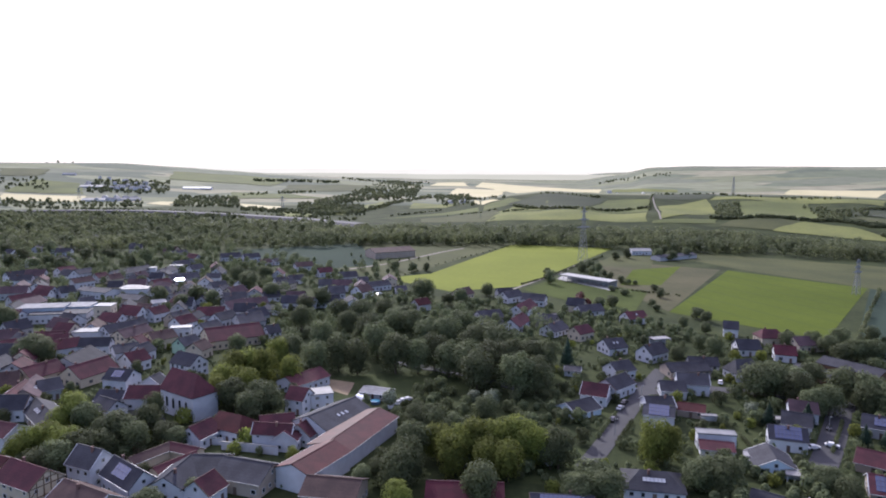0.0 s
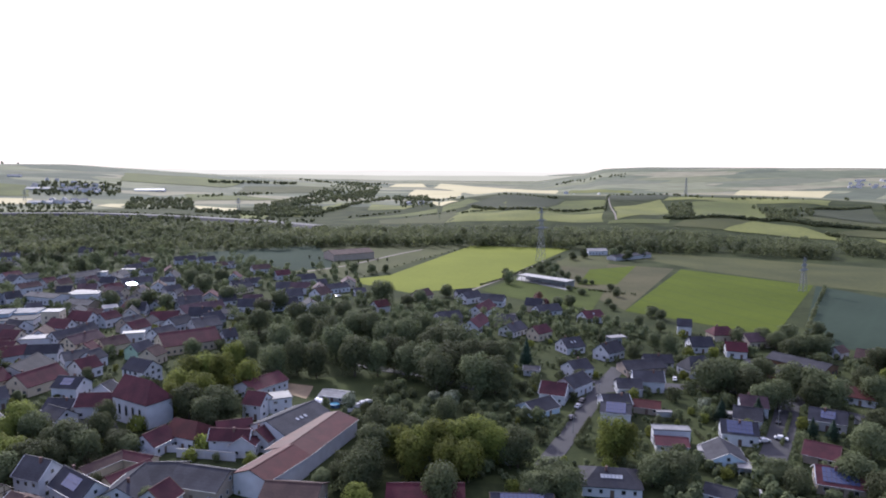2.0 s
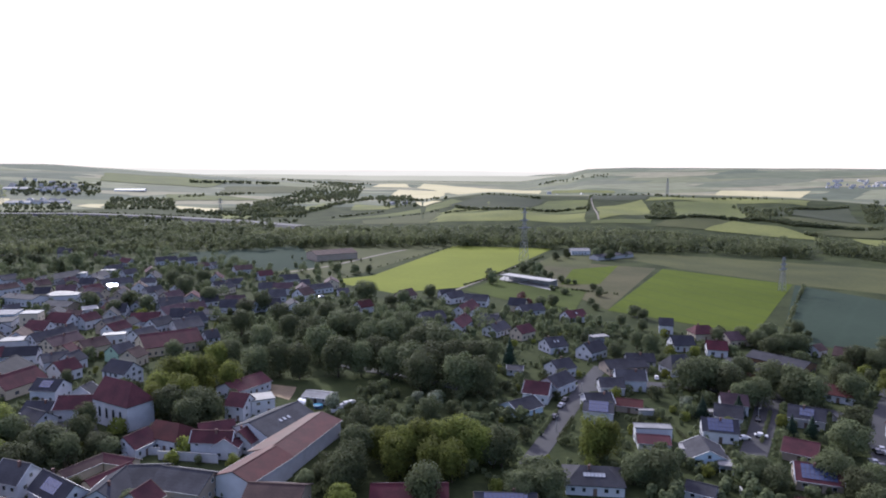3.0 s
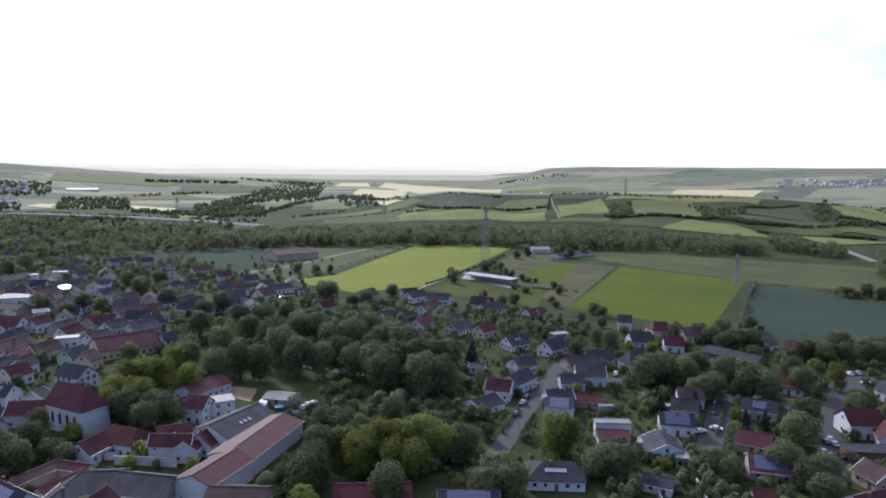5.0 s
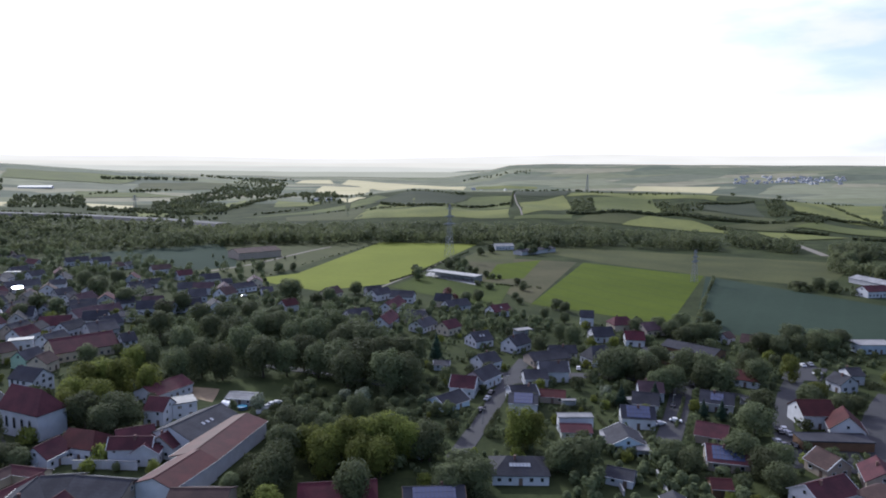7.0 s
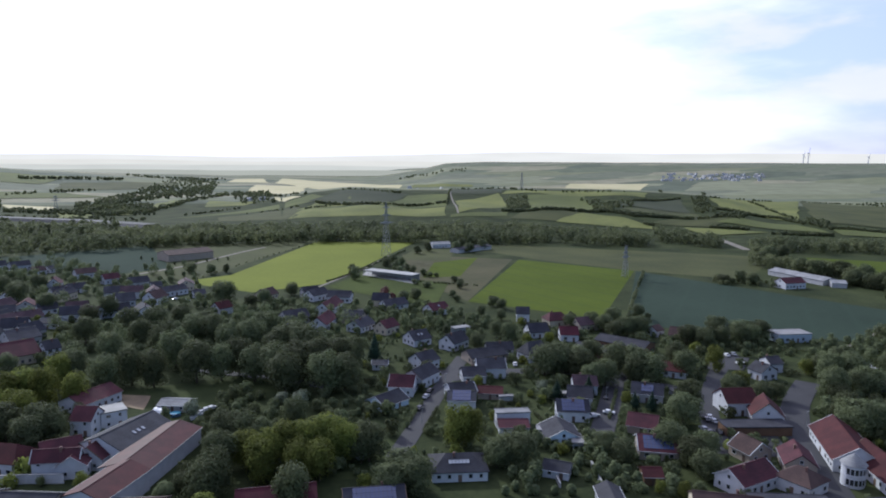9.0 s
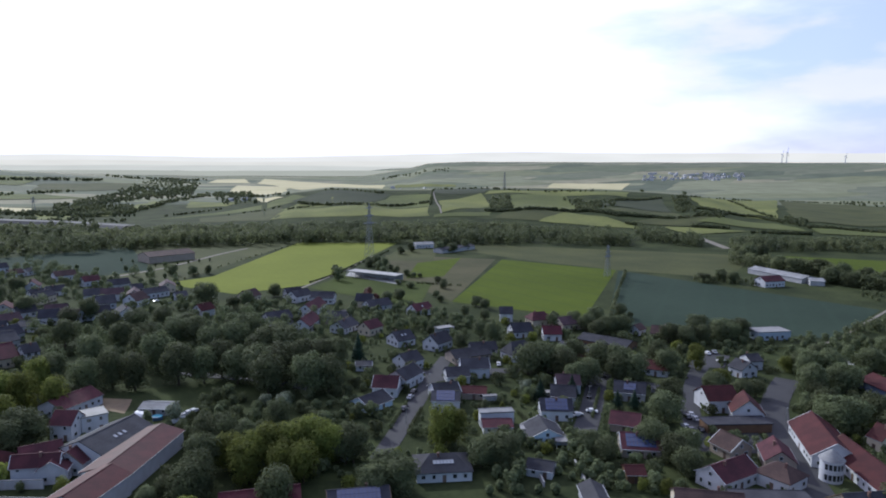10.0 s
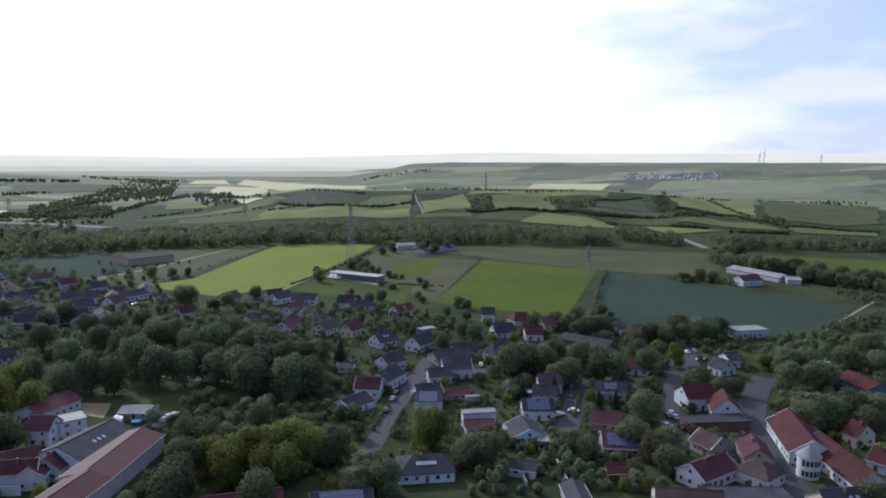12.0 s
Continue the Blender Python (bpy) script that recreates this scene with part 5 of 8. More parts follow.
house(-241.8, 504.9, 55, 9.7, 9.5, 4.1, 7.1, "cream", "brown", "cream rendered house with a brown tiled roof")
house(-132.9, 438.0, 17, 13.9, 9.1, 3.7, 6.5, "white", "slate", "white rendered house with a slate grey roof")
house(-161.0, 419.1, -30, 9.1, 8.9, 4.1, 6.9, "beige", "maroon", "beige rendered house with a dark red tiled roof")
house(-124.1, 407.5, 58, 14.6, 10.5, 3.8, 7.3, "grey", "mauve", "grey rendered house with a faded red-brown roof")
house(-113.4, 393.3, 4, 12.1, 9.6, 4.6, 8.4, "white", "navy", "white rendered house with a blue-black tiled roof")
house(-170.6, 492.5, 104, 9.4, 9.8, 3.9, 7.3, "white", "brown", "white rendered house with a brown tiled roof")
house(-199.5, 365.9, -27, 10.6, 10.5, 4.3, 7.8, "white", "dark", "white rendered house with a dark grey tiled roof")
house(-258.3, 419.3, 55, 14.2, 10.3, 4.6, 7.8, "grey", "maroon", "grey rendered house with a dark red tiled roof")
house(-229.8, 361.1, -32, 10.3, 9.9, 4.6, 7.6, "white", "navy", "white rendered house with a blue-black tiled roof")
house(-275.5, 467.4, 103, 11.3, 9.1, 4.4, 7.2, "white", "slate", "white rendered house with a slate grey roof")
house(-257.0, 488.1, 58, 14.7, 8.1, 4.4, 7.0, "white", "brown", "white rendered house with a brown tiled roof")
house(-218.5, 348.1, 65, 12.5, 9.5, 4.0, 7.9, "grey", "navy", "grey rendered house with a blue-black tiled roof")
house(-138.2, 363.1, 65, 11.9, 8.9, 4.5, 7.7, "white", "maroon", "white rendered house with a dark red tiled roof")
house(-224.5, 471.8, 9, 9.2, 10.2, 4.1, 7.5, "cream", "navy", "cream rendered house with a blue-black tiled roof")
house(-180.5, 352.7, 103, 12.9, 9.2, 3.8, 6.8, "white", "brown", "white rendered house with a brown tiled roof")
house(-169.3, 454.7, 93, 13.5, 9.7, 4.4, 8.4, "beige", "navy", "beige rendered house with a blue-black tiled roof")
house(-290.8, 497.3, 108, 10.6, 8.1, 4.1, 6.8, "beige", "maroon", "beige rendered house with a dark red tiled roof")
house(-185.7, 402.4, 102, 11.0, 9.4, 4.4, 7.6, "grey", "navy", "grey rendered house with a blue-black tiled roof")
house(-219.9, 496.6, -26, 12.1, 9.5, 4.4, 7.8, "white", "slate", "white rendered house with a slate grey roof")
house(-170.4, 511.2, 11, 9.7, 8.1, 4.4, 7.0, "white", "slate", "white rendered house with a slate grey roof")
house(-186.0, 564.4, 109, 14.9, 8.2, 4.2, 7.1, "beige", "maroon", "beige rendered house with a dark red tiled roof")
house(-201.0, 488.3, 56, 13.2, 8.5, 3.6, 6.2, "cream", "maroon", "cream rendered house with a dark red tiled roof")
house(-293.6, 534.9, 66, 13.8, 9.8, 4.4, 7.6, "white", "maroon", "white rendered house with a dark red tiled roof")
house(-197.1, 352.9, -24, 11.6, 10.2, 4.5, 8.2, "cream", "mauve", "cream rendered house with a faded red-brown roof")
house(-148.7, 423.5, 100, 10.0, 8.6, 3.8, 7.1, "grey", "dark", "grey rendered house with a dark grey tiled roof")
house(-214.0, 481.1, 13, 11.7, 10.5, 3.8, 7.2, "grey", "mauve", "grey rendered house with a faded red-brown roof")
house(-104.2, 381.1, 55, 11.9, 9.2, 4.4, 8.1, "grey", "navy", "grey rendered house with a blue-black tiled roof")
house(-139.9, 481.0, 65, 9.3, 9.0, 4.6, 7.4, "white", "brown", "white rendered house with a brown tiled roof")
house(-320.5, 515.0, 60, 14.1, 8.2, 4.0, 7.0, "white", "dark", "white rendered house with a dark grey tiled roof")
house(-172.5, 397.1, -30, 11.6, 9.9, 3.6, 7.0, "white", "brown", "white rendered house with a brown tiled roof")
house(-175.1, 535.4, 94, 14.2, 9.1, 4.1, 7.6, "white", "slate", "white rendered house with a slate grey roof")
house(-254.4, 510.2, 64, 9.4, 8.5, 4.1, 6.9, "grey", "maroon", "grey rendered house with a dark red tiled roof")
house(-306.2, 517.6, 7, 13.6, 9.6, 4.1, 8.0, "grey", "mauve", "grey rendered house with a faded red-brown roof")
house(-282.9, 519.6, -28, 11.7, 9.2, 4.0, 7.6, "white", "slate", "white rendered house with a slate grey roof")
house(-210.6, 506.5, 6, 9.4, 9.2, 4.6, 7.9, "white", "navy", "white rendered house with a blue-black tiled roof")
house(-154.1, 399.1, 103, 9.1, 8.1, 4.3, 7.7, "grey", "dark", "grey rendered house with a dark grey tiled roof")
house(-189.6, 468.0, -28, 14.8, 8.8, 4.6, 7.4, "cream", "mauve", "cream rendered house with a faded red-brown roof")
house(-150.5, 438.7, 92, 14.7, 9.9, 3.6, 6.9, "grey", "slate", "grey rendered house with a slate grey roof")
house(-209.3, 520.4, 105, 12.8, 8.1, 4.0, 6.8, "beige", "dark", "beige rendered house with a dark grey tiled roof")
house(-136.8, 451.9, 63, 13.5, 9.0, 4.6, 7.9, "cream", "mauve", "cream rendered house with a faded red-brown roof")
house(-54.1, 459.9, 56, 11.6, 10.1, 4.2, 8.0, "white", "brown", "white rendered house with a brown tiled roof")
house(-126.6, 529.8, 95, 11.5, 8.6, 4.2, 7.6, "white", "maroon", "white rendered house with a dark red tiled roof")
house(-71.7, 426.8, 13, 14.5, 8.9, 3.8, 7.2, "white", "dark", "white rendered house with a dark grey tiled roof")
house(-71.0, 457.1, 16, 10.4, 10.3, 3.7, 7.6, "white", "slate", "white rendered house with a slate grey roof")
house(-93.7, 419.5, 6, 9.7, 9.5, 4.5, 8.1, "white", "navy", "white rendered house with a blue-black tiled roof")
house(-39.0, 504.8, 97, 12.9, 9.8, 4.4, 7.3, "cream", "mauve", "cream rendered house with a faded red-brown roof")
house(-70.4, 481.4, 3, 13.0, 8.8, 4.6, 7.7, "white", "mauve", "white rendered house with a faded red-brown roof")
house(-93.5, 436.5, 2, 11.4, 9.1, 3.9, 7.5, "white", "mauve", "white rendered house with a faded red-brown roof")
house(-83.7, 421.7, -29, 12.9, 8.6, 3.7, 7.2, "white", "mauve", "white rendered house with a faded red-brown roof")
house(-82.3, 485.5, 5, 10.6, 9.3, 3.9, 7.3, "white", "slate", "white rendered house with a slate grey roof")
house(-111.1, 484.4, 64, 14.6, 8.3, 4.4, 7.2, "cream", "navy", "cream rendered house with a blue-black tiled roof")
house(-57.0, 476.1, 95, 13.1, 9.3, 4.5, 7.7, "white", "mauve", "white rendered house with a faded red-brown roof")
house(-124.3, 454.7, 96, 10.3, 9.2, 3.9, 6.8, "grey", "maroon", "grey rendered house with a dark red tiled roof")
house(-56.2, 422.4, 105, 13.7, 8.1, 4.4, 6.8, "white", "navy", "white rendered house with a blue-black tiled roof")
house(-181.1, 293.5, 105, 11.7, 10.2, 4.6, 8.0, "cream", "maroon", "cream rendered house with a dark red tiled roof")
house(-132.7, 292.0, 59, 9.2, 9.5, 4.4, 7.8, "white", "maroon", "white rendered house with a dark red tiled roof")
house(-181.4, 321.5, 7, 9.4, 9.6, 4.6, 7.7, "cream", "maroon", "cream rendered house with a dark red tiled roof")
house(-212.4, 330.0, 11, 12.5, 10.2, 4.3, 7.5, "beige", "mauve", "beige rendered house with a faded red-brown roof")
house(-187.2, 312.5, 102, 12.7, 9.1, 4.7, 8.1, "grey", "maroon", "grey rendered house with a dark red tiled roof")
house(-107.3, 246.0, 2, 13.6, 10.0, 4.5, 7.6, "white", "maroon", "white rendered house with a dark red tiled roof")
house(-174.9, 278.5, 99, 10.5, 9.7, 4.5, 7.5, "grey", "maroon", "grey rendered house with a dark red tiled roof")
house(-116.6, 234.8, -32, 9.6, 8.1, 3.8, 6.6, "white", "slate", "white rendered house with a slate grey roof")
house(-169.3, 261.5, 20, 9.8, 9.4, 3.6, 7.5, "cream", "brown", "cream rendered house with a brown tiled roof")
house(-199.9, 325.0, -26, 9.9, 10.0, 3.7, 6.8, "white", "slate", "white rendered house with a slate grey roof")
house(-148.6, 233.5, 3, 10.2, 8.8, 4.4, 8.0, "white", "navy", "white rendered house with a blue-black tiled roof")
house(-189.5, 327.8, 14, 12.4, 8.5, 3.9, 7.3, "beige", "maroon", "beige rendered house with a dark red tiled roof")
house(-161.3, 316.4, 8, 13.3, 8.3, 4.5, 7.3, "white", "navy", "white rendered house with a blue-black tiled roof")
house(-192.3, 300.8, 3, 12.0, 9.9, 4.4, 8.3, "cream", "dark", "cream rendered house with a dark grey tiled roof")
house(-351.1, 587.8, 101, 12.0, 8.4, 4.6, 7.1, "grey", "brown", "grey rendered house with a brown tiled roof")
house(-400.7, 639.4, -31, 12.3, 9.0, 4.3, 7.7, "white", "navy", "white rendered house with a blue-black tiled roof")
house(-360.9, 657.4, 8, 13.1, 10.5, 3.6, 7.0, "white", "dark", "white rendered house with a dark grey tiled roof")
house(-361.2, 698.8, 8, 12.9, 8.6, 4.2, 6.9, "cream", "mauve", "cream rendered house with a faded red-brown roof")
house(-224.4, 620.7, -31, 12.2, 8.2, 3.9, 7.0, "grey", "maroon", "grey rendered house with a dark red tiled roof")
house(-324.3, 591.0, -26, 14.5, 9.3, 4.6, 8.2, "cream", "slate", "cream rendered house with a slate grey roof")
house(-302.8, 681.0, 12, 11.3, 9.2, 4.6, 8.2, "cream", "slate", "cream rendered house with a slate grey roof")
house(-260.9, 664.5, -24, 13.6, 10.0, 4.5, 8.6, "beige", "brown", "beige rendered house with a brown tiled roof")
house(-311.7, 699.8, 12, 11.0, 8.6, 4.0, 7.5, "beige", "navy", "beige rendered house with a blue-black tiled roof")
house(81.7, 418.2, -27, 10.4, 8.8, 4.1, 7.7, "cream", "navy", "cream rendered house with a blue-black tiled roof")
house(58.0, 376.6, -29, 11.0, 8.8, 4.0, 6.7, "beige", "navy", "beige rendered house with a blue-black tiled roof")


# ---- trees ----
def leaf_arrays(rng, lobes, count, size, inner=0.25, heart=None):
    """Small leaf sheets on and inside a set of lobes (centre, radii): corner coordinates, four to a sheet."""
    lobes = np.array(lobes)
    weight = (lobes[:, 3] * lobes[:, 4]) + 0.01
    pick = rng.choice(len(lobes), count, p=weight / weight.sum())
    d = rng.normal(size=(count, 3))
    d[:, 2] += 0.25
    d /= np.linalg.norm(d, axis=1, keepdims=True)
    far = np.where(rng.random(count) < inner, rng.uniform(0.45, 0.8, count), rng.uniform(0.82, 1.1, count))
    p = lobes[pick, :3] + d * lobes[pick][:, [3, 3, 4]] * far[:, None]
    n = d + rng.normal(size=(count, 3)) * 0.35
    if heart is not None:
        out = p - np.array(heart)
        n += 1.1 * out / (np.linalg.norm(out, axis=1, keepdims=True) + 1e-6)
    n /= np.linalg.norm(n, axis=1, keepdims=True)
    t = np.cross(n, rng.normal(size=(count, 3)))
    t /= np.linalg.norm(t, axis=1, keepdims=True) + 1e-9
    b = np.cross(n, t)
    s = (size * rng.uniform(0.55, 1.35, count) * np.where(far < 0.82, 1.5, 1.0))[:, None]
    w = s * rng.uniform(0.6, 1.0, count)[:, None]
    return np.stack([p - t * s - b * w * 0.4, p + b * w - n * s * 0.25, p + t * s + b * w * 0.3, p - b * w + n * s * 0.2], 1).reshape(-1, 3)


def sheet_mesh(name, corners, mat):
    me = bpy.data.meshes.new(name)
    k = len(corners) // 4
    me.vertices.add(4 * k)
    me.vertices.foreach_set("co", corners.astype(np.float32).ravel())
    me.loops.add(4 * k)
    me.loops.foreach_set("vertex_index", np.arange(4 * k, dtype=np.int32))
    me.polygons.add(k)
    me.polygons.foreach_set("loop_start", np.arange(0, 4 * k, 4, dtype=np.int32))
    me.update(calc_edges=True)
    me.validate()
    me.materials.append(mat)
    return me


def trunk_mesh(rng, height, radius, spread):
    """A tapered trunk with forked limbs."""
    bm = bmesh.new()

    def limb(a, b, ra, rb, sides=6):
        a, b = Vector(a), Vector(b)
        d = (b - a).normalized()
        u = d.cross(Vector((0.3, 1, 0.1))).normalized()
        v = d.cross(u)
        ring = [[bm.verts.new(p + r * (math.cos(2 * math.pi * i / sides) * u + math.sin(2 * math.pi * i / sides) * v)) for i in range(sides)] for p, r in ((a, ra), (b, rb))]
        for i in range(sides):
            bm.faces.new((ring[0][i], ring[0][(i + 1) % sides], ring[1][(i + 1) % sides], ring[1][i]))
    fork = height * 0.34
    limb((0, 0, -0.3), (0.1, 0.05, fork), radius * 1.25, radius * 0.8)
    limb((0.1, 0.05, fork), (0.0, 0.1, height * 0.8), radius * 0.75, radius * 0.15)
    for i in range(6):
        a = i * 1.05 + rng.uniform(0, 0.5)
        z = fork * rng.uniform(0.85, 1.5)
        limb((0.05, 0.05, z), (spread * math.cos(a), spread * math.sin(a), z + height * rng.uniform(0.18, 0.32)), radius * 0.4, radius * 0.1, 5)
    return bm


def make_lobes(rng, height, radius, low, kind):
    lobes = []
    if kind == "cone":
        for i in range(9):
            k = i / 8
            lobes.append((0, 0, low + (height - low) * (0.08 + 0.88 * k), radius * (1.02 - k) + 0.15, (height - low) * 0.12))
        return lobes
    mid, half = (height + low) / 2, (height - low) / 2
    for i in range(16 if kind == "round" else 14):
        a, e = rng.uniform(0, 6.283), rng.uniform(-0.95, 0.95)
        q = rng.uniform(0.35, 0.66) * math.sqrt(max(0.05, 1 - (e * (0.8 if e > 0 else 0.45)) ** 2))
        rr = radius * rng.uniform(0.36, 0.52)
        if kind == "column":
            q *= 0.7
        lobes.append((math.cos(a) * q * radius, math.sin(a) * q * radius, mid + e * half * 0.8, rr, half * rng.uniform(0.26, 0.42)))
    lobes.append((0, 0, mid, radius * 0.84, half * 0.92))
    return lobes


TREE = {}


def make_template(key, name, seed, height, radius, low, kind, count, size, leaf, label):
    rng = np.random.default_rng(seed)
    t = root(name, pose(0, -900 - 30 * len(TREE), 0), label, "shrub" if name == "shrub" else "tree")
    if name != "shrub":
        part("trunk", trunk_mesh(random.Random(seed), height, height * 0.022, radius * 0.6), M["bark"], t)
    crown = new("crown", sheet_mesh("crown", leaf_arrays(rng, make_lobes(rng, height, radius, low, kind), count, size, 0.15, (0, 0, low + 0.35 * (height - low))), M[leaf]))
    crown.parent = t
    TREE[key] = (t, height, radius)


LABELS = {"leaf": "dark green broadleaf tree with a dense crown", "leaf_light": "bright green broadleaf tree in fresh leaf", "leaf_dark": "dark green conifer standing in a garden",
          "leaf_red": "copper-leaved tree in a garden", "leaf_pale": "pale blossoming tree in a garden"}
for i in range(4):
    make_template("round%d" % i, "tree", 11 + i, 10, 4.3, 0.3, "round", 4000, 0.23, "leaf", LABELS["leaf"])
for i in range(3):
    make_template("light%d" % i, "tree", 31 + i, 10, 4.4, 0.3, "round", 4000, 0.23, "leaf_light", LABELS["leaf_light"])
for i in range(2):
    make_template("column%d" % i, "tree", 51 + i, 12, 2.9, 0.8, "column", 2300, 0.25, "leaf", LABELS["leaf"])
for i in range(2):
    make_template("cone%d" % i, "conifer", 61 + i, 10, 2.6, 0.5, "cone", 1700, 0.26, "leaf_dark", LABELS["leaf_dark"])
make_template("red0", "tree", 71, 8, 3.4, 1.4, "round", 1500, 0.28, "leaf_red", LABELS["leaf_red"])
make_template("pale0", "tree", 72, 6, 2.8, 0.8, "round", 1300, 0.24, "leaf_pale", LABELS["leaf_pale"])
for i in range(3):
    make_template("mid%d" % i, "tree", 81 + i, 10, 4.3, 0.5, "round", 900, 0.48, "leaf", LABELS["leaf"])
for i in range(3):
    make_template("shrub%d" % i, "shrub", 91 + i, 2.6, 1.9, 0.0, "round", 420, 0.22, "leaf", "rounded green garden shrub")
make_template("shrub_light", "shrub", 97, 2.6, 1.9, 0.0, "round", 420, 0.22, "leaf_light", "rounded light green garden shrub")
LIFE = random.Random(5)


def plant(a, b, c, d, number, low, high, seed, keys):
    """Garden trees and shrubs over a four-cornered area, clear of houses, lanes and each other."""
    rng = random.Random(seed)
    for _ in range(number * 25):
        if not number:
            break
        u, v = rng.random(), rng.random()
        x = (1 - u) * ((1 - v) * a[0] + v * d[0]) + u * ((1 - v) * b[0] + v * c[0])
        y = (1 - u) * ((1 - v) * a[1] + v * d[1]) + u * ((1 - v) * b[1] + v * c[1])
        key, h = rng.choice([k for k in keys for _ in range(3 if "shrub" in k else 1)]), rng.uniform(low, high)
        r = h * (0.62 if "shrub" in key else 0.42)
        if is_free(x, y, r):
            tree(x, y, key, h, r)
            number -= 1


def tree(x, y, key, height, radius=None, group=""):
    """A copy of a grown template, scaled to its height and crown radius, turned at random."""
    t, h, r = TREE[key]
    k = height / h
    q = (radius / r) if radius else k
    TAKEN.append((x, y, 0.55 * q * r))
    ob = copy_thing(t, pose(x, y, ground_z(x, y), 0, 0, LIFE.uniform(0, 360)) @ Matrix.Diagonal((q, q, k, 1)))
    return tagged(ob, group=group)


tree(-74.9, 361.7, "round1", 14.2, 6.3, "trees of the village park")
tree(-54.9, 310.5, "round1", 17.7, 6.3, "trees of the village park")
tree(-48.2, 345.7, "round2", 15.3, 6.3, "trees of the village park")
tree(-44.5, 289.1, "round3", 16.5, 5.8, "trees of the village park")
tree(-35.8, 285.4, "round0", 16.5, 6.3, "trees of the village park")
tree(-36.4, 329.4, "round0", 17.7, 7.6, "trees of the village park")
tree(-29.4, 307.8, "round3", 17.7, 7.6, "trees of the village park")
tree(-23.8, 344.9, "round2", 16.5, 7.6, "trees of the village park")
tree(-15.6, 341.0, "round1", 16.5, 7.6, "trees of the village park")
tree(-19.8, 286.9, "round1", 17.7, 7.6, "trees of the village park")
tree(-8.4, 324.8, "round3", 15.3, 6.3, "trees of the village park")
tree(1.8, 325.9, "round3", 16.5, 7.6, "trees of the village park")
tree(-3.2, 292.2, "round3", 16.5, 7.0, "trees of the village park")
tree(9.0, 341.8, "round1", 16.5, 7.6, "trees of the village park")
tree(14.0, 308.5, "round1", 16.5, 7.6, "trees of the village park")
tree(20.3, 311.5, "round1", 17.7, 8.9, "trees of the village park")
tree(25.7, 303.7, "round3", 17.7, 8.9, "trees of the village park")
tree(10.9, 278.1, "round0", 17.7, 8.3, "trees of the village park")
tree(20.1, 278.3, "round0", 17.7, 8.9, "trees of the village park")
tree(28.7, 283.2, "round1", 16.5, 7.6, "trees of the village park")
tree(36.0, 285.3, "round0", 16.5, 7.6, "trees of the village park")
tree(42.9, 283.6, "round2", 16.5, 6.3, "trees of the village park")
tree(-53.0, 285.9, "round0", 15.3, 6.3, "trees of the village park")
tree(-66.5, 295.4, "round2", 15.3, 6.3, "trees of the village park")
tree(-10.3, 286.9, "round3", 15.3, 6.3, "trees of the village park")
tree(2.8, 282.5, "round3", 15.3, 7.0, "trees of the village park")
tree(28.8, 261.3, "round3", 16.5, 7.6, "trees of the village park")
tree(36.5, 261.8, "round3", 15.3, 7.0, "trees of the village park")
tree(13.7, 265.1, "round3", 16.5, 7.6, "trees of the village park")
tree(-13.1, 446.0, "round1", 15.3, 8.9, "trees of the village park")
tree(11.3, 435.7, "round2", 10.6, 5.1, "trees of the village park")
tree(30.0, 464.8, "round0", 9.4, 5.1, "trees of the village park")
tree(-81.7, 406.7, "round0", 11.8, 6.3, "trees of the village park")
tree(-74.5, 423.2, "round1", 13.0, 6.3, "trees of the village park")
tree(-58.2, 383.9, "round3", 13.0, 6.3, "trees of the village park")
tree(-111.4, 445.5, "round1", 11.8, 6.3, "trees of the village park")
tree(-134.8, 477.1, "round2", 14.2, 7.6, "trees of the village park")
tree(-152.9, 511.8, "round3", 13.0, 6.3, "trees of the village park")
tree(-134.2, 520.8, "round2", 11.8, 6.3, "trees of the village park")
tree(-45.5, 384.3, "round3", 13.0, 7.6, "trees of the village park")
tree(-33.1, 388.0, "round3", 13.0, 6.3, "trees of the village park")
tree(-19.4, 369.3, "round2", 13.0, 6.3, "trees of the village park")
tree(-83.6, 268.9, "light2", 15.3, 6.6)
tree(-78.3, 274.2, "light2", 15.3, 6.1)
tree(-69.8, 267.5, "light1", 15.3, 5.5)
tree(-82.7, 255.2, "light2", 14.2, 5.5)
tree(-73.1, 248.0, "light0", 14.2, 6.6)
tree(-70.6, 289.7, "light1", 14.2, 5.5)
tree(-59.8, 267.6, "light2", 14.2, 5.5)
tree(-81.7, 245.3, "light0", 11.8, 5.0)
tree(-74.4, 239.6, "round2", 13.0, 6.1)
tree(-64.1, 237.2, "round1", 13.0, 6.1)
tree(-66.0, 229.6, "round2", 11.8, 5.5)
tree(-59.8, 235.9, "round0", 11.8, 5.5)
tree(-7.6, 214.8, "round1", 13.0, 5.5)
tree(-2.2, 211.5, "round2", 14.2, 5.5)
tree(-8.6, 196.7, "round2", 14.2, 5.5)
tree(-9.7, 184.6, "round0", 14.2, 5.5)
tree(-12.5, 179.7, "round0", 13.0, 5.5)
tree(14.9, 228.8, "round3", 10.6, 4.4)
tree(3.1, 209.1, "round3", 11.8, 5.0)
tree(-17.8, 184.6, "round0", 8.3, 3.3)
tree(-21.8, 181.3, "round2", 7.1, 3.3)
tree(10.0, 172.0, "round0", 13.0, 5.5)
tree(34.2, 194.7, "round3", 13.0, 5.5)
tree(31.7, 194.2, "round1", 10.6, 4.4)
tree(6.2, 194.2, "light0", 14.2, 5.5)
tree(11.2, 195.7, "light1", 14.2, 6.1)
tree(17.0, 195.8, "light1", 14.2, 6.1)
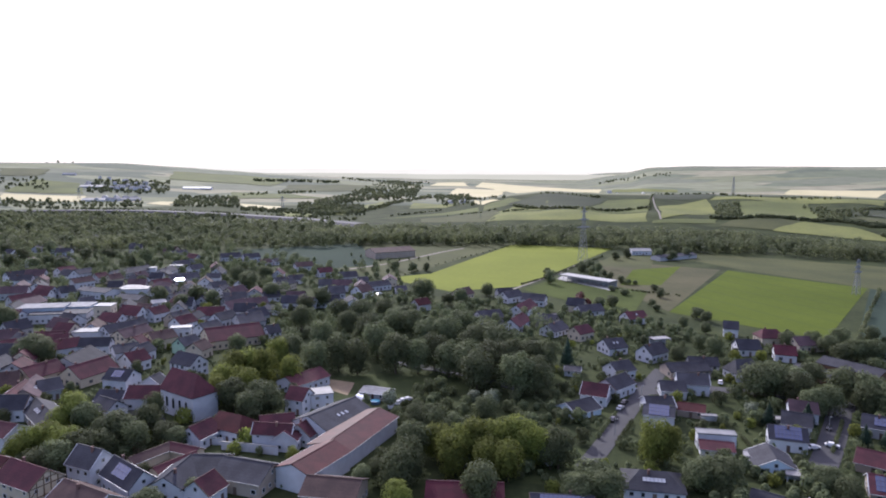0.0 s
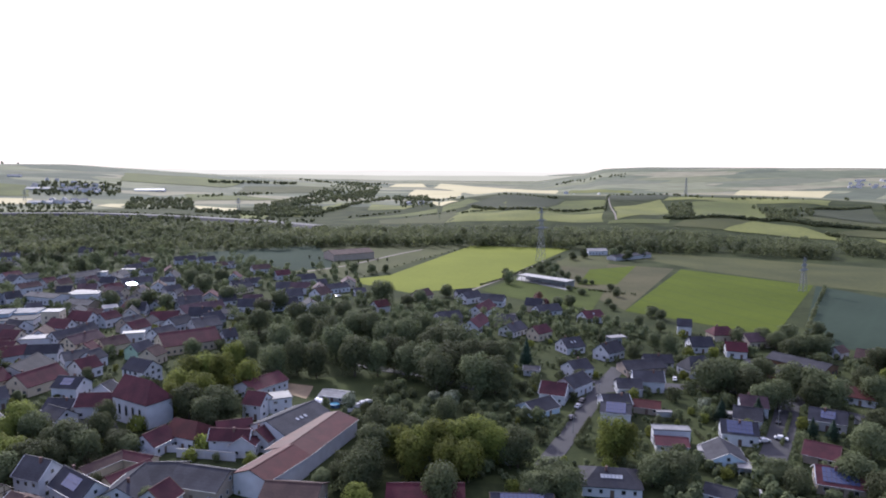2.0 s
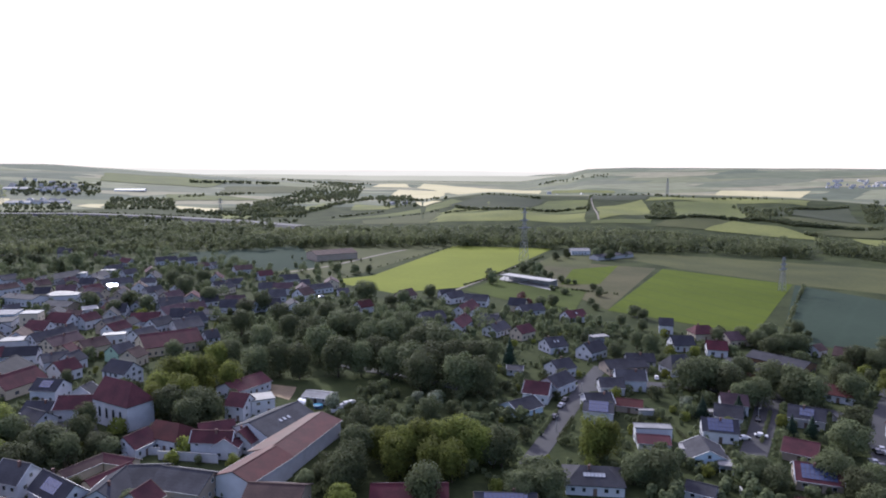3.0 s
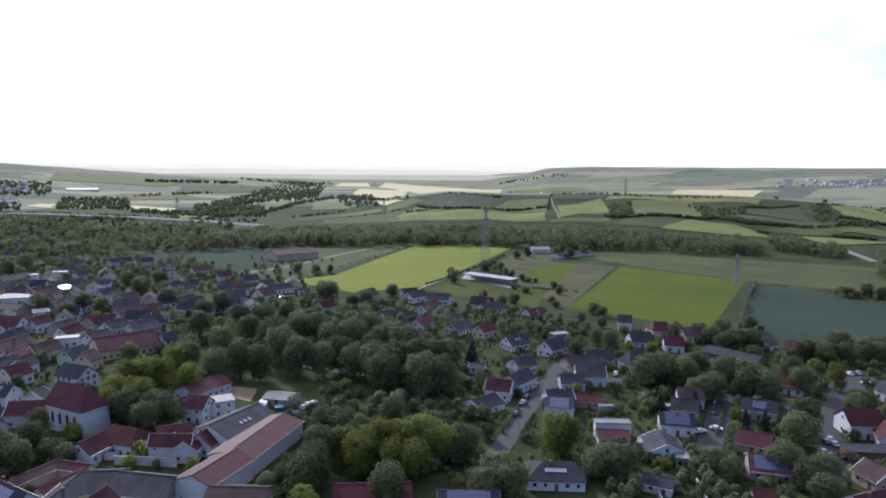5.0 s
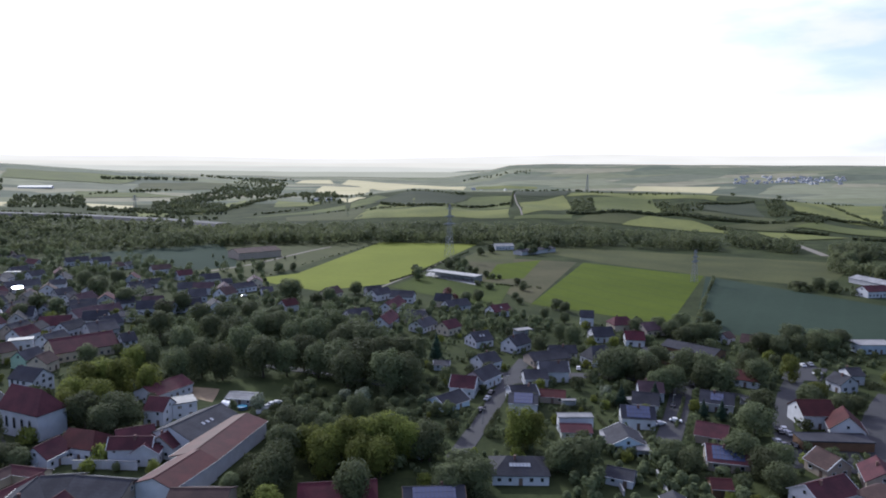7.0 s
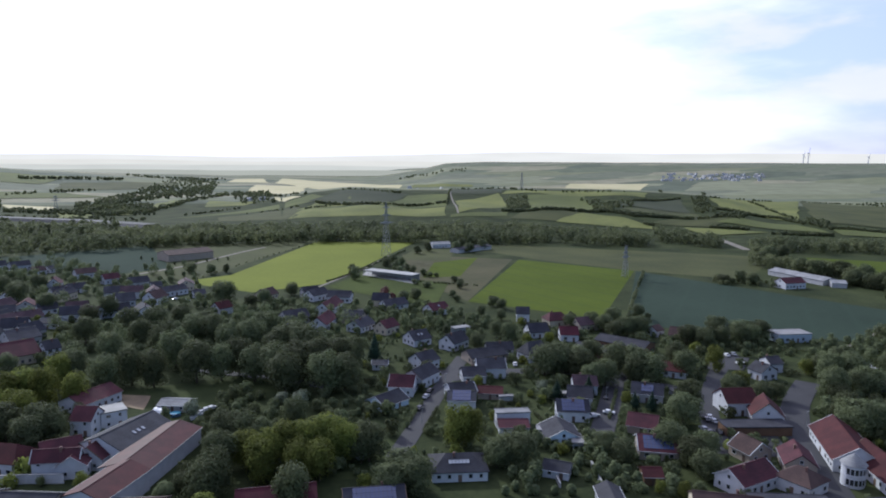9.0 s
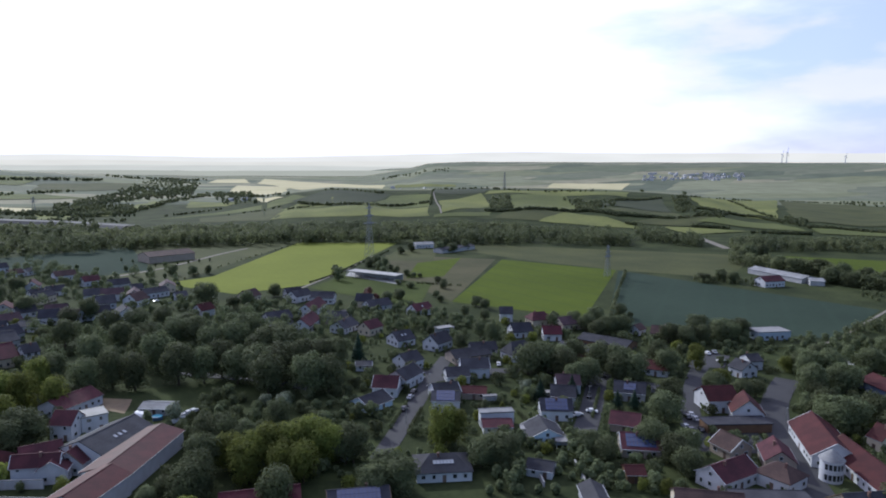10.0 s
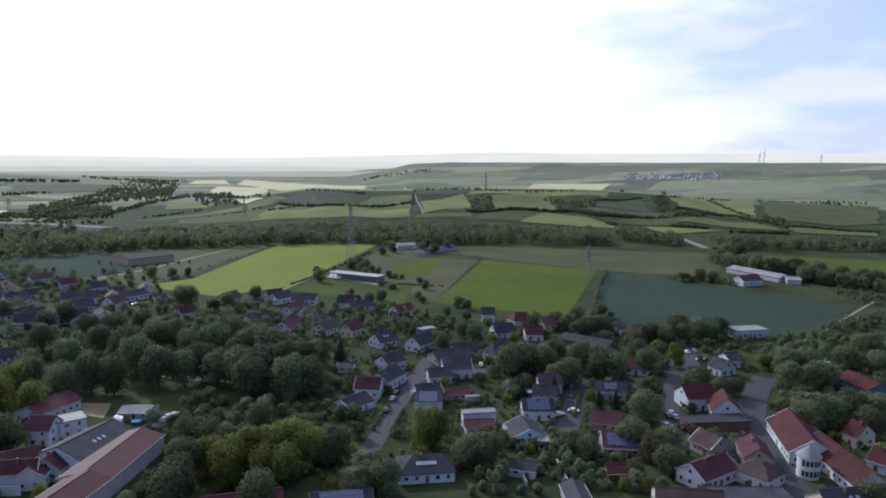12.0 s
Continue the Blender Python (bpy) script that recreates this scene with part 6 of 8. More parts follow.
tree(22.9, 197.2, "light1", 14.2, 6.6)
tree(27.0, 195.9, "light0", 13.0, 5.5)
tree(2.9, 189.9, "light0", 13.0, 5.5)
tree(13.2, 188.0, "light2", 13.0, 5.5)
tree(18.6, 186.0, "light2", 13.0, 5.5)
tree(63.1, 197.9, "light0", 14.2, 5.5)
tree(67.5, 198.3, "light1", 11.8, 5.0)
tree(-11.6, 167.6, "light2", 9.4, 4.4)
tree(-1.2, 198.6, "light2", 13.0, 5.5)
tree(40.6, 177.9, "round2", 10.6, 5.5)
tree(43.0, 172.4, "round2", 10.6, 5.5)
tree(35.6, 171.6, "round1", 9.4, 5.0)
tree(73.9, 182.1, "round0", 10.6, 6.1)
tree(76.9, 179.9, "round2", 10.6, 5.5)
tree(69.7, 181.1, "round0", 9.4, 5.0)
tree(120.8, 259.7, "round0", 14.2, 7.7)
tree(128.5, 259.9, "round0", 14.2, 6.6)
tree(133.7, 252.9, "round0", 13.0, 6.6)
tree(151.5, 252.9, "round1", 14.2, 7.2)
tree(155.7, 245.9, "round3", 14.2, 7.2)
tree(138.2, 239.8, "round2", 11.8, 5.5)
tree(149.7, 272.8, "round2", 10.6, 5.5)
tree(131.5, 372.2, "round1", 7.1, 3.3)
tree(139.8, 361.3, "round0", 7.1, 3.3)
tree(169.3, 333.3, "round2", 8.3, 4.4)
tree(180.7, 331.4, "round2", 9.4, 4.4)
tree(195.1, 332.7, "round2", 10.6, 5.5)
tree(190.2, 310.4, "round1", 10.6, 5.5)
tree(198.0, 310.6, "round3", 10.6, 5.5)
tree(123.1, 324.2, "round3", 9.4, 4.4)
tree(125.8, 314.0, "round3", 10.6, 4.4)
tree(105.9, 305.1, "round3", 8.3, 3.9)
tree(217.6, 344.5, "round0", 9.4, 4.4)
tree(-181.4, 301.8, "round2", 13.0, 7.7)
tree(-183.1, 296.1, "round3", 10.6, 5.5)
tree(-174.7, 296.6, "round1", 11.8, 5.5)
tree(-231.2, 356.8, "round2", 14.2, 6.6)
tree(-226.1, 355.5, "round3", 13.0, 5.5)
tree(-176.6, 425.6, "mid1", 13.0, 6.6)
tree(-152.4, 426.5, "mid2", 13.0, 6.6)
tree(-141.4, 419.7, "mid1", 11.8, 5.5)
tree(-157.0, 410.6, "round2", 10.6, 5.5)
tree(-369.0, 605.6, "mid0", 13.0, 6.6)
tree(-326.0, 569.0, "mid1", 13.0, 6.6)
tree(-310.1, 561.1, "mid2", 11.8, 6.6)
tree(-332.5, 560.0, "mid1", 11.8, 5.5)
tree(-315.8, 608.4, "mid0", 13.0, 6.6)
tree(-296.4, 609.4, "mid1", 13.0, 6.6)
tree(-263.9, 581.3, "mid2", 11.8, 5.5)
tree(-96.1, 318.6, "round1", 9.4, 4.4)
tree(-262.2, 611.2, "mid0", 13.0, 6.6)
tree(-355.4, 567.6, "mid2", 13.0, 6.6)
tree(-260.2, 657.1, "mid2", 11.8, 5.5)
tree(-410.1, 647.7, "mid1", 13.0, 6.6)
tree(-382.4, 673.8, "mid1", 13.0, 6.6)
tree(-280.4, 547.7, "mid1", 10.6, 5.5)
tree(-215.5, 490.9, "mid2", 8.3, 4.4)
tree(-122.7, 223.8, "light1", 11.8, 6.1)
tree(-117.4, 220.7, "round2", 10.6, 5.0)
tree(-125.6, 218.5, "light2", 9.4, 4.4)
tree(-102.2, 208.2, "round3", 11.8, 6.6)
tree(-97.8, 208.1, "round0", 10.6, 5.5)
tree(-122.1, 206.0, "light2", 9.4, 5.5)
tree(-124.6, 201.3, "light0", 9.4, 4.4)
tree(-126.2, 199.6, "light2", 8.3, 4.4)
tree(-112.7, 198.4, "light0", 10.6, 5.5)
tree(-93.1, 203.4, "round2", 10.6, 4.4)
tree(-97.6, 227.8, "round2", 11.8, 3.9)
tree(-94.5, 215.0, "round3", 11.8, 4.4)
tree(-87.0, 209.5, "round2", 8.3, 4.4)
tree(-82.9, 207.9, "round2", 7.1, 3.9)
tree(-101.5, 199.5, "round1", 9.4, 4.4)
tree(-104.9, 193.3, "round2", 11.8, 5.5)
tree(-108.5, 187.9, "round1", 10.6, 5.5)
tree(-112.7, 186.7, "round2", 9.4, 5.5)
tree(-74.1, 166.3, "round2", 7.1, 4.4)
tree(-65.3, 175.3, "round2", 5.9, 3.3)
tree(128.2, 263.8, "round2", 13.0, 7.7)
tree(136.3, 260.9, "round3", 11.8, 6.6)
tree(159.1, 239.3, "round0", 13.0, 7.2)
tree(152.4, 241.4, "round0", 11.8, 5.5)
tree(179.0, 252.3, "round1", 13.0, 5.0)
tree(176.8, 242.8, "round2", 11.8, 5.5)
tree(143.1, 195.2, "round2", 11.8, 6.6)
tree(124.6, 176.3, "round1", 10.6, 5.5)
tree(126.2, 166.8, "round3", 9.4, 5.0)
tree(124.9, 158.3, "round0", 9.4, 5.0)
tree(182.4, 218.7, "round0", 8.3, 5.5)
tree(239.1, 217.7, "round1", 13.0, 7.7)
tree(215.4, 203.4, "round3", 13.0, 6.6)
tree(231.7, 202.4, "round1", 11.8, 6.6)
tree(193.1, 171.8, "round2", 13.0, 7.7)
tree(199.2, 170.4, "round1", 11.8, 6.6)
tree(211.8, 172.5, "round3", 11.8, 6.6)
tree(218.4, 167.1, "round2", 11.8, 6.6)
tree(205.1, 160.3, "round1", 10.6, 5.5)
tree(199.9, 183.0, "round0", 11.8, 5.5)
tree(267.2, 222.8, "round0", 10.6, 6.6)
tree(295.5, 235.1, "round1", 10.6, 6.6)
tree(273.0, 211.1, "round2", 10.6, 6.6)
tree(236.5, 299.7, "round1", 10.6, 6.6)
tree(243.4, 290.3, "round2", 10.6, 6.6)
tree(251.9, 287.5, "round2", 10.6, 6.6)
tree(214.4, 279.6, "round0", 10.6, 5.5)
tree(210.1, 287.5, "round2", 10.6, 5.5)
tree(462.2, 519.6, "round1", 15.3, 7.7)
tree(479.3, 524.0, "round3", 15.3, 7.7)
tree(443.6, 509.0, "round2", 13.0, 6.6)
tree(446.2, 467.2, "round2", 13.0, 6.6)
tree(446.3, 448.5, "round3", 13.0, 6.6)
tree(457.3, 435.9, "round2", 14.2, 7.7)
tree(455.8, 412.3, "round3", 14.2, 7.7)
tree(459.1, 394.5, "round2", 13.0, 6.6)
tree(462.9, 378.4, "round3", 13.0, 6.6)
tree(463.5, 369.7, "round3", 13.0, 6.6)
tree(438.1, 385.7, "round0", 11.8, 6.6)
tree(434.0, 402.4, "round3", 13.0, 6.6)
tree(361.5, 434.9, "round1", 9.4, 5.5)
tree(345.7, 434.7, "round1", 7.1, 5.5)
tree(364.0, 425.2, "round0", 9.4, 5.5)
tree(132.8, 239.2, "round3", 10.6, 5.5)
tree(188.3, 313.7, "round3", 9.4, 4.4)
tree(183.2, 322.7, "round1", 9.4, 5.5)
tree(182.1, 308.7, "round0", 9.4, 5.5)
tree(196.7, 316.2, "round3", 8.3, 4.4)
tree(160.5, 121.6, "round2", 9.4, 5.5)
tree(104.4, 179.3, "round1", 8.3, 4.4)
tree(107.0, 173.7, "round0", 8.3, 4.4)
tree(125.3, 229.7, "cone1", 8.3, 2.8)
tree(140.8, 210.7, "cone0", 7.1, 2.4)
tree(111.7, 229.0, "cone0", 8.3, 2.8)
tree(134.9, 212.6, "cone0", 7.1, 2.2)
tree(54.9, 297.6, "cone0", 13.0, 3.3)
tree(86.4, 433.6, "red0", 7.1, 3.3)
tree(90.8, 428.7, "red0", 5.9, 2.8)
tree(5.4, 192.0, "pale0", 7.1, 3.3)
tree(18.0, 245.4, "pale0", 7.1, 3.3)
tree(11.6, 248.9, "pale0", 5.9, 2.8)
tree(109.2, 237.1, "pale0", 5.9, 2.8)
tree(-19.0, 244.7, "pale0", 7.1, 3.3)
tree(80.9, 514.9, "mid2", 10.6, 4.4)
tree(147.3, 462.4, "mid2", 5.9, 3.3)
tree(-39.6, 575.1, "mid0", 8.3, 4.4)
tree(-25.1, 569.0, "mid1", 8.3, 4.4)
tree(-13.6, 574.6, "mid2", 7.1, 3.3)
tree(119.8, 548.3, "mid0", 9.4, 4.4)
tree(117.5, 582.2, "mid0", 8.3, 4.4)
tree(118.9, 533.6, "mid1", 7.1, 3.3)
tree(135.1, 519.6, "mid2", 5.9, 3.3)
tree(130.5, 536.1, "mid0", 5.9, 3.3)
tree(177.1, 663.8, "mid0", 9.4, 4.4)
tree(204.3, 655.2, "mid2", 10.6, 5.5)
tree(215.0, 647.0, "mid1", 10.6, 5.5)
tree(234.8, 665.9, "mid0", 10.6, 5.5)
tree(-88.2, 664.6, "column0", 3.8, 1.3)
tree(-77.5, 652.3, "column1", 3.8, 1.3)
tree(-69.8, 665.5, "column0", 3.8, 1.3)
tree(-56.8, 624.2, "column0", 3.8, 1.3)
tree(-48.4, 628.0, "column1", 3.8, 1.3)
tree(-39.8, 631.9, "column0", 3.8, 1.3)
tree(-31.2, 635.9, "column1", 3.8, 1.3)
tree(-22.5, 639.9, "column1", 3.8, 1.3)
tree(-13.7, 643.9, "column0", 3.8, 1.3)
tree(194.3, 245.9, "light1", 11.0, 4.6)
tree(214.8, 288.6, "round1", 9.0, 4.6)
tree(221.1, 286.5, "round2", 9.5, 4.6)
tree(226.5, 282.4, "round0", 10.5, 5.0)
tree(235.7, 281.7, "round3", 11.0, 5.2)
tree(243.3, 281.6, "round1", 10.0, 4.6)
tree(264.3, 297.7, "round2", 6.0, 4.0)
tree(231.0, 220.1, "round1", 13.0, 6.0)
tree(247.0, 230.4, "round3", 12.0, 6.0)
tree(235.3, 229.8, "round0", 10.0, 5.0)
tree(228.5, 203.8, "round2", 11.0, 6.0)
tree(212.8, 198.4, "round0", 9.0, 5.0)
tree(229.4, 231.7, "light0", 7.0, 3.5)
tree(182.0, 219.2, "round0", 8.0, 4.4)
tree(185.7, 207.4, "round3", 8.0, 4.5)
tree(193.3, 208.3, "round1", 7.0, 4.0)
tree(189.1, 222.9, "light2", 8.0, 4.0)
tree(152.2, 204.9, "round2", 13.0, 5.5)
tree(133.8, 169.6, "round1", 9.0, 4.5)
tree(116.6, 574.9, "mid0", 7.0, 4.0)
tree(125.6, 587.0, "mid1", 9.0, 4.6)
tree(128.7, 573.3, "mid2", 8.0, 4.4)
tree(130.2, 554.2, "mid0", 5.0, 3.0)
tree(138.6, 513.2, "mid1", 4.5, 3.0)
tree(143.8, 512.5, "mid2", 3.5, 2.4)
tree(150.4, 486.2, "mid0", 5.0, 3.2)
tree(153.1, 481.0, "mid1", 4.0, 2.6)
tree(119.8, 485.6, "mid2", 4.0, 3.0)
tree(124.9, 471.1, "mid0", 4.5, 4.0)
tree(132.5, 432.5, "mid1", 5.0, 3.0)
tree(131.0, 417.7, "mid2", 4.5, 3.0)
tree(162.6, 650.2, "mid0", 8.0, 4.4)
tree(244.6, 704.7, "mid1", 8.0, 4.5)
tree(223.3, 697.2, "mid2", 9.0, 5.0)
tree(238.7, 715.5, "mid0", 9.0, 5.0)
tree(90.4, 450.4, "red0", 6.0, 3.4)
tree(98.2, 428.0, "mid1", 7.0, 4.5)
tree(106.8, 432.4, "mid2", 7.0, 4.5)
tree(3.4, 432.9, "round1", 8.0, 4.5)
tree(81.7, 537.3, "mid0", 9.0, 4.0)
tree(148.4, 397.8, "mid1", 7.0, 4.5)
tree(151.2, 390.7, "mid2", 6.0, 4.0)
plant((57, 349), (230, 353), (120, 179), (15, 177), 130, 2, 5.5, 101, ('column0', 'light0', 'round0', 'shrub0', 'shrub1', 'shrub2', 'shrub_light'))
plant((-9, 266), (51, 267), (31, 195), (-27, 194), 60, 2.5, 5.5, 102, ('light1', 'round0', 'shrub0', 'shrub1', 'shrub2'))
plant((187, 303), (332, 255), (173, 128), (89, 155), 90, 2, 5.5, 103, ('column0', 'light0', 'round0', 'shrub0', 'shrub1', 'shrub2', 'shrub_light'))
plant((-255, 393), (-80, 431), (-48, 259), (-147, 223), 70, 2.5, 6.5, 104, ('column0', 'light0', 'round0', 'shrub0', 'shrub1', 'shrub2', 'shrub_light'))
plant((-169, 256), (-57, 224), (-33, 177), (-117, 175), 40, 2, 6, 113, ('column0', 'light0', 'round0', 'shrub0', 'shrub1', 'shrub2', 'shrub_light'))

for t, *_ in TREE.values():
    for o in (*t.children_recursive, t):
        bpy.data.objects.remove(o)


# ---- far woodland: too many to count ----
AREAS = {}


def copse(name, a, b, c, d, number, height, sheets, size):
    """A four-cornered stand of trees that belongs to the woodland of that name."""
    AREAS.setdefault(name, []).append((a, b, c, d, number, height, sheets, size))


def fill_gaps(a, b, c, d, number, low, high, seed, shrubs):
    """Uncounted bushes and trees wherever the gardens leave room."""
    rng = random.Random(seed)
    for _ in range(number * 20):
        if not number:
            break
        u, v = rng.random(), rng.random()
        x = (1 - u) * ((1 - v) * a[0] + v * d[0]) + u * ((1 - v) * b[0] + v * c[0])
        y = (1 - u) * ((1 - v) * a[1] + v * d[1]) + u * ((1 - v) * b[1] + v * c[1])
        h = rng.uniform(low, high)
        if is_free(x, y, h * 0.4):
            TAKEN.append((x, y, h * 0.25))
            copse("garden_trees", (x, y), (x + 1, y), (x + 1, y + 1), (x, y + 1), 1, h, 150 if shrubs else 330, 0.26 if shrubs else 0.42)
            number -= 1


def woodland(name, label, seed, leaf="wood_far"):
    """Many crowns as leaf sheets, strewn over the stands of that name."""
    rng = np.random.default_rng(seed)
    out = []
    for a, b, c, d, number, height, sheets, size in AREAS[name]:
        for _ in range(number):
            u, v = rng.random(2)
            x = (1 - u) * ((1 - v) * a[0] + v * d[0]) + u * ((1 - v) * b[0] + v * c[0])
            y = (1 - u) * ((1 - v) * a[1] + v * d[1]) + u * ((1 - v) * b[1] + v * c[1])
            h = height * rng.uniform(0.6, 1.2)
            r = h * rng.uniform(0.28, 0.42)
            z = ground_z(x, y)
            lobes = [(x, y, z + h * 0.45, r, h * 0.5)] + [(x + rng.normal() * r * 0.4, y + rng.normal() * r * 0.4, z + h * rng.uniform(0.45, 0.8), r * 0.55, h * 0.22) for _ in range(4)]
            out.append(leaf_arrays(rng, lobes, sheets, size, 0.1, (x, y, z + 0.35 * h)))
    ob = new(name, sheet_mesh(name, np.concatenate(out), M[leaf]))
    tagged(ob, label, "woodland", kind="stuff")


copse("woodland_belt", (-167.1, 718.8), (-52.3, 760.8), (-60.8, 885.5), (-161.0, 879.7), 260, 14, 90, 0.9)
copse("woodland_belt", (-52.3, 760.8), (132.4, 749.5), (155.5, 882.2), (-60.8, 885.5), 420, 15, 90, 0.9)
copse("woodland_belt", (132.4, 749.5), (292.1, 690.9), (344.2, 816.3), (155.5, 882.2), 330, 15, 95, 0.9)
copse("woodland_belt", (292.1, 690.9), (416.5, 647.7), (454.4, 707.7), (344.2, 816.3), 180, 14, 100, 0.8)
copse("woodland_belt", (446.7, 683.3), (483.5, 606.0), (516.0, 662.3), (504.6, 772.8), 90, 13, 95, 0.8)
copse("woodland_belt", (497.6, 581.8), (655.5, 514.1), (710.4, 558.0), (531.6, 628.6), 150, 12, 95, 0.8)
copse("woodland_belt", (506.8, 598.8), (529.3, 562.4), (581.7, 619.1), (543.0, 642.3), 40, 13, 95, 0.8)
copse("woodland_belt", (422.2, 497.4), (434.3, 466.3), (510.6, 549.8), (483.8, 567.2), 50, 12, 110, 0.7)
copse("woodland_belt", (436.6, 465.5), (454.0, 423.1), (473.0, 441.2), (451.1, 481.3), 45, 11, 120, 0.7)
copse("woodland_belt", (428.1, 403.6), (448.9, 348.8), (492.0, 383.3), (454.2, 428.9), 85, 10, 120, 0.7)
copse("woodland_belt", (334.8, 433.3), (366.2, 403.0), (387.7, 427.2), (353.7, 454.8), 45, 4, 70, 0.5)
copse("woodland_belt", (411.5, 360.7), (401.7, 314.1), (430.0, 333.6), (424.6, 367.8), 30, 4, 60, 0.5)
copse("woodland_belt", (296.0, 267.0), (349.0, 268.9), (381.7, 295.0), (328.6, 282.4), 40, 6, 80, 0.5)
woodland("woodland_belt", "dense dark green wood belt across the valley", 21)
copse("woodland_west", (-427.2, 664.8), (-299.3, 684.1), (-353.4, 825.2), (-518.4, 809.0), 240, 11, 80, 0.9)
copse("woodland_west", (-304.8, 683.9), (-167.1, 718.8), (-161.0, 879.7), (-365.2, 836.8), 260, 12, 80, 0.9)
copse("woodland_west", (-518.4, 809.0), (-161.0, 879.7), (-147.0, 978.3), (-653.9, 1023.0), 640, 12, 70, 1.15)
copse("woodland_west", (-653.9, 1023.0), (-394.5, 999.4), (-328.6, 1107.4), (-733.8, 1148.9), 260, 10, 60, 1.3)
copse("woodland_west", (-733.8, 1148.9), (-328.6, 1107.4), (-249.1, 1075.2), (-783.6, 1227.4), 90, 8, 50, 1.2)
woodland("woodland_west", "mixed woodland below the motorway bank", 22)
copse("woodland_hills", (-253.5, 1274.8), (-231.2, 1542.5), (-242.6, 1619.2), (-265.3, 1334.5), 115, 7.65, 37, 1.5)
copse("woodland_hills", (-231.2, 1542.5), (-152.1, 1793.1), (-165.3, 1948.7), (-242.6, 1619.2), 115, 7.65, 37, 1.5)
copse("woodland_hills", (-152.1, 1793.1), (-91.9, 2285.1), (-98.4, 2446.3), (-165.3, 1948.7), 115, 7.65, 37, 1.5)
copse("woodland_hills", (-91.9, 2285.1), (-97.8, 2703.0), (-110.5, 3052.7), (-98.4, 2446.3), 115, 7.65, 37, 1.5)
copse("woodland_hills", (-217.7, 1191.7), (-151.6, 1290.1), (-158.8, 1351.7), (-228.2, 1249.5), 73, 6.8, 37, 1.4)
copse("woodland_hills", (-151.6, 1290.1), (-106.7, 1554.1), (-112.2, 1634.8), (-158.8, 1351.7), 73, 6.8, 37, 1.4)
copse("woodland_hills", (-106.7, 1554.1), (-35.6, 1788.9), (-38.8, 1948.0), (-112.2, 1634.8), 73, 6.8, 37, 1.4)
copse("woodland_hills", (-35.6, 1788.9), (66.7, 1809.7), (73.8, 2004.1), (-38.8, 1948.0), 73, 6.8, 37, 1.4)
copse("woodland_hills", (-243.3, 1540.0), (-72.1, 1793.4), (-85.4, 2361.4), (-257.2, 2194.2), 306, 6.8, 40, 1.8)
copse("woodland_hills", (-554.2, 1407.3), (-407.1, 1393.3), (-492.1, 1663.2), (-621.3, 1647.7), 270, 6.8, 40, 1.5)
copse("woodland_hills", (-898.3, 1408.6), (-585.9, 1374.3), (-659.0, 1517.7), (-953.4, 1496.1), 144, 6.8, 40, 1.5)
copse("woodland_hills", (-856.3, 1663.1), (-658.5, 1674.7), (-783.2, 1995.5), (-945.3, 1898.9), 270, 6.8, 35, 1.8)
copse("woodland_hills", (-1034.9, 1626.0), (-938.8, 1690.7), (-1084.5, 1874.0), (-1142.4, 1797.9), 36, 7.65, 35, 1.8)
copse("woodland_hills", (-394.5, 1331.0), (-217.7, 1191.7), (-239.0, 1309.1), (-372.4, 1369.5), 162, 5.95, 40, 1.4)
copse("woodland_hills", (-1387.5, 2438.1), (-1300.6, 2479.3), (-1955.8, 3728.5), (-2032.8, 3572.3), 34, 8.5, 30, 2.0)
copse("woodland_hills", (-488.8, 1698.8), (-349.4, 1918.2), (-357.3, 1962.0), (-495.7, 1723.0), 46, 6.8, 26, 1.8)
copse("woodland_hills", (-881.3, 1381.8), (-128.0, 1088.8), (-131.1, 1115.4), (-898.3, 1408.6), 239, 5.95, 33, 1.2)
copse("woodland_hills", (209.2, 341.6), (250.4, 401.6), (251.5, 403.4), (209.9, 342.9), 30, 3.5, 45, 0.45)
copse("woodland_hills", (250.4, 401.6), (310.3, 486.4), (311.9, 489.0), (251.5, 403.4), 30, 3.5, 45, 0.45)
copse("woodland_hills", (-37.1, 538.4), (8.4, 637.0), (8.5, 639.3), (-37.2, 540.1), 19, 1.5, 22, 0.4)
copse("woodland_hills", (8.4, 637.0), (74.9, 756.9), (75.2, 760.1), (8.5, 639.3), 19, 1.5, 22, 0.4)
copse("woodland_hills", (-21.1, 1786.8), (136.8, 1461.8), (140.0, 1495.7), (-21.7, 1840.0), 46, 5.95, 30, 1.5)
copse("woodland_hills", (-430.5, 2879.7), (-63.6, 3180.2), (-65.8, 3288.1), (-452.1, 3024.8), 102, 8.5, 22, 2.6)
copse("woodland_hills", (-590.2, 2179.0), (-359.8, 2405.7), (-367.4, 2456.8), (-597.0, 2204.2), 81, 8.5, 22, 2.6)
copse("woodland_hills", (640.3, 2872.2), (877.0, 2671.7), (930.9, 2836.4), (663.4, 2976.3), 39, 7.65, 22, 2.4)
copse("woodland_hills", (-261.9, 1812.0), (-81.2, 1919.1), (-77.8, 2834.9), (-248.3, 3262.2), 270, 7.65, 40, 1.4)
copse("woodland_hills", (-237.9, 1242.2), (-137.0, 1213.6), (-172.6, 1496.3), (-273.8, 1541.7), 198, 6.8, 45, 1.2)
copse("woodland_hills", (-16.0, 1473.8), (62.9, 1416.3), (79.7, 1834.5), (-13.2, 2040.1), 126, 6.8, 45, 1.2)
copse("woodland_hills", (-278.1, 1323.6), (-226.6, 1638.3), (-257.3, 1866.9), (-311.3, 1485.5), 180, 6.8, 45, 1.2)
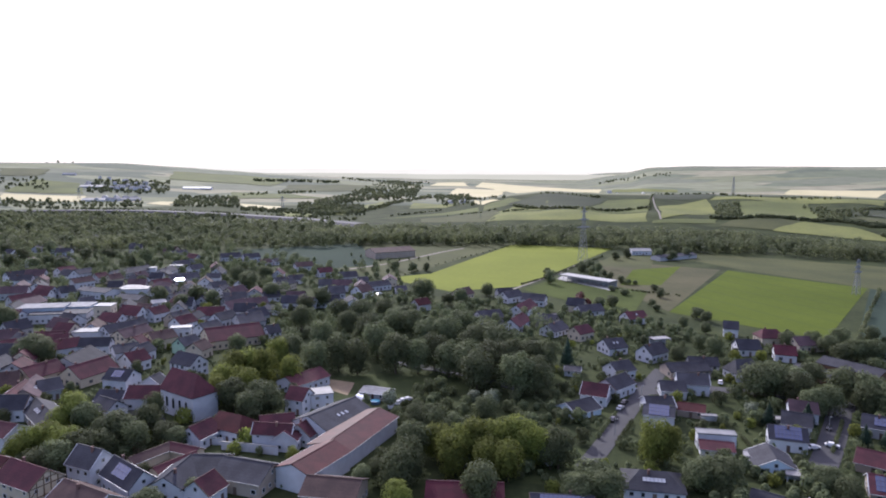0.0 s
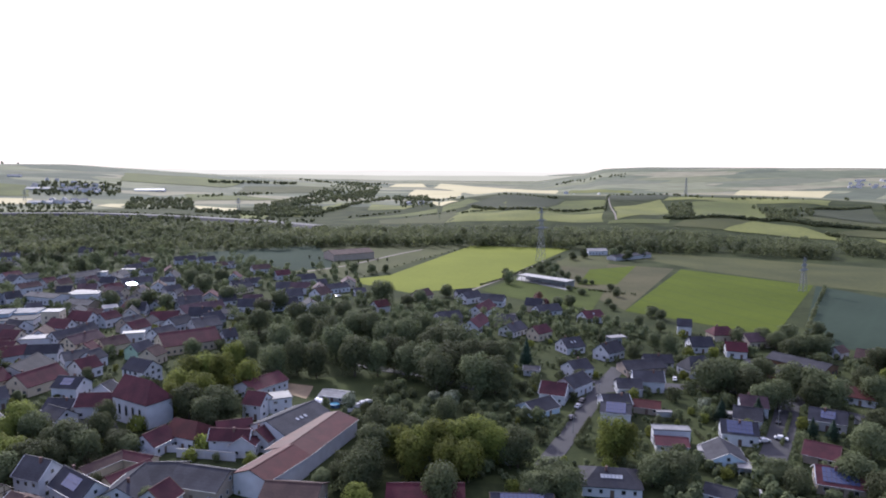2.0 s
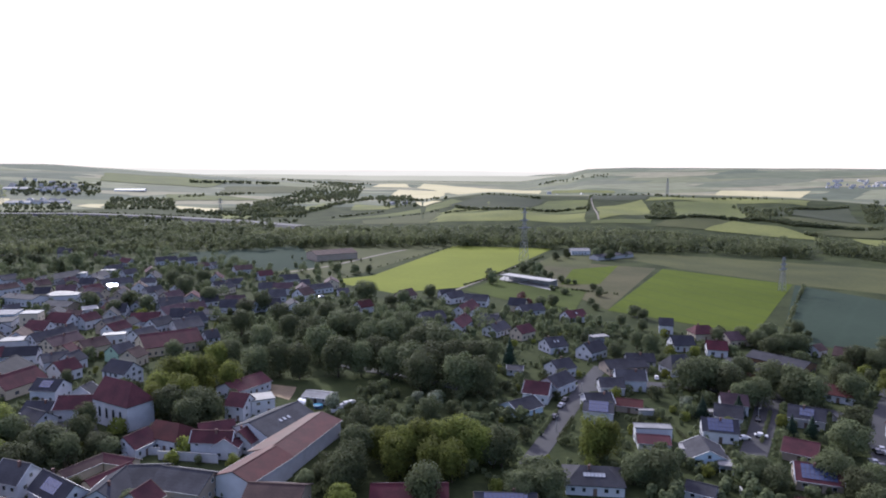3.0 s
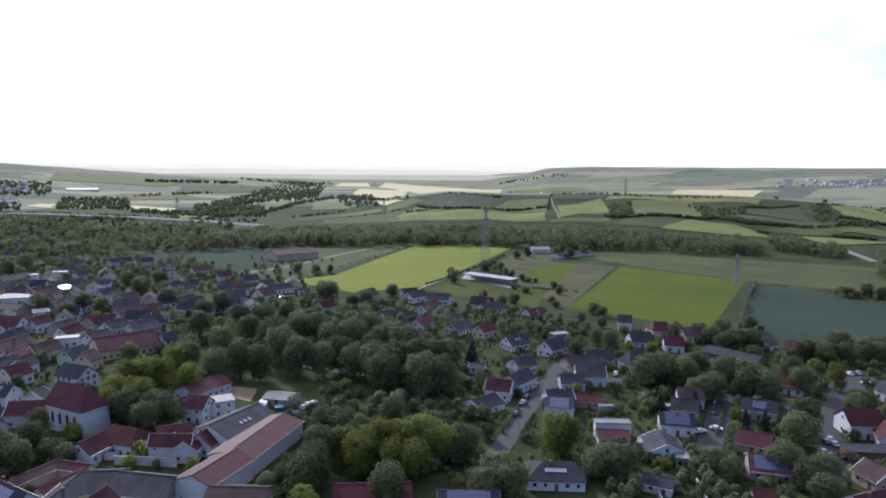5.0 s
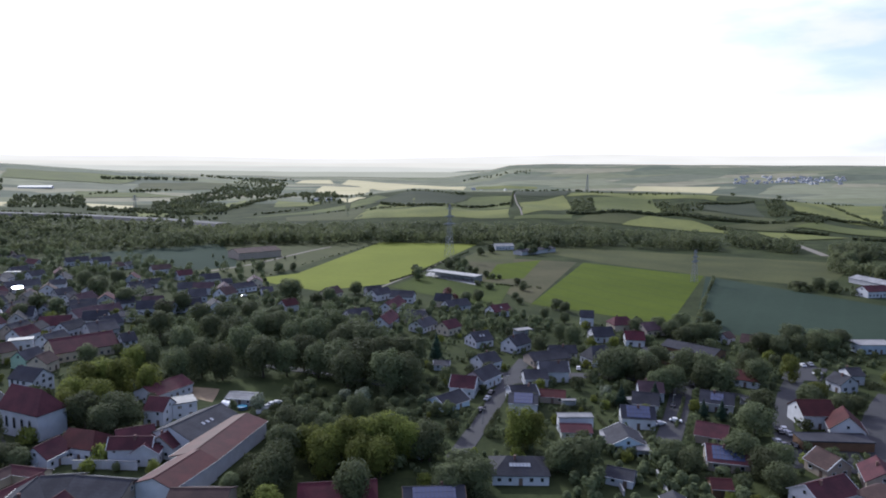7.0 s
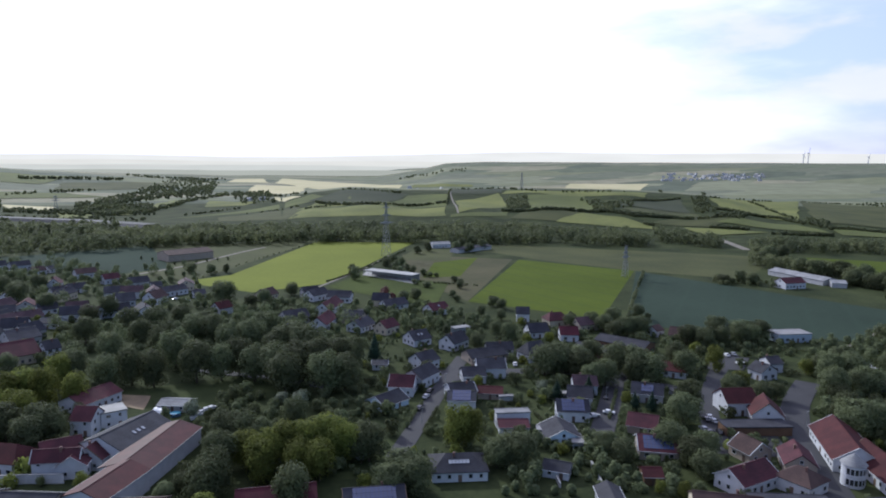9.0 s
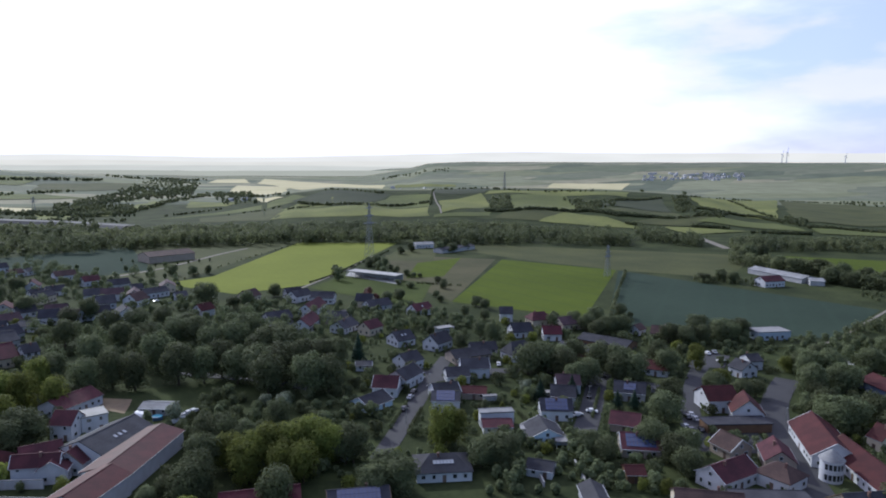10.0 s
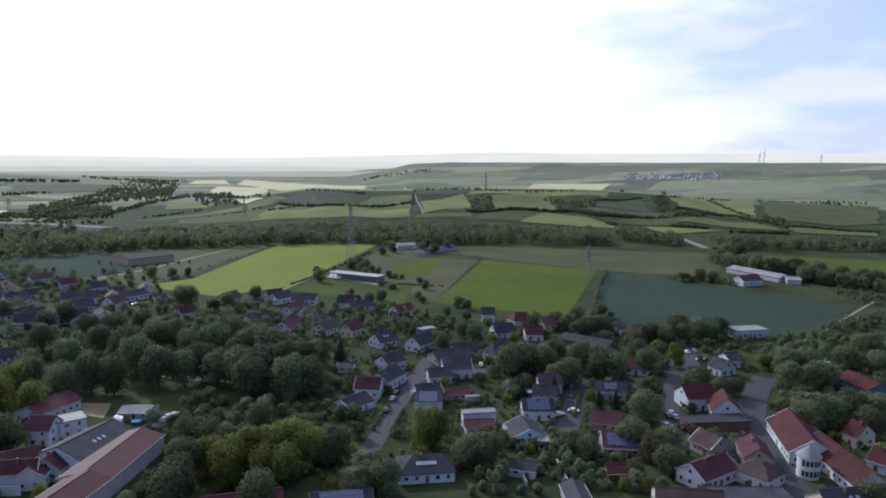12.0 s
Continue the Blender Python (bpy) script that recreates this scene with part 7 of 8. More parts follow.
copse("woodland_hills", (289.8, 874.4), (354.2, 840.3), (361.0, 856.9), (295.6, 892.4), 102, 7.65, 45, 0.9)
copse("woodland_hills", (354.2, 840.3), (402.8, 774.4), (411.5, 791.4), (361.0, 856.9), 102, 7.65, 45, 0.9)
copse("woodland_hills", (127.5, 1276.0), (171.5, 1180.6), (172.9, 1190.5), (128.5, 1286.0), 61, 5.95, 45, 0.9)
copse("woodland_hills", (171.5, 1180.6), (218.9, 1134.5), (220.8, 1144.3), (172.9, 1190.5), 54, 5.1, 45, 0.9)
copse("woodland_hills", (222.6, 1153.5), (354.2, 1188.2), (357.1, 1197.8), (224.5, 1163.3), 90, 5.1, 45, 0.9)
copse("woodland_hills", (96.9, 1159.5), (161.5, 1215.9), (162.8, 1225.8), (97.7, 1169.5), 25, 3.4, 45, 0.9)
copse("woodland_hills", (390.1, 1020.6), (425.9, 986.6), (429.9, 995.8), (393.7, 1029.9), 61, 5.1, 45, 0.9)
copse("woodland_hills", (425.9, 986.6), (488.1, 975.9), (492.6, 984.8), (429.9, 995.8), 72, 5.1, 45, 0.9)
copse("woodland_hills", (488.1, 975.9), (543.0, 963.6), (547.9, 972.3), (492.6, 984.8), 72, 5.95, 45, 0.9)
copse("woodland_hills", (661.4, 1102.1), (796.3, 1138.0), (800.9, 1144.6), (665.5, 1109.0), 108, 4.25, 45, 0.9)
copse("woodland_hills", (541.5, 965.7), (548.8, 894.9), (554.0, 903.4), (546.4, 974.4), 81, 5.1, 45, 0.9)
copse("woodland_hills", (548.8, 894.9), (640.5, 854.4), (646.5, 862.4), (554.0, 903.4), 108, 4.25, 45, 0.9)
copse("woodland_hills", (473.2, 1217.4), (525.8, 1239.2), (430.8, 996.1), (401.1, 1011.4), 108, 7.65, 60, 0.9)
copse("woodland_hills", (609.4, 1181.4), (629.6, 1134.4), (552.3, 948.4), (534.1, 963.7), 72, 6.8, 60, 0.9)
copse("woodland_hills", (618.6, 1114.2), (664.5, 1086.4), (612.3, 1000.1), (563.0, 996.2), 46, 6.8, 60, 0.9)
copse("woodland_hills", (337.4, 1141.4), (425.8, 1418.1), (429.8, 1431.5), (341.4, 1154.8), 46, 5.1, 45, 0.9)
copse("woodland_hills", (557.5, 1423.7), (574.6, 1321.8), (582.6, 1340.1), (564.8, 1442.3), 18, 5.1, 35, 1.2)
copse("woodland_hills", (574.6, 1321.8), (744.3, 1238.2), (754.6, 1255.3), (582.6, 1340.1), 21, 5.1, 35, 1.2)
copse("woodland_hills", (443.2, 1468.0), (564.8, 1449.0), (569.9, 1462.0), (447.2, 1481.4), 25, 4.25, 35, 1.1)
copse("woodland_hills", (198.1, 1447.6), (329.5, 1386.7), (334.1, 1406.2), (200.8, 1467.4), 25, 4.25, 35, 1.2)
copse("woodland_hills", (3.5, 1190.8), (99.5, 1251.2), (100.0, 1257.2), (3.5, 1196.8), 18, 2.55, 45, 0.9)
copse("woodland_hills", (-91.2, 1202.5), (4.1, 1353.2), (4.1, 1361.2), (-91.8, 1210.5), 39, 3.4, 45, 0.9)
copse("woodland_hills", (829.7, 1155.6), (855.8, 1144.8), (700.5, 908.3), (673.6, 918.6), 99, 6.8, 60, 0.9)
copse("woodland_hills", (738.7, 965.6), (764.5, 920.7), (770.9, 928.4), (744.8, 973.5), 90, 5.1, 45, 0.9)
copse("woodland_hills", (764.5, 920.7), (793.6, 883.5), (800.3, 890.9), (770.9, 928.4), 90, 5.1, 45, 0.9)
copse("woodland_hills", (793.6, 883.5), (765.5, 804.1), (772.4, 811.3), (800.3, 890.9), 72, 5.1, 45, 0.9)
copse("woodland_hills", (635.3, 854.9), (684.9, 874.5), (763.3, 909.8), (688.0, 833.7), 72, 5.95, 60, 0.9)
copse("woodland_hills", (602.8, 791.9), (640.0, 761.0), (646.4, 768.7), (608.9, 799.9), 81, 4.25, 45, 0.9)
copse("woodland_hills", (755.4, 793.3), (806.0, 832.5), (785.0, 773.8), (745.1, 741.5), 54, 6.8, 60, 0.9)
copse("woodland_hills", (739.1, 732.6), (785.8, 698.4), (793.3, 705.0), (746.2, 739.6), 108, 4.25, 45, 0.9)
copse("woodland_hills", (785.8, 698.4), (810.7, 648.7), (818.5, 654.9), (793.3, 705.0), 108, 4.25, 45, 0.9)
copse("woodland_hills", (640.3, 720.9), (698.0, 682.0), (705.2, 689.0), (646.9, 728.4), 108, 4.25, 45, 0.9)
copse("woodland_hills", (1238.0, 1309.4), (1306.2, 1167.7), (1312.2, 1173.0), (1243.5, 1315.2), 72, 2.55, 45, 0.9)
copse("woodland_hills", (1246.4, 1156.7), (1368.8, 1239.4), (1357.2, 1120.8), (1216.5, 1022.1), 36, 5.95, 60, 0.9)
copse("woodland_hills", (841.4, 1118.5), (1108.7, 1255.5), (1121.9, 1270.5), (853.4, 1134.5), 21, 4.25, 35, 1.2)
copse("woodland_hills", (958.8, 1148.8), (915.6, 1050.1), (922.2, 1057.6), (965.2, 1156.5), 25, 5.1, 45, 0.9)
copse("woodland_hills", (898.1, 1029.9), (799.7, 848.5), (806.6, 855.8), (904.7, 1037.4), 32, 5.1, 45, 0.9)
copse("woodland_hills", (789.6, 1134.7), (653.4, 1091.6), (657.5, 1098.5), (794.2, 1141.3), 72, 4.25, 45, 0.9)
copse("woodland_hills", (544.9, 909.0), (623.2, 865.2), (629.0, 873.3), (550.0, 917.6), 90, 4.25, 45, 0.9)
copse("woodland_hills", (530.6, 839.2), (542.6, 815.7), (548.1, 824.0), (535.9, 847.7), 25, 5.1, 45, 0.9)
copse("woodland_hills", (933.7, 1259.6), (926.6, 1240.0), (931.4, 1246.4), (938.5, 1266.0), 5, 6.8, 45, 0.9)
copse("woodland_hills", (856.0, 1300.5), (850.3, 1280.4), (854.7, 1287.1), (860.4, 1307.2), 5, 6.8, 45, 0.9)
copse("woodland_hills", (58.2, 508.8), (82.5, 542.8), (82.8, 544.8), (58.4, 510.8), 40, 1.4, 30, 0.45)
copse("woodland_hills", (82.5, 542.8), (156.5, 672.5), (157.2, 675.4), (83.0, 545.8), 80, 1.8, 30, 0.45)
copse("woodland_hills", (123.5, 492.3), (162.6, 465.7), (163.6, 468.5), (124.2, 495.2), 30, 1.6, 30, 0.45)
woodland("woodland_hills", "hedges and copses scattered over the hills", 23)
fill_gaps((-455, 709), (-42, 606), (-23, 433), (-255, 393), 300, 4, 9, 105, False)
fill_gaps((-480, 748), (-174, 699), (-82, 542), (-327, 507), 130, 7, 11, 106, False)
fill_gaps((-32, 467), (114, 396), (134, 345), (-18, 347), 150, 3.5, 8, 107, False)
fill_gaps((196, 312), (286, 264), (263, 200), (129, 279), 50, 3, 6, 108, False)
fill_gaps((85, 195), (129, 178), (108, 149), (63, 164), 45, 2.5, 6, 109, False)
fill_gaps((279, 272), (332, 255), (218, 164), (200, 193), 60, 4, 8, 110, False)
fill_gaps((-100, 398), (59, 402), (57, 317), (-73, 309), 60, 6, 12, 111, False)
fill_gaps((-34, 246), (45, 248), (34, 207), (-30, 206), 40, 3, 5.5, 112, False)
fill_gaps((61, 361), (230, 353), (120, 179), (18, 177), 300, 1.4, 3.4, 114, True)
fill_gaps((185, 329), (332, 255), (173, 128), (89, 155), 300, 1.4, 3.6, 115, True)
fill_gaps((-255, 393), (-80, 431), (-33, 177), (-117, 175), 200, 1.4, 3.6, 116, True)
woodland("garden_trees", "many garden trees and bushes between the houses", 24, "leaf")


# ---- landmarks and small things ----
def lattice_pylon(x, y, height, label, name="power_pylon", base=6.0, arms=(0.62, 0.76, 0.9), reach=8.5, thick=0.32, category="pylon", turn=20, full=0):
    """Four tapering legs, crossed bracing by stage, and cross arms."""
    p = root(name, pose(x, y, ground_z(x, y), 0, 0, turn), label, category)
    half = lambda k: base / 2 * (1 - k) ** 1.15 + 0.45
    stages = [i / (9 if full else 6) for i in range(10 if full else 7)]
    for sx, sy in ((-1, -1), (1, -1), (1, 1), (-1, 1)):
        bm = bmesh.new()
        rings = [[bm.verts.new((sx * half(k) + u * thick / 2, sy * half(k) + v * thick / 2, k * height - (0.3 if k == 0 else 0))) for u, v in ((-1, -1), (1, -1), (1, 1), (-1, 1))] for k in stages]
        for lower, upper in zip(rings, rings[1:]):
            for i in range(4):
                bm.faces.new((lower[i], lower[(i + 1) % 4], upper[(i + 1) % 4], upper[i]))
        bm.faces.new(rings[0][::-1])
        bm.faces.new(rings[-1])
        part("leg", bm, M["steel"], p)
    for k, q in zip(stages, stages[1:]):
        for n, (a, b) in enumerate((((-1, -1), (1, -1)), ((1, -1), (1, 1)), ((1, 1), (-1, 1)), ((-1, 1), (-1, -1)))):
            for f, g in ((a, b), (b, a)) if full else ((a, b) if n % 2 else (b, a),):
                bm = bmesh.new()
                bar(bm, (f[0] * half(k), f[1] * half(k), k * height), (g[0] * half(q), g[1] * half(q), q * height), thick * 0.6)
                part("brace", bm, M["steel"], p)
    for i, k in enumerate(arms):
        w = reach * (1.0 if i == 0 else 0.75 if i == 1 else 0.55)
        for s in (-1, 1):
            tip = (s * w, 0, k * height + 0.3)
            verts = [(0, -half(k) * 0.8, k * height), (0, half(k) * 0.8, k * height), (0, 0, k * height + 1.8), tip]
            part("cross_arm", solid(verts, [(0, 1, 2), (0, 3, 1), (1, 3, 2), (2, 3, 0)]), M["steel"], p)
    return p


def wind_turbine(x, y, height, turn, label):
    t = root("wind_turbine", pose(x, y, ground_z(x, y), 0, 0, turn), label, "wind turbine", "wind turbines on the plateau")
    bm = bmesh.new()
    bmesh.ops.create_cone(bm, cap_ends=True, segments=10, radius1=2.6, radius2=1.4, depth=height, matrix=Matrix.Translation((0, 0, height / 2)))
    part("tower", bm, M["tent"], t)
    bm = bmesh.new()
    box(bm, 0, 1, height + 1, 3.2, 8, 3.2)
    part("nacelle", bm, M["tent"], t)
    for i in range(3):
        a = radians(20 + 120 * i)
        bm = bmesh.new()
        bar(bm, (0, -3.5, height + 1), (math.sin(a) * height * 0.5, -3.5, height + 1 + math.cos(a) * height * 0.5), 1.6)
        part("blade", bm, M["tent"], t)


def car(x, y, turn, paint, label):
    c = root("car", pose(x, y, ground_z(x, y) + 0.22, 0, 0, turn), label, "car", "parked cars")
    prof = [(-2.1, 0.3), (-2.15, 0.75), (-1.6, 0.9), (-1.15, 1.4), (0.45, 1.42), (1.15, 0.92), (2.0, 0.8), (2.12, 0.45), (2.05, 0.28)]
    n = len(prof)
    verts = [(px, s * (0.86 if pz < 1.2 else 0.68), pz) for s in (-1, 1) for px, pz in prof]
    part("body", solid(verts, [tuple(range(n - 1, -1, -1)), tuple(range(n, 2 * n))] + [(i, (i + 1) % n, (i + 1) % n + n, i + n) for i in range(n)]), M["car_" + paint], c)
    for name, a, b in (("windscreen", (0.5, 1.36), (1.1, 0.97)), ("rear_window", (-1.2, 1.34), (-1.56, 0.96))):
        off = 0.03 if a[0] > 0 else -0.03
        part(name, solid([(a[0] + off, -0.62, a[1] + 0.03), (a[0] + off, 0.62, a[1] + 0.03), (b[0] + off, 0.72, b[1] + 0.03), (b[0] + off, -0.72, b[1] + 0.03)], [(0, 1, 2, 3)]), M["glass"], c)
    bm = bmesh.new()
    bmesh.ops.create_cone(bm, cap_ends=True, segments=12, radius1=0.33, radius2=0.33, depth=0.22, matrix=Matrix.Rotation(math.pi / 2, 4, "X"))
    wheel = mesh_of("wheel", bm, M["tyre"])
    for wx in (-1.3, 1.32):
        for wy in (-0.8, 0.8):
            shared("wheel", wheel, c, pose(wx, wy, 0.3))


def garden_wall(points, height, wall, label, thick=0.35):
    for (ax, ay), (bx, by) in zip(points, points[1:]):
        length = math.hypot(bx - ax, by - ay)
        w = root("garden_wall", pose((ax + bx) / 2, (ay + by) / 2, 0, 0, 0, math.degrees(math.atan2(by - ay, bx - ax))), label, "wall")
        bm = bmesh.new()
        box(bm, 0, 0, height / 2 - 0.1, length, thick, height + 0.2)
        part("wall", bm, M["wall_" + wall], w)
        bm = bmesh.new()
        box(bm, 0, 0, height + 0.06, length + 0.1, thick + 0.14, 0.12)
        part("coping", bm, M["concrete"], w)


def hedge(a, b, height, width):
    """A clipped hedge between two points: leaf sheets over a long block."""
    (ax, ay), (bx, by) = a, b
    length = math.hypot(bx - ax, by - ay)
    rng = np.random.default_rng(int(abs(ax * 3 + ay * 5)))
    lobes = [(-length / 2 + (i + 0.5) * length / n, rng.normal() * 0.1, height * 0.5, width * 0.62, height * 0.55) for n in (max(2, int(length / 0.9)),) for i in range(n)]
    h = new("hedge", sheet_mesh("hedge", leaf_arrays(rng, lobes, int(60 * length), 0.16), M["leaf"]))
    h.matrix_basis = pose((ax + bx) / 2, (ay + by) / 2, ground_z(ax, ay), 0, 0, math.degrees(math.atan2(by - ay, bx - ax)))
    tagged(h, "clipped green garden hedge along a plot", "hedge", "garden hedges")


def timber_gable(parent, length, width, he, hr):
    """Dark posts, rails and braces on the gable at the far end of the ridge."""
    x = length / 2 + 0.03
    for i in range(6):
        y = -width / 2 + 0.15 + i * (width - 0.3) / 5
        top = he + (hr - he) * (1 - abs(y) / (width / 2)) - 0.2
        bm = bmesh.new()
        bar(bm, (x, y, 0), (x, y, top), 0.2)
        part("timber_post", bm, M["timber"], parent, "dark timber post")
    for z in (2.6, he - 0.1, he + (hr - he) * 0.45):
        w = width / 2 if z <= he else width / 2 * (1 - (z - he) / (hr - he))
        bm = bmesh.new()
        bar(bm, (x + 0.02, -w + 0.1, z), (x + 0.02, w - 0.1, z), 0.2)
        part("timber_rail", bm, M["timber"], parent, "dark timber rail")
    for s in (-1, 1):
        for z in (0.3, 2.8):
            bm = bmesh.new()
            bar(bm, (x + 0.01, s * (width / 2 - 0.2), z), (x + 0.01, s * width * 0.28, z + 2.1), 0.18)
            part("timber_brace", bm, M["timber"], parent, "dark timber brace")


def lamp_post(x, y, height, label, name="street_lamp", category="lamp"):
    p = root(name, pose(x, y, ground_z(x, y)), label, category)
    bm = bmesh.new()
    bmesh.ops.create_cone(bm, cap_ends=True, segments=8, radius1=0.11, radius2=0.07, depth=height, matrix=Matrix.Translation((0, 0, height / 2)))
    part("pole", bm, M["steel"] if name == "street_lamp" else M["timber"], p)
    bm = bmesh.new()
    box(bm, 0.35, 0, height, 0.9, 0.22, 0.14)
    part("head" if name == "street_lamp" else "cross_arm", bm, M["steel"], p)


def small_houses(name, label, areas, seed):
    """Far villages: many tiny gabled houses, too small to pick apart."""
    rng = np.random.default_rng(seed)
    walls, roofs = ([], []), ([], [])
    for a, b, c, d, number, size in areas:
        for _ in range(number):
            u, v = rng.random(2)
            x = (1 - u) * ((1 - v) * a[0] + v * d[0]) + u * ((1 - v) * b[0] + v * c[0])
            y = (1 - u) * ((1 - v) * a[1] + v * d[1]) + u * ((1 - v) * b[1] + v * c[1])
            t, z = rng.uniform(0, 3.14), ground_z(x, y)
            le, wi, he, hr = size * rng.uniform(0.8, 1.5), size * rng.uniform(0.6, 0.8), size * 0.45, size * 0.8
            co, si = math.cos(t), math.sin(t)
            at = lambda p, q, h: (x + co * p - si * q, y + si * p + co * q, z + h)
            k = len(walls[0])
            walls[0].extend(at(s * le / 2, p, h) for s in (-1, 1) for p, h in ((-wi / 2, -1), (wi / 2, -1), (wi / 2, he), (0, hr), (-wi / 2, he)))
            walls[1].extend(tuple(k + i for i in f) for f in ((0, 4, 3, 2, 1), (5, 6, 7, 8, 9), (0, 1, 6, 5), (1, 2, 7, 6), (4, 0, 5, 9)))
            k = len(roofs[0])
            roofs[0].extend(at(s * (le / 2 + 0.4), p, h) for s in (-1, 1) for p, h in ((-wi / 2 - 0.4, he - 0.1), (0, hr + 0.2), (wi / 2 + 0.4, he - 0.1)))
            roofs[1].extend(tuple(k + i for i in f) for f in ((0, 1, 4, 3), (1, 2, 5, 4)))
    p = tagged(new(name), label, "village", kind="stuff")
    for part_name, (vs, fs), mat in (("walls", walls, "wall_white"), ("roofs", roofs, "roof_metal")):
        me = bpy.data.meshes.new(part_name)
        me.from_pydata(vs, [], fs)
        me.materials.append(M[mat])
        new(part_name, me).parent = p


def arched_window(parent, x, y, z, turn, w, h):
    m = pose(x, y, z, 0, 0, turn)
    for name, grow, dy, mat in (("window", 1.0, -0.06, "window_frame"), ("pane", 0.82, -0.1, "glass")):
        a, t = w / 2 * grow, h * grow
        pts = [(-a, -t / 2), (a, -t / 2)] + [(a * math.cos(i * math.pi / 8), t / 2 - a + a * math.sin(i * math.pi / 8)) for i in range(9)]
        n = len(pts)
        bm = solid([(px, dy, pz) for px, pz in pts] + [(px, 0.1, pz) for px, pz in pts], [tuple(range(n)), tuple(range(2 * n - 1, n - 1, -1))] + [(i, i + n, (i + 1) % n + n, (i + 1) % n) for i in range(n)])
        if name == "window":
            win = part(name, bm, M[mat], parent, "tall arched church window")
            win.matrix_basis = m
        else:
            part(name, bm, M[mat], win)


def turret(x, y, radius, he, hr, label):
    t = root("turret", pose(x, y, 0), label, "tower")
    bm = bmesh.new()
    bmesh.ops.create_cone(bm, cap_ends=True, segments=28, radius1=radius, radius2=radius, depth=he + 0.3, matrix=Matrix.Translation((0, 0, he / 2 - 0.15)))
    part("wall", bm, M["wall_white"], t)
    bm = bmesh.new()
    bmesh.ops.create_cone(bm, cap_ends=True, segments=28, radius1=radius + 0.5, radius2=0.05, depth=hr - he, matrix=Matrix.Translation((0, 0, (he + hr) / 2)))
    part("roof", bm, M["roof_grey"], t, "grey sheet-metal cone roof")
    bm = bmesh.new()
    bmesh.ops.create_cone(bm, cap_ends=True, segments=28, radius1=radius + 0.06, radius2=radius + 0.06, depth=0.35, matrix=Matrix.Translation((0, 0, he * 0.5)))
    part("cornice", bm, M["window_frame"], t)
    for i in range(9):
        a = 200 + i * 20
        c, s = math.cos(radians(a)), math.sin(radians(a))
        for z in (he * 0.27, he * 0.74):
            set_window(t, c * (radius + 0.02), s * (radius + 0.02), z, a + 90, 1.0, 2.0, True, FRAME)


def pool(x, y, radius, label):
    p = root("garden_pool", pose(x, y, 0.1), label, "pool")
    bm = bmesh.new()
    bmesh.ops.create_cone(bm, cap_ends=False, segments=28, radius1=radius, radius2=radius, depth=1.2, matrix=Matrix.Translation((0, 0, 0.5)))
    part("wall", bm, M["car_blue"], p)
    bm = bmesh.new()
    bmesh.ops.create_circle(bm, cap_ends=True, segments=28, radius=radius * 0.98, matrix=Matrix.Translation((0, 0, 1.0)))
    part("water", bm, M["pool"], p)


def glint_glass_house(x, y, rot, length, width, tilt, label):
    """A low lean-to glasshouse, added as a glint reflector: timber posts, glazing bars and one sloping run of polished
    panes.
    """
    h = root("greenhouse", pose(x, y, ground_z(x, y), 0, 0, rot), label, "greenhouse")
    rise, mid = width * math.tan(radians(tilt)), 4.2
    low, high = mid - rise / 2, mid + rise / 2
    for sx in (-1, 1):
        for sy, top in ((-1, high), (1, low)):
            bm = bmesh.new()
            box(bm, sx * (length / 2 - 0.08), sy * (width / 2 - 0.08), top / 2 - 0.1, 0.14, 0.14, top)
            part("post", bm, M["timber"], h)
    bm = bmesh.new()
    box(bm, 0, -width / 2, high / 2 - 0.2, length, 0.2, high)
    part("back_wall", bm, M["wall_white"], h)
    count = max(2, int(length / 1.2))
    bm = bmesh.new()
    box(bm, 0, 0, 0, length / count - 0.06, width / math.cos(radians(tilt)), 0.05)
    pane = mesh_of("pane", bm, M["polished_pane"])
    for i in range(count):
        shared("pane", pane, h, pose((i + 0.5) * length / count - length / 2, 0, mid, -tilt, 0, 0))


def dome_tent(x, y, rot, length, radius, label):
    p = root("storage_tent", pose(x, y, 0.05, 0, 0, rot), label, "tent")
    pts = [(radius * math.cos(i * math.pi / 12), radius * 0.85 * math.sin(i * math.pi / 12)) for i in range(13)]
    n = len(pts)
    part("cover", solid([(s * length / 2, a, b) for s in (-1, 1) for a, b in pts], [tuple(range(n)), tuple(range(2 * n - 1, n - 1, -1))] + [(i, i + n, i + n + 1, i + 1) for i in range(n - 1)]), M["tent"], p)
    bm = bmesh.new()
    box(bm, length / 2 + 0.02, 0, 1.1, 0.08, 2.2, 2.2)
    part("door", bm, M["door"], p)


timber_gable(timbered, 14.9, 10, 5.4, 9.0)
for u in (-0.3, -0.1, 0.1, 0.3):
    arched_window(church, u * 18.6, -5.12, 4.7, 0, 1.5, 4.4)
    arched_window(church, u * 18.6, 5.12, 4.7, 180, 1.5, 4.4)
lattice_pylon(129.5, 638.7, 50.8, "tall grey steel lattice pylon beside a field track", full=1, thick=0.24)
lattice_pylon(288.6, 478.4, 25.0, "grey steel lattice pylon at the field corner", base=3.0, reach=5, thick=0.2, full=1)
lattice_pylon(608.2, 1463.4, 35.5, "slender lattice radio mast on the hilltop", name='radio_mast', category='mast', base=4, arms=(), reach=3, thick=0.55)
lattice_pylon(-322.9, 1396.6, 24.4, "distant lattice pylon among fields", base=5, reach=8, thick=0.4)
lattice_pylon(-812.2, 1552.3, 25.0, "distant lattice pylon among fields", base=5, reach=8, thick=0.4)
wind_turbine(2802, 2939, 54, 30, "distant white wind turbine on the plateau ridge")
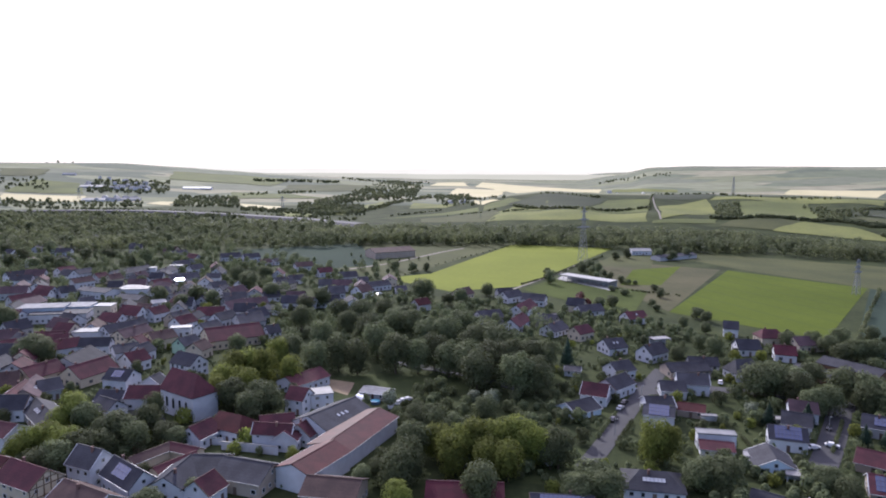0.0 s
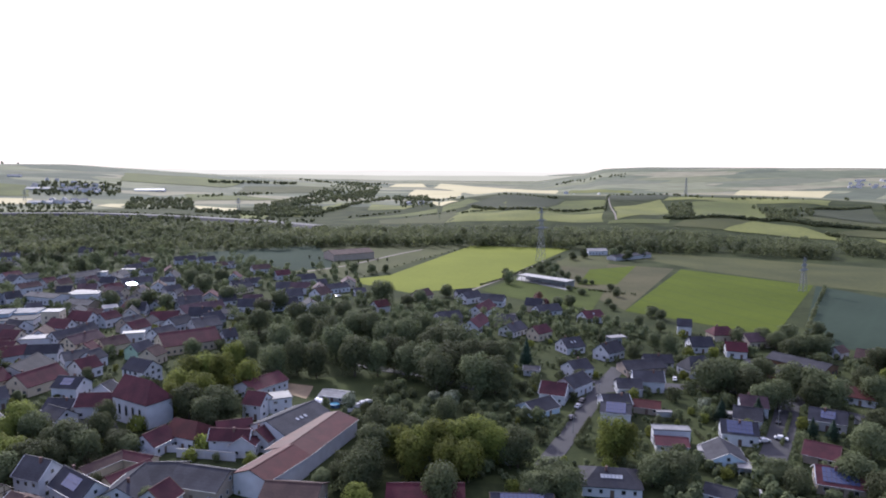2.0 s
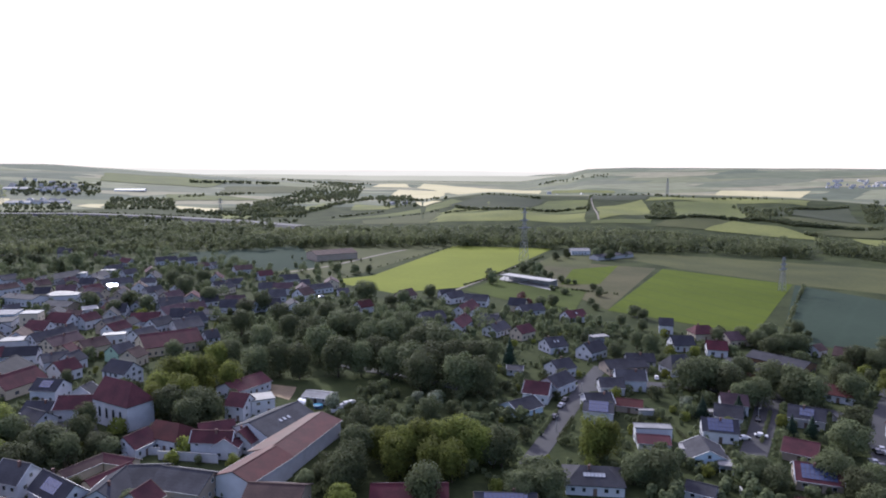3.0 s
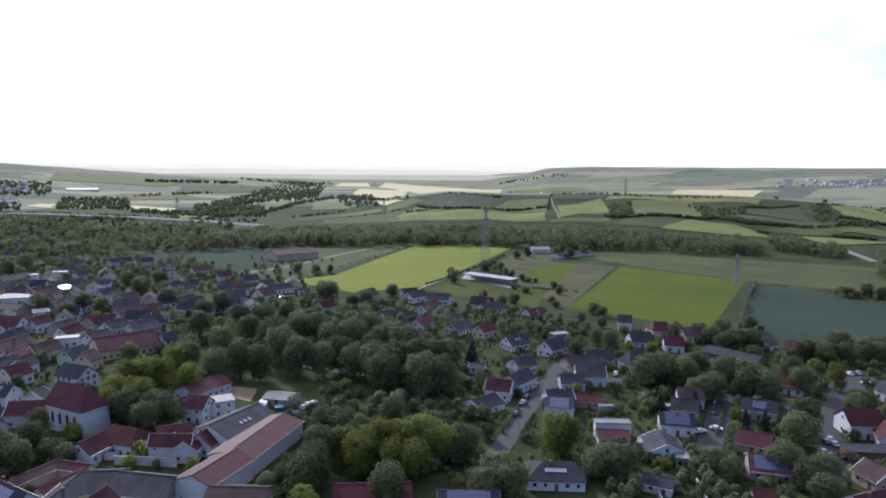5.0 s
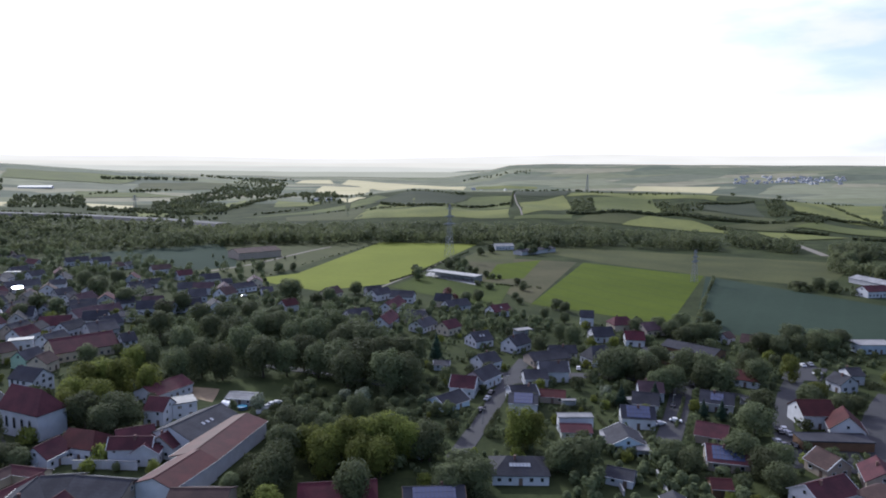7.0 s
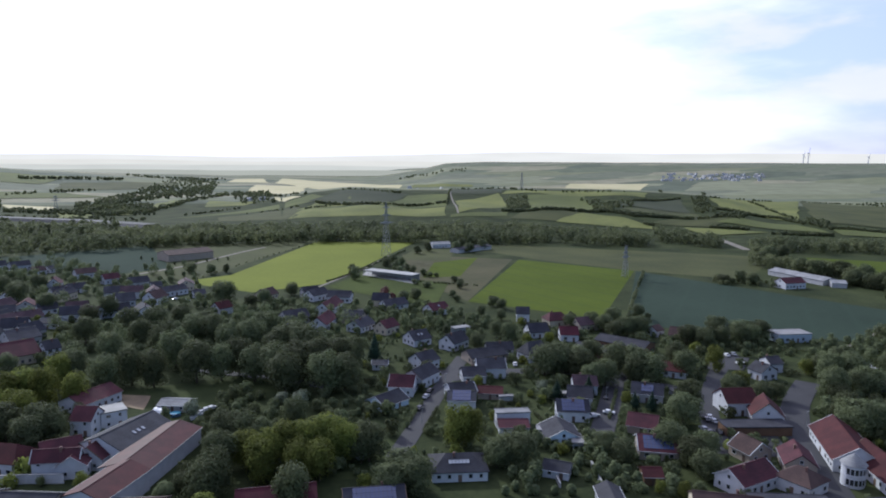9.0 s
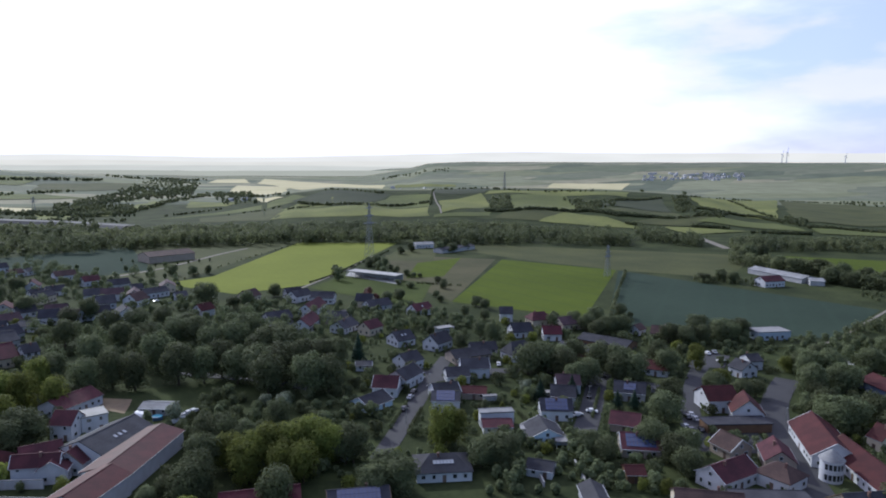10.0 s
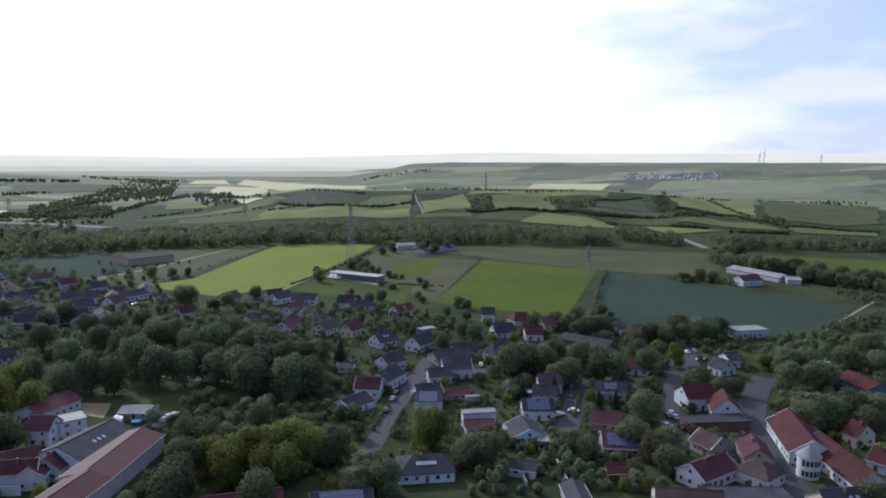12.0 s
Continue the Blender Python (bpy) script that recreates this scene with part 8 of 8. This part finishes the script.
wind_turbine(2786, 2954, 44, 30, "distant white wind turbine on the plateau ridge")
wind_turbine(2951, 2716, 32, 30, "distant white wind turbine on the plateau ridge")
# made-up glasshouse, turned and tilted to mirror the sun towards the camera
glint_glass_house(-191.4, 499.3, -137.6, 6.0, 3.5, 10.9, "glass-roofed lean-to added between town houses for a sun glint")
car(113.8, 275.9, 70, "white", "white parked car on asphalt")
car(124.0, 211.7, -30, "white", "white parked car on asphalt")
car(131.3, 226.8, 60, "black", "black parked car on asphalt")
car(215.3, 264.6, 75, "white", "white parked car on asphalt")
car(213.0, 252.3, -15, "white", "white parked car on asphalt")
car(219.7, 265.3, 70, "silver", "silver parked car on asphalt")
car(156.3, 198.5, 60, "white", "white parked car on asphalt")
car(155.2, 194.8, 80, "silver", "silver parked car on asphalt")
car(153.7, 197.0, 75, "black", "black parked car on asphalt")
car(147.5, 186.2, -15, "black", "black parked car on asphalt")
car(150.6, 185.7, 70, "black", "black parked car on asphalt")
car(144.7, 181.9, 60, "white", "white parked car on asphalt")
car(147.2, 189.5, 80, "silver", "silver parked car on asphalt")
car(141.5, 179.5, 75, "black", "black parked car on asphalt")
car(-18.9, 243.5, 40, "white", "white parked car on asphalt")
car(-17.5, 246.6, 40, "white", "white parked car on asphalt")
car(-16.0, 249.0, 40, "silver", "silver parked car on asphalt")
car(-14.5, 251.5, 40, "white", "white parked car on asphalt")
car(-12.8, 252.8, 40, "white", "white parked car on asphalt")
car(-43.0, 467.3, 40, "white", "white parked car on asphalt")
car(-35.4, 459.3, 40, "white", "white parked car on asphalt")
car(-54.9, 484.2, 40, "silver", "silver parked car on asphalt")
car(-48.1, 480.0, 40, "white", "white parked car on asphalt")
car(68.2, 251.2, 55, "black", "black parked car on asphalt")
car(65.1, 245.0, 55, "silver", "silver parked car on asphalt")
car(75.3, 265.8, 55, "white", "white parked car on asphalt")
car(59.7, 233.6, 55, "black", "black parked car on asphalt")
car(-12.6, 315.6, 10, "white", "white parked car on asphalt")
car(-9.9, 314.7, 10, "silver", "silver parked car on asphalt")
car(-15.3, 316.5, 10, "white", "white parked car on asphalt")
car(117.2, 210.1, 10, "white", "white parked car on asphalt")
car(170.4, 283.9, 10, "black", "black parked car on asphalt")
pool(-24.9, 250.0, 1.9, "round blue garden pool beside a hall")
dome_tent(-30.0, 254.2, -40, 5, 2.1, "white dome-shaped storage tent")
hedge((62.1, 239.4), (52.3, 220.9), 1.6, 1.1)
hedge((65.9, 232.3), (55.3, 211.7), 1.6, 1.1)
hedge((79.7, 257.9), (75.5, 250.8), 1.6, 1.1)
hedge((103.0, 258.9), (117.7, 260.5), 1.6, 1.1)
hedge((103.2, 236.2), (109.7, 233.1), 1.6, 1.1)
hedge((91.1, 230.6), (99.8, 228.2), 1.6, 1.1)
hedge((98.0, 219.3), (97.6, 208.0), 1.6, 1.1)
hedge((35.1, 257.0), (39.3, 241.8), 1.6, 1.1)
hedge((39.4, 229.8), (50.9, 233.7), 1.6, 1.1)
hedge((80.6, 402.8), (99.5, 391.4), 1.6, 1.1)
hedge((100.2, 381.5), (115.3, 368.5), 1.6, 1.1)
hedge((111.8, 253.1), (125.4, 244.0), 1.6, 1.1)
hedge((139.6, 233.3), (121.4, 206.8), 1.6, 1.1)
hedge((122.8, 197.9), (113.1, 183.5), 1.6, 1.1)
hedge((141.6, 197.2), (149.2, 194.7), 1.6, 1.1)
hedge((106.2, 185.8), (114.2, 178.5), 1.6, 1.1)
hedge((119.7, 171.3), (129.2, 164.8), 1.6, 1.1)
hedge((242.1, 267.1), (259.9, 260.2), 1.6, 1.1)
hedge((220.6, 239.1), (227.1, 232.6), 1.6, 1.1)
hedge((112.2, 266.1), (127.0, 257.8), 1.6, 1.1)
hedge((-16.9, 243.8), (-4.5, 238.2), 1.6, 1.1)
hedge((-45.9, 245.0), (-40.3, 249.3), 1.6, 1.1)
hedge((197.1, 165.3), (188.7, 153.6), 1.6, 1.1)
hedge((115.6, 350.1), (130.6, 343.6), 1.6, 1.1)
hedge((123.5, 268.8), (134.9, 262.2), 1.6, 1.1)
garden_wall([(-68.5, 207.2), (-59.6, 205.6), (-50.0, 203.2)], 2.6, "white", "white rendered garden wall")
garden_wall([(-78.7, 205.3), (-77.0, 211.4), (-69.1, 210.7)], 2.2, "white", "white rendered garden wall")
garden_wall([(97.2, 174.6), (94.5, 164.5), (90.9, 154.3)], 1.6, "grey", "low grey concrete garden wall")
garden_wall([(86.1, 179.2), (83.1, 168.3), (82.2, 164.2)], 1.4, "grey", "low grey concrete garden wall")
garden_wall([(-96.4, 200.0), (-96.2, 209.4), (-99.0, 223.4)], 2.4, "cream", "cream rendered yard wall")
turret(162.6, 144.4, 3.05, 6.4, 9.4, "white round turret with a pale metal cone roof")
lamp_post(278.1, 222.0, 9.0, "wooden utility pole beside bushes", "utility_pole", "pole")
lamp_post(129.7, 224.0, 5.5, "slim grey street lamp beside the road")
lamp_post(140.3, 261.1, 5.5, "slim grey street lamp beside the road")
lamp_post(128.4, 260.7, 5.5, "slim grey street lamp beside the road")
lamp_post(75.8, 255.9, 5.5, "slim grey street lamp beside the road")
lamp_post(57.2, 221.0, 5.5, "slim grey street lamp beside the road")
lamp_post(183.7, 183.2, 5.5, "slim grey street lamp beside the road")
small_houses("far_village", "pale houses of a distant village on a slope", [
    ((1402.5, 2122.2), (1556.1, 2325.9), (1872.4, 2153.7), (1681.8, 1951.6), 90, 9),
], 31)
small_houses("far_village", "pale houses and farms of a village below the western hill", [
    ((-933.7, 1788.4), (-955.6, 1953.4), (-778.6, 1886.3), (-715.8, 1650.5), 22, 10),
    ((-758.8, 1508.0), (-666.8, 1536.2), (-680.8, 1583.9), (-772.5, 1574.3), 12, 10),
], 32)
small_houses("far_village", "low pale buildings in the distant plain", [
    ((340.1, 1458.0), (539.9, 2274.6), (651.6, 2128.4), (435.6, 1442.6), 8, 9),
    ((4.8, 1555.2), (18.0, 1624.6), (54.2, 1545.8), (51.6, 1471.2), 4, 8),
], 33)
house(-884.4, 1761.5, 8, 58, 24, 2.6, 6.2, "white", "metal", "white farm hall on the western slope", chimney=0, windows=0, name="hall", category="hall")
house(-647.7, 1838.9, 8, 72, 28, 2.6, 6.2, "white", "metal", "long white hall with a bright roof below a hill", chimney=0, windows=0, name="hall", category="hall")
house(-1060.5, 1982.2, 8, 34, 14, 2.6, 6.2, "white", "metal", "white farm building on the western slope", chimney=0, windows=0, name="hall", category="hall")
house(-827.0, 1760.7, 8, 26, 14, 2.6, 6.2, "white", "metal", "pale farm building below a hill", chimney=0, windows=0, name="hall", category="hall")
house(-761.8, 1519.1, 8, 48, 20, 2.6, 6.2, "white", "metal", "white farm hall beside trees", chimney=0, windows=0, name="hall", category="hall")
house(-694.9, 1543.3, 8, 44, 16, 2.6, 6.2, "white", "metal", "pale farm hall among trees", chimney=0, windows=0, name="hall", category="hall")
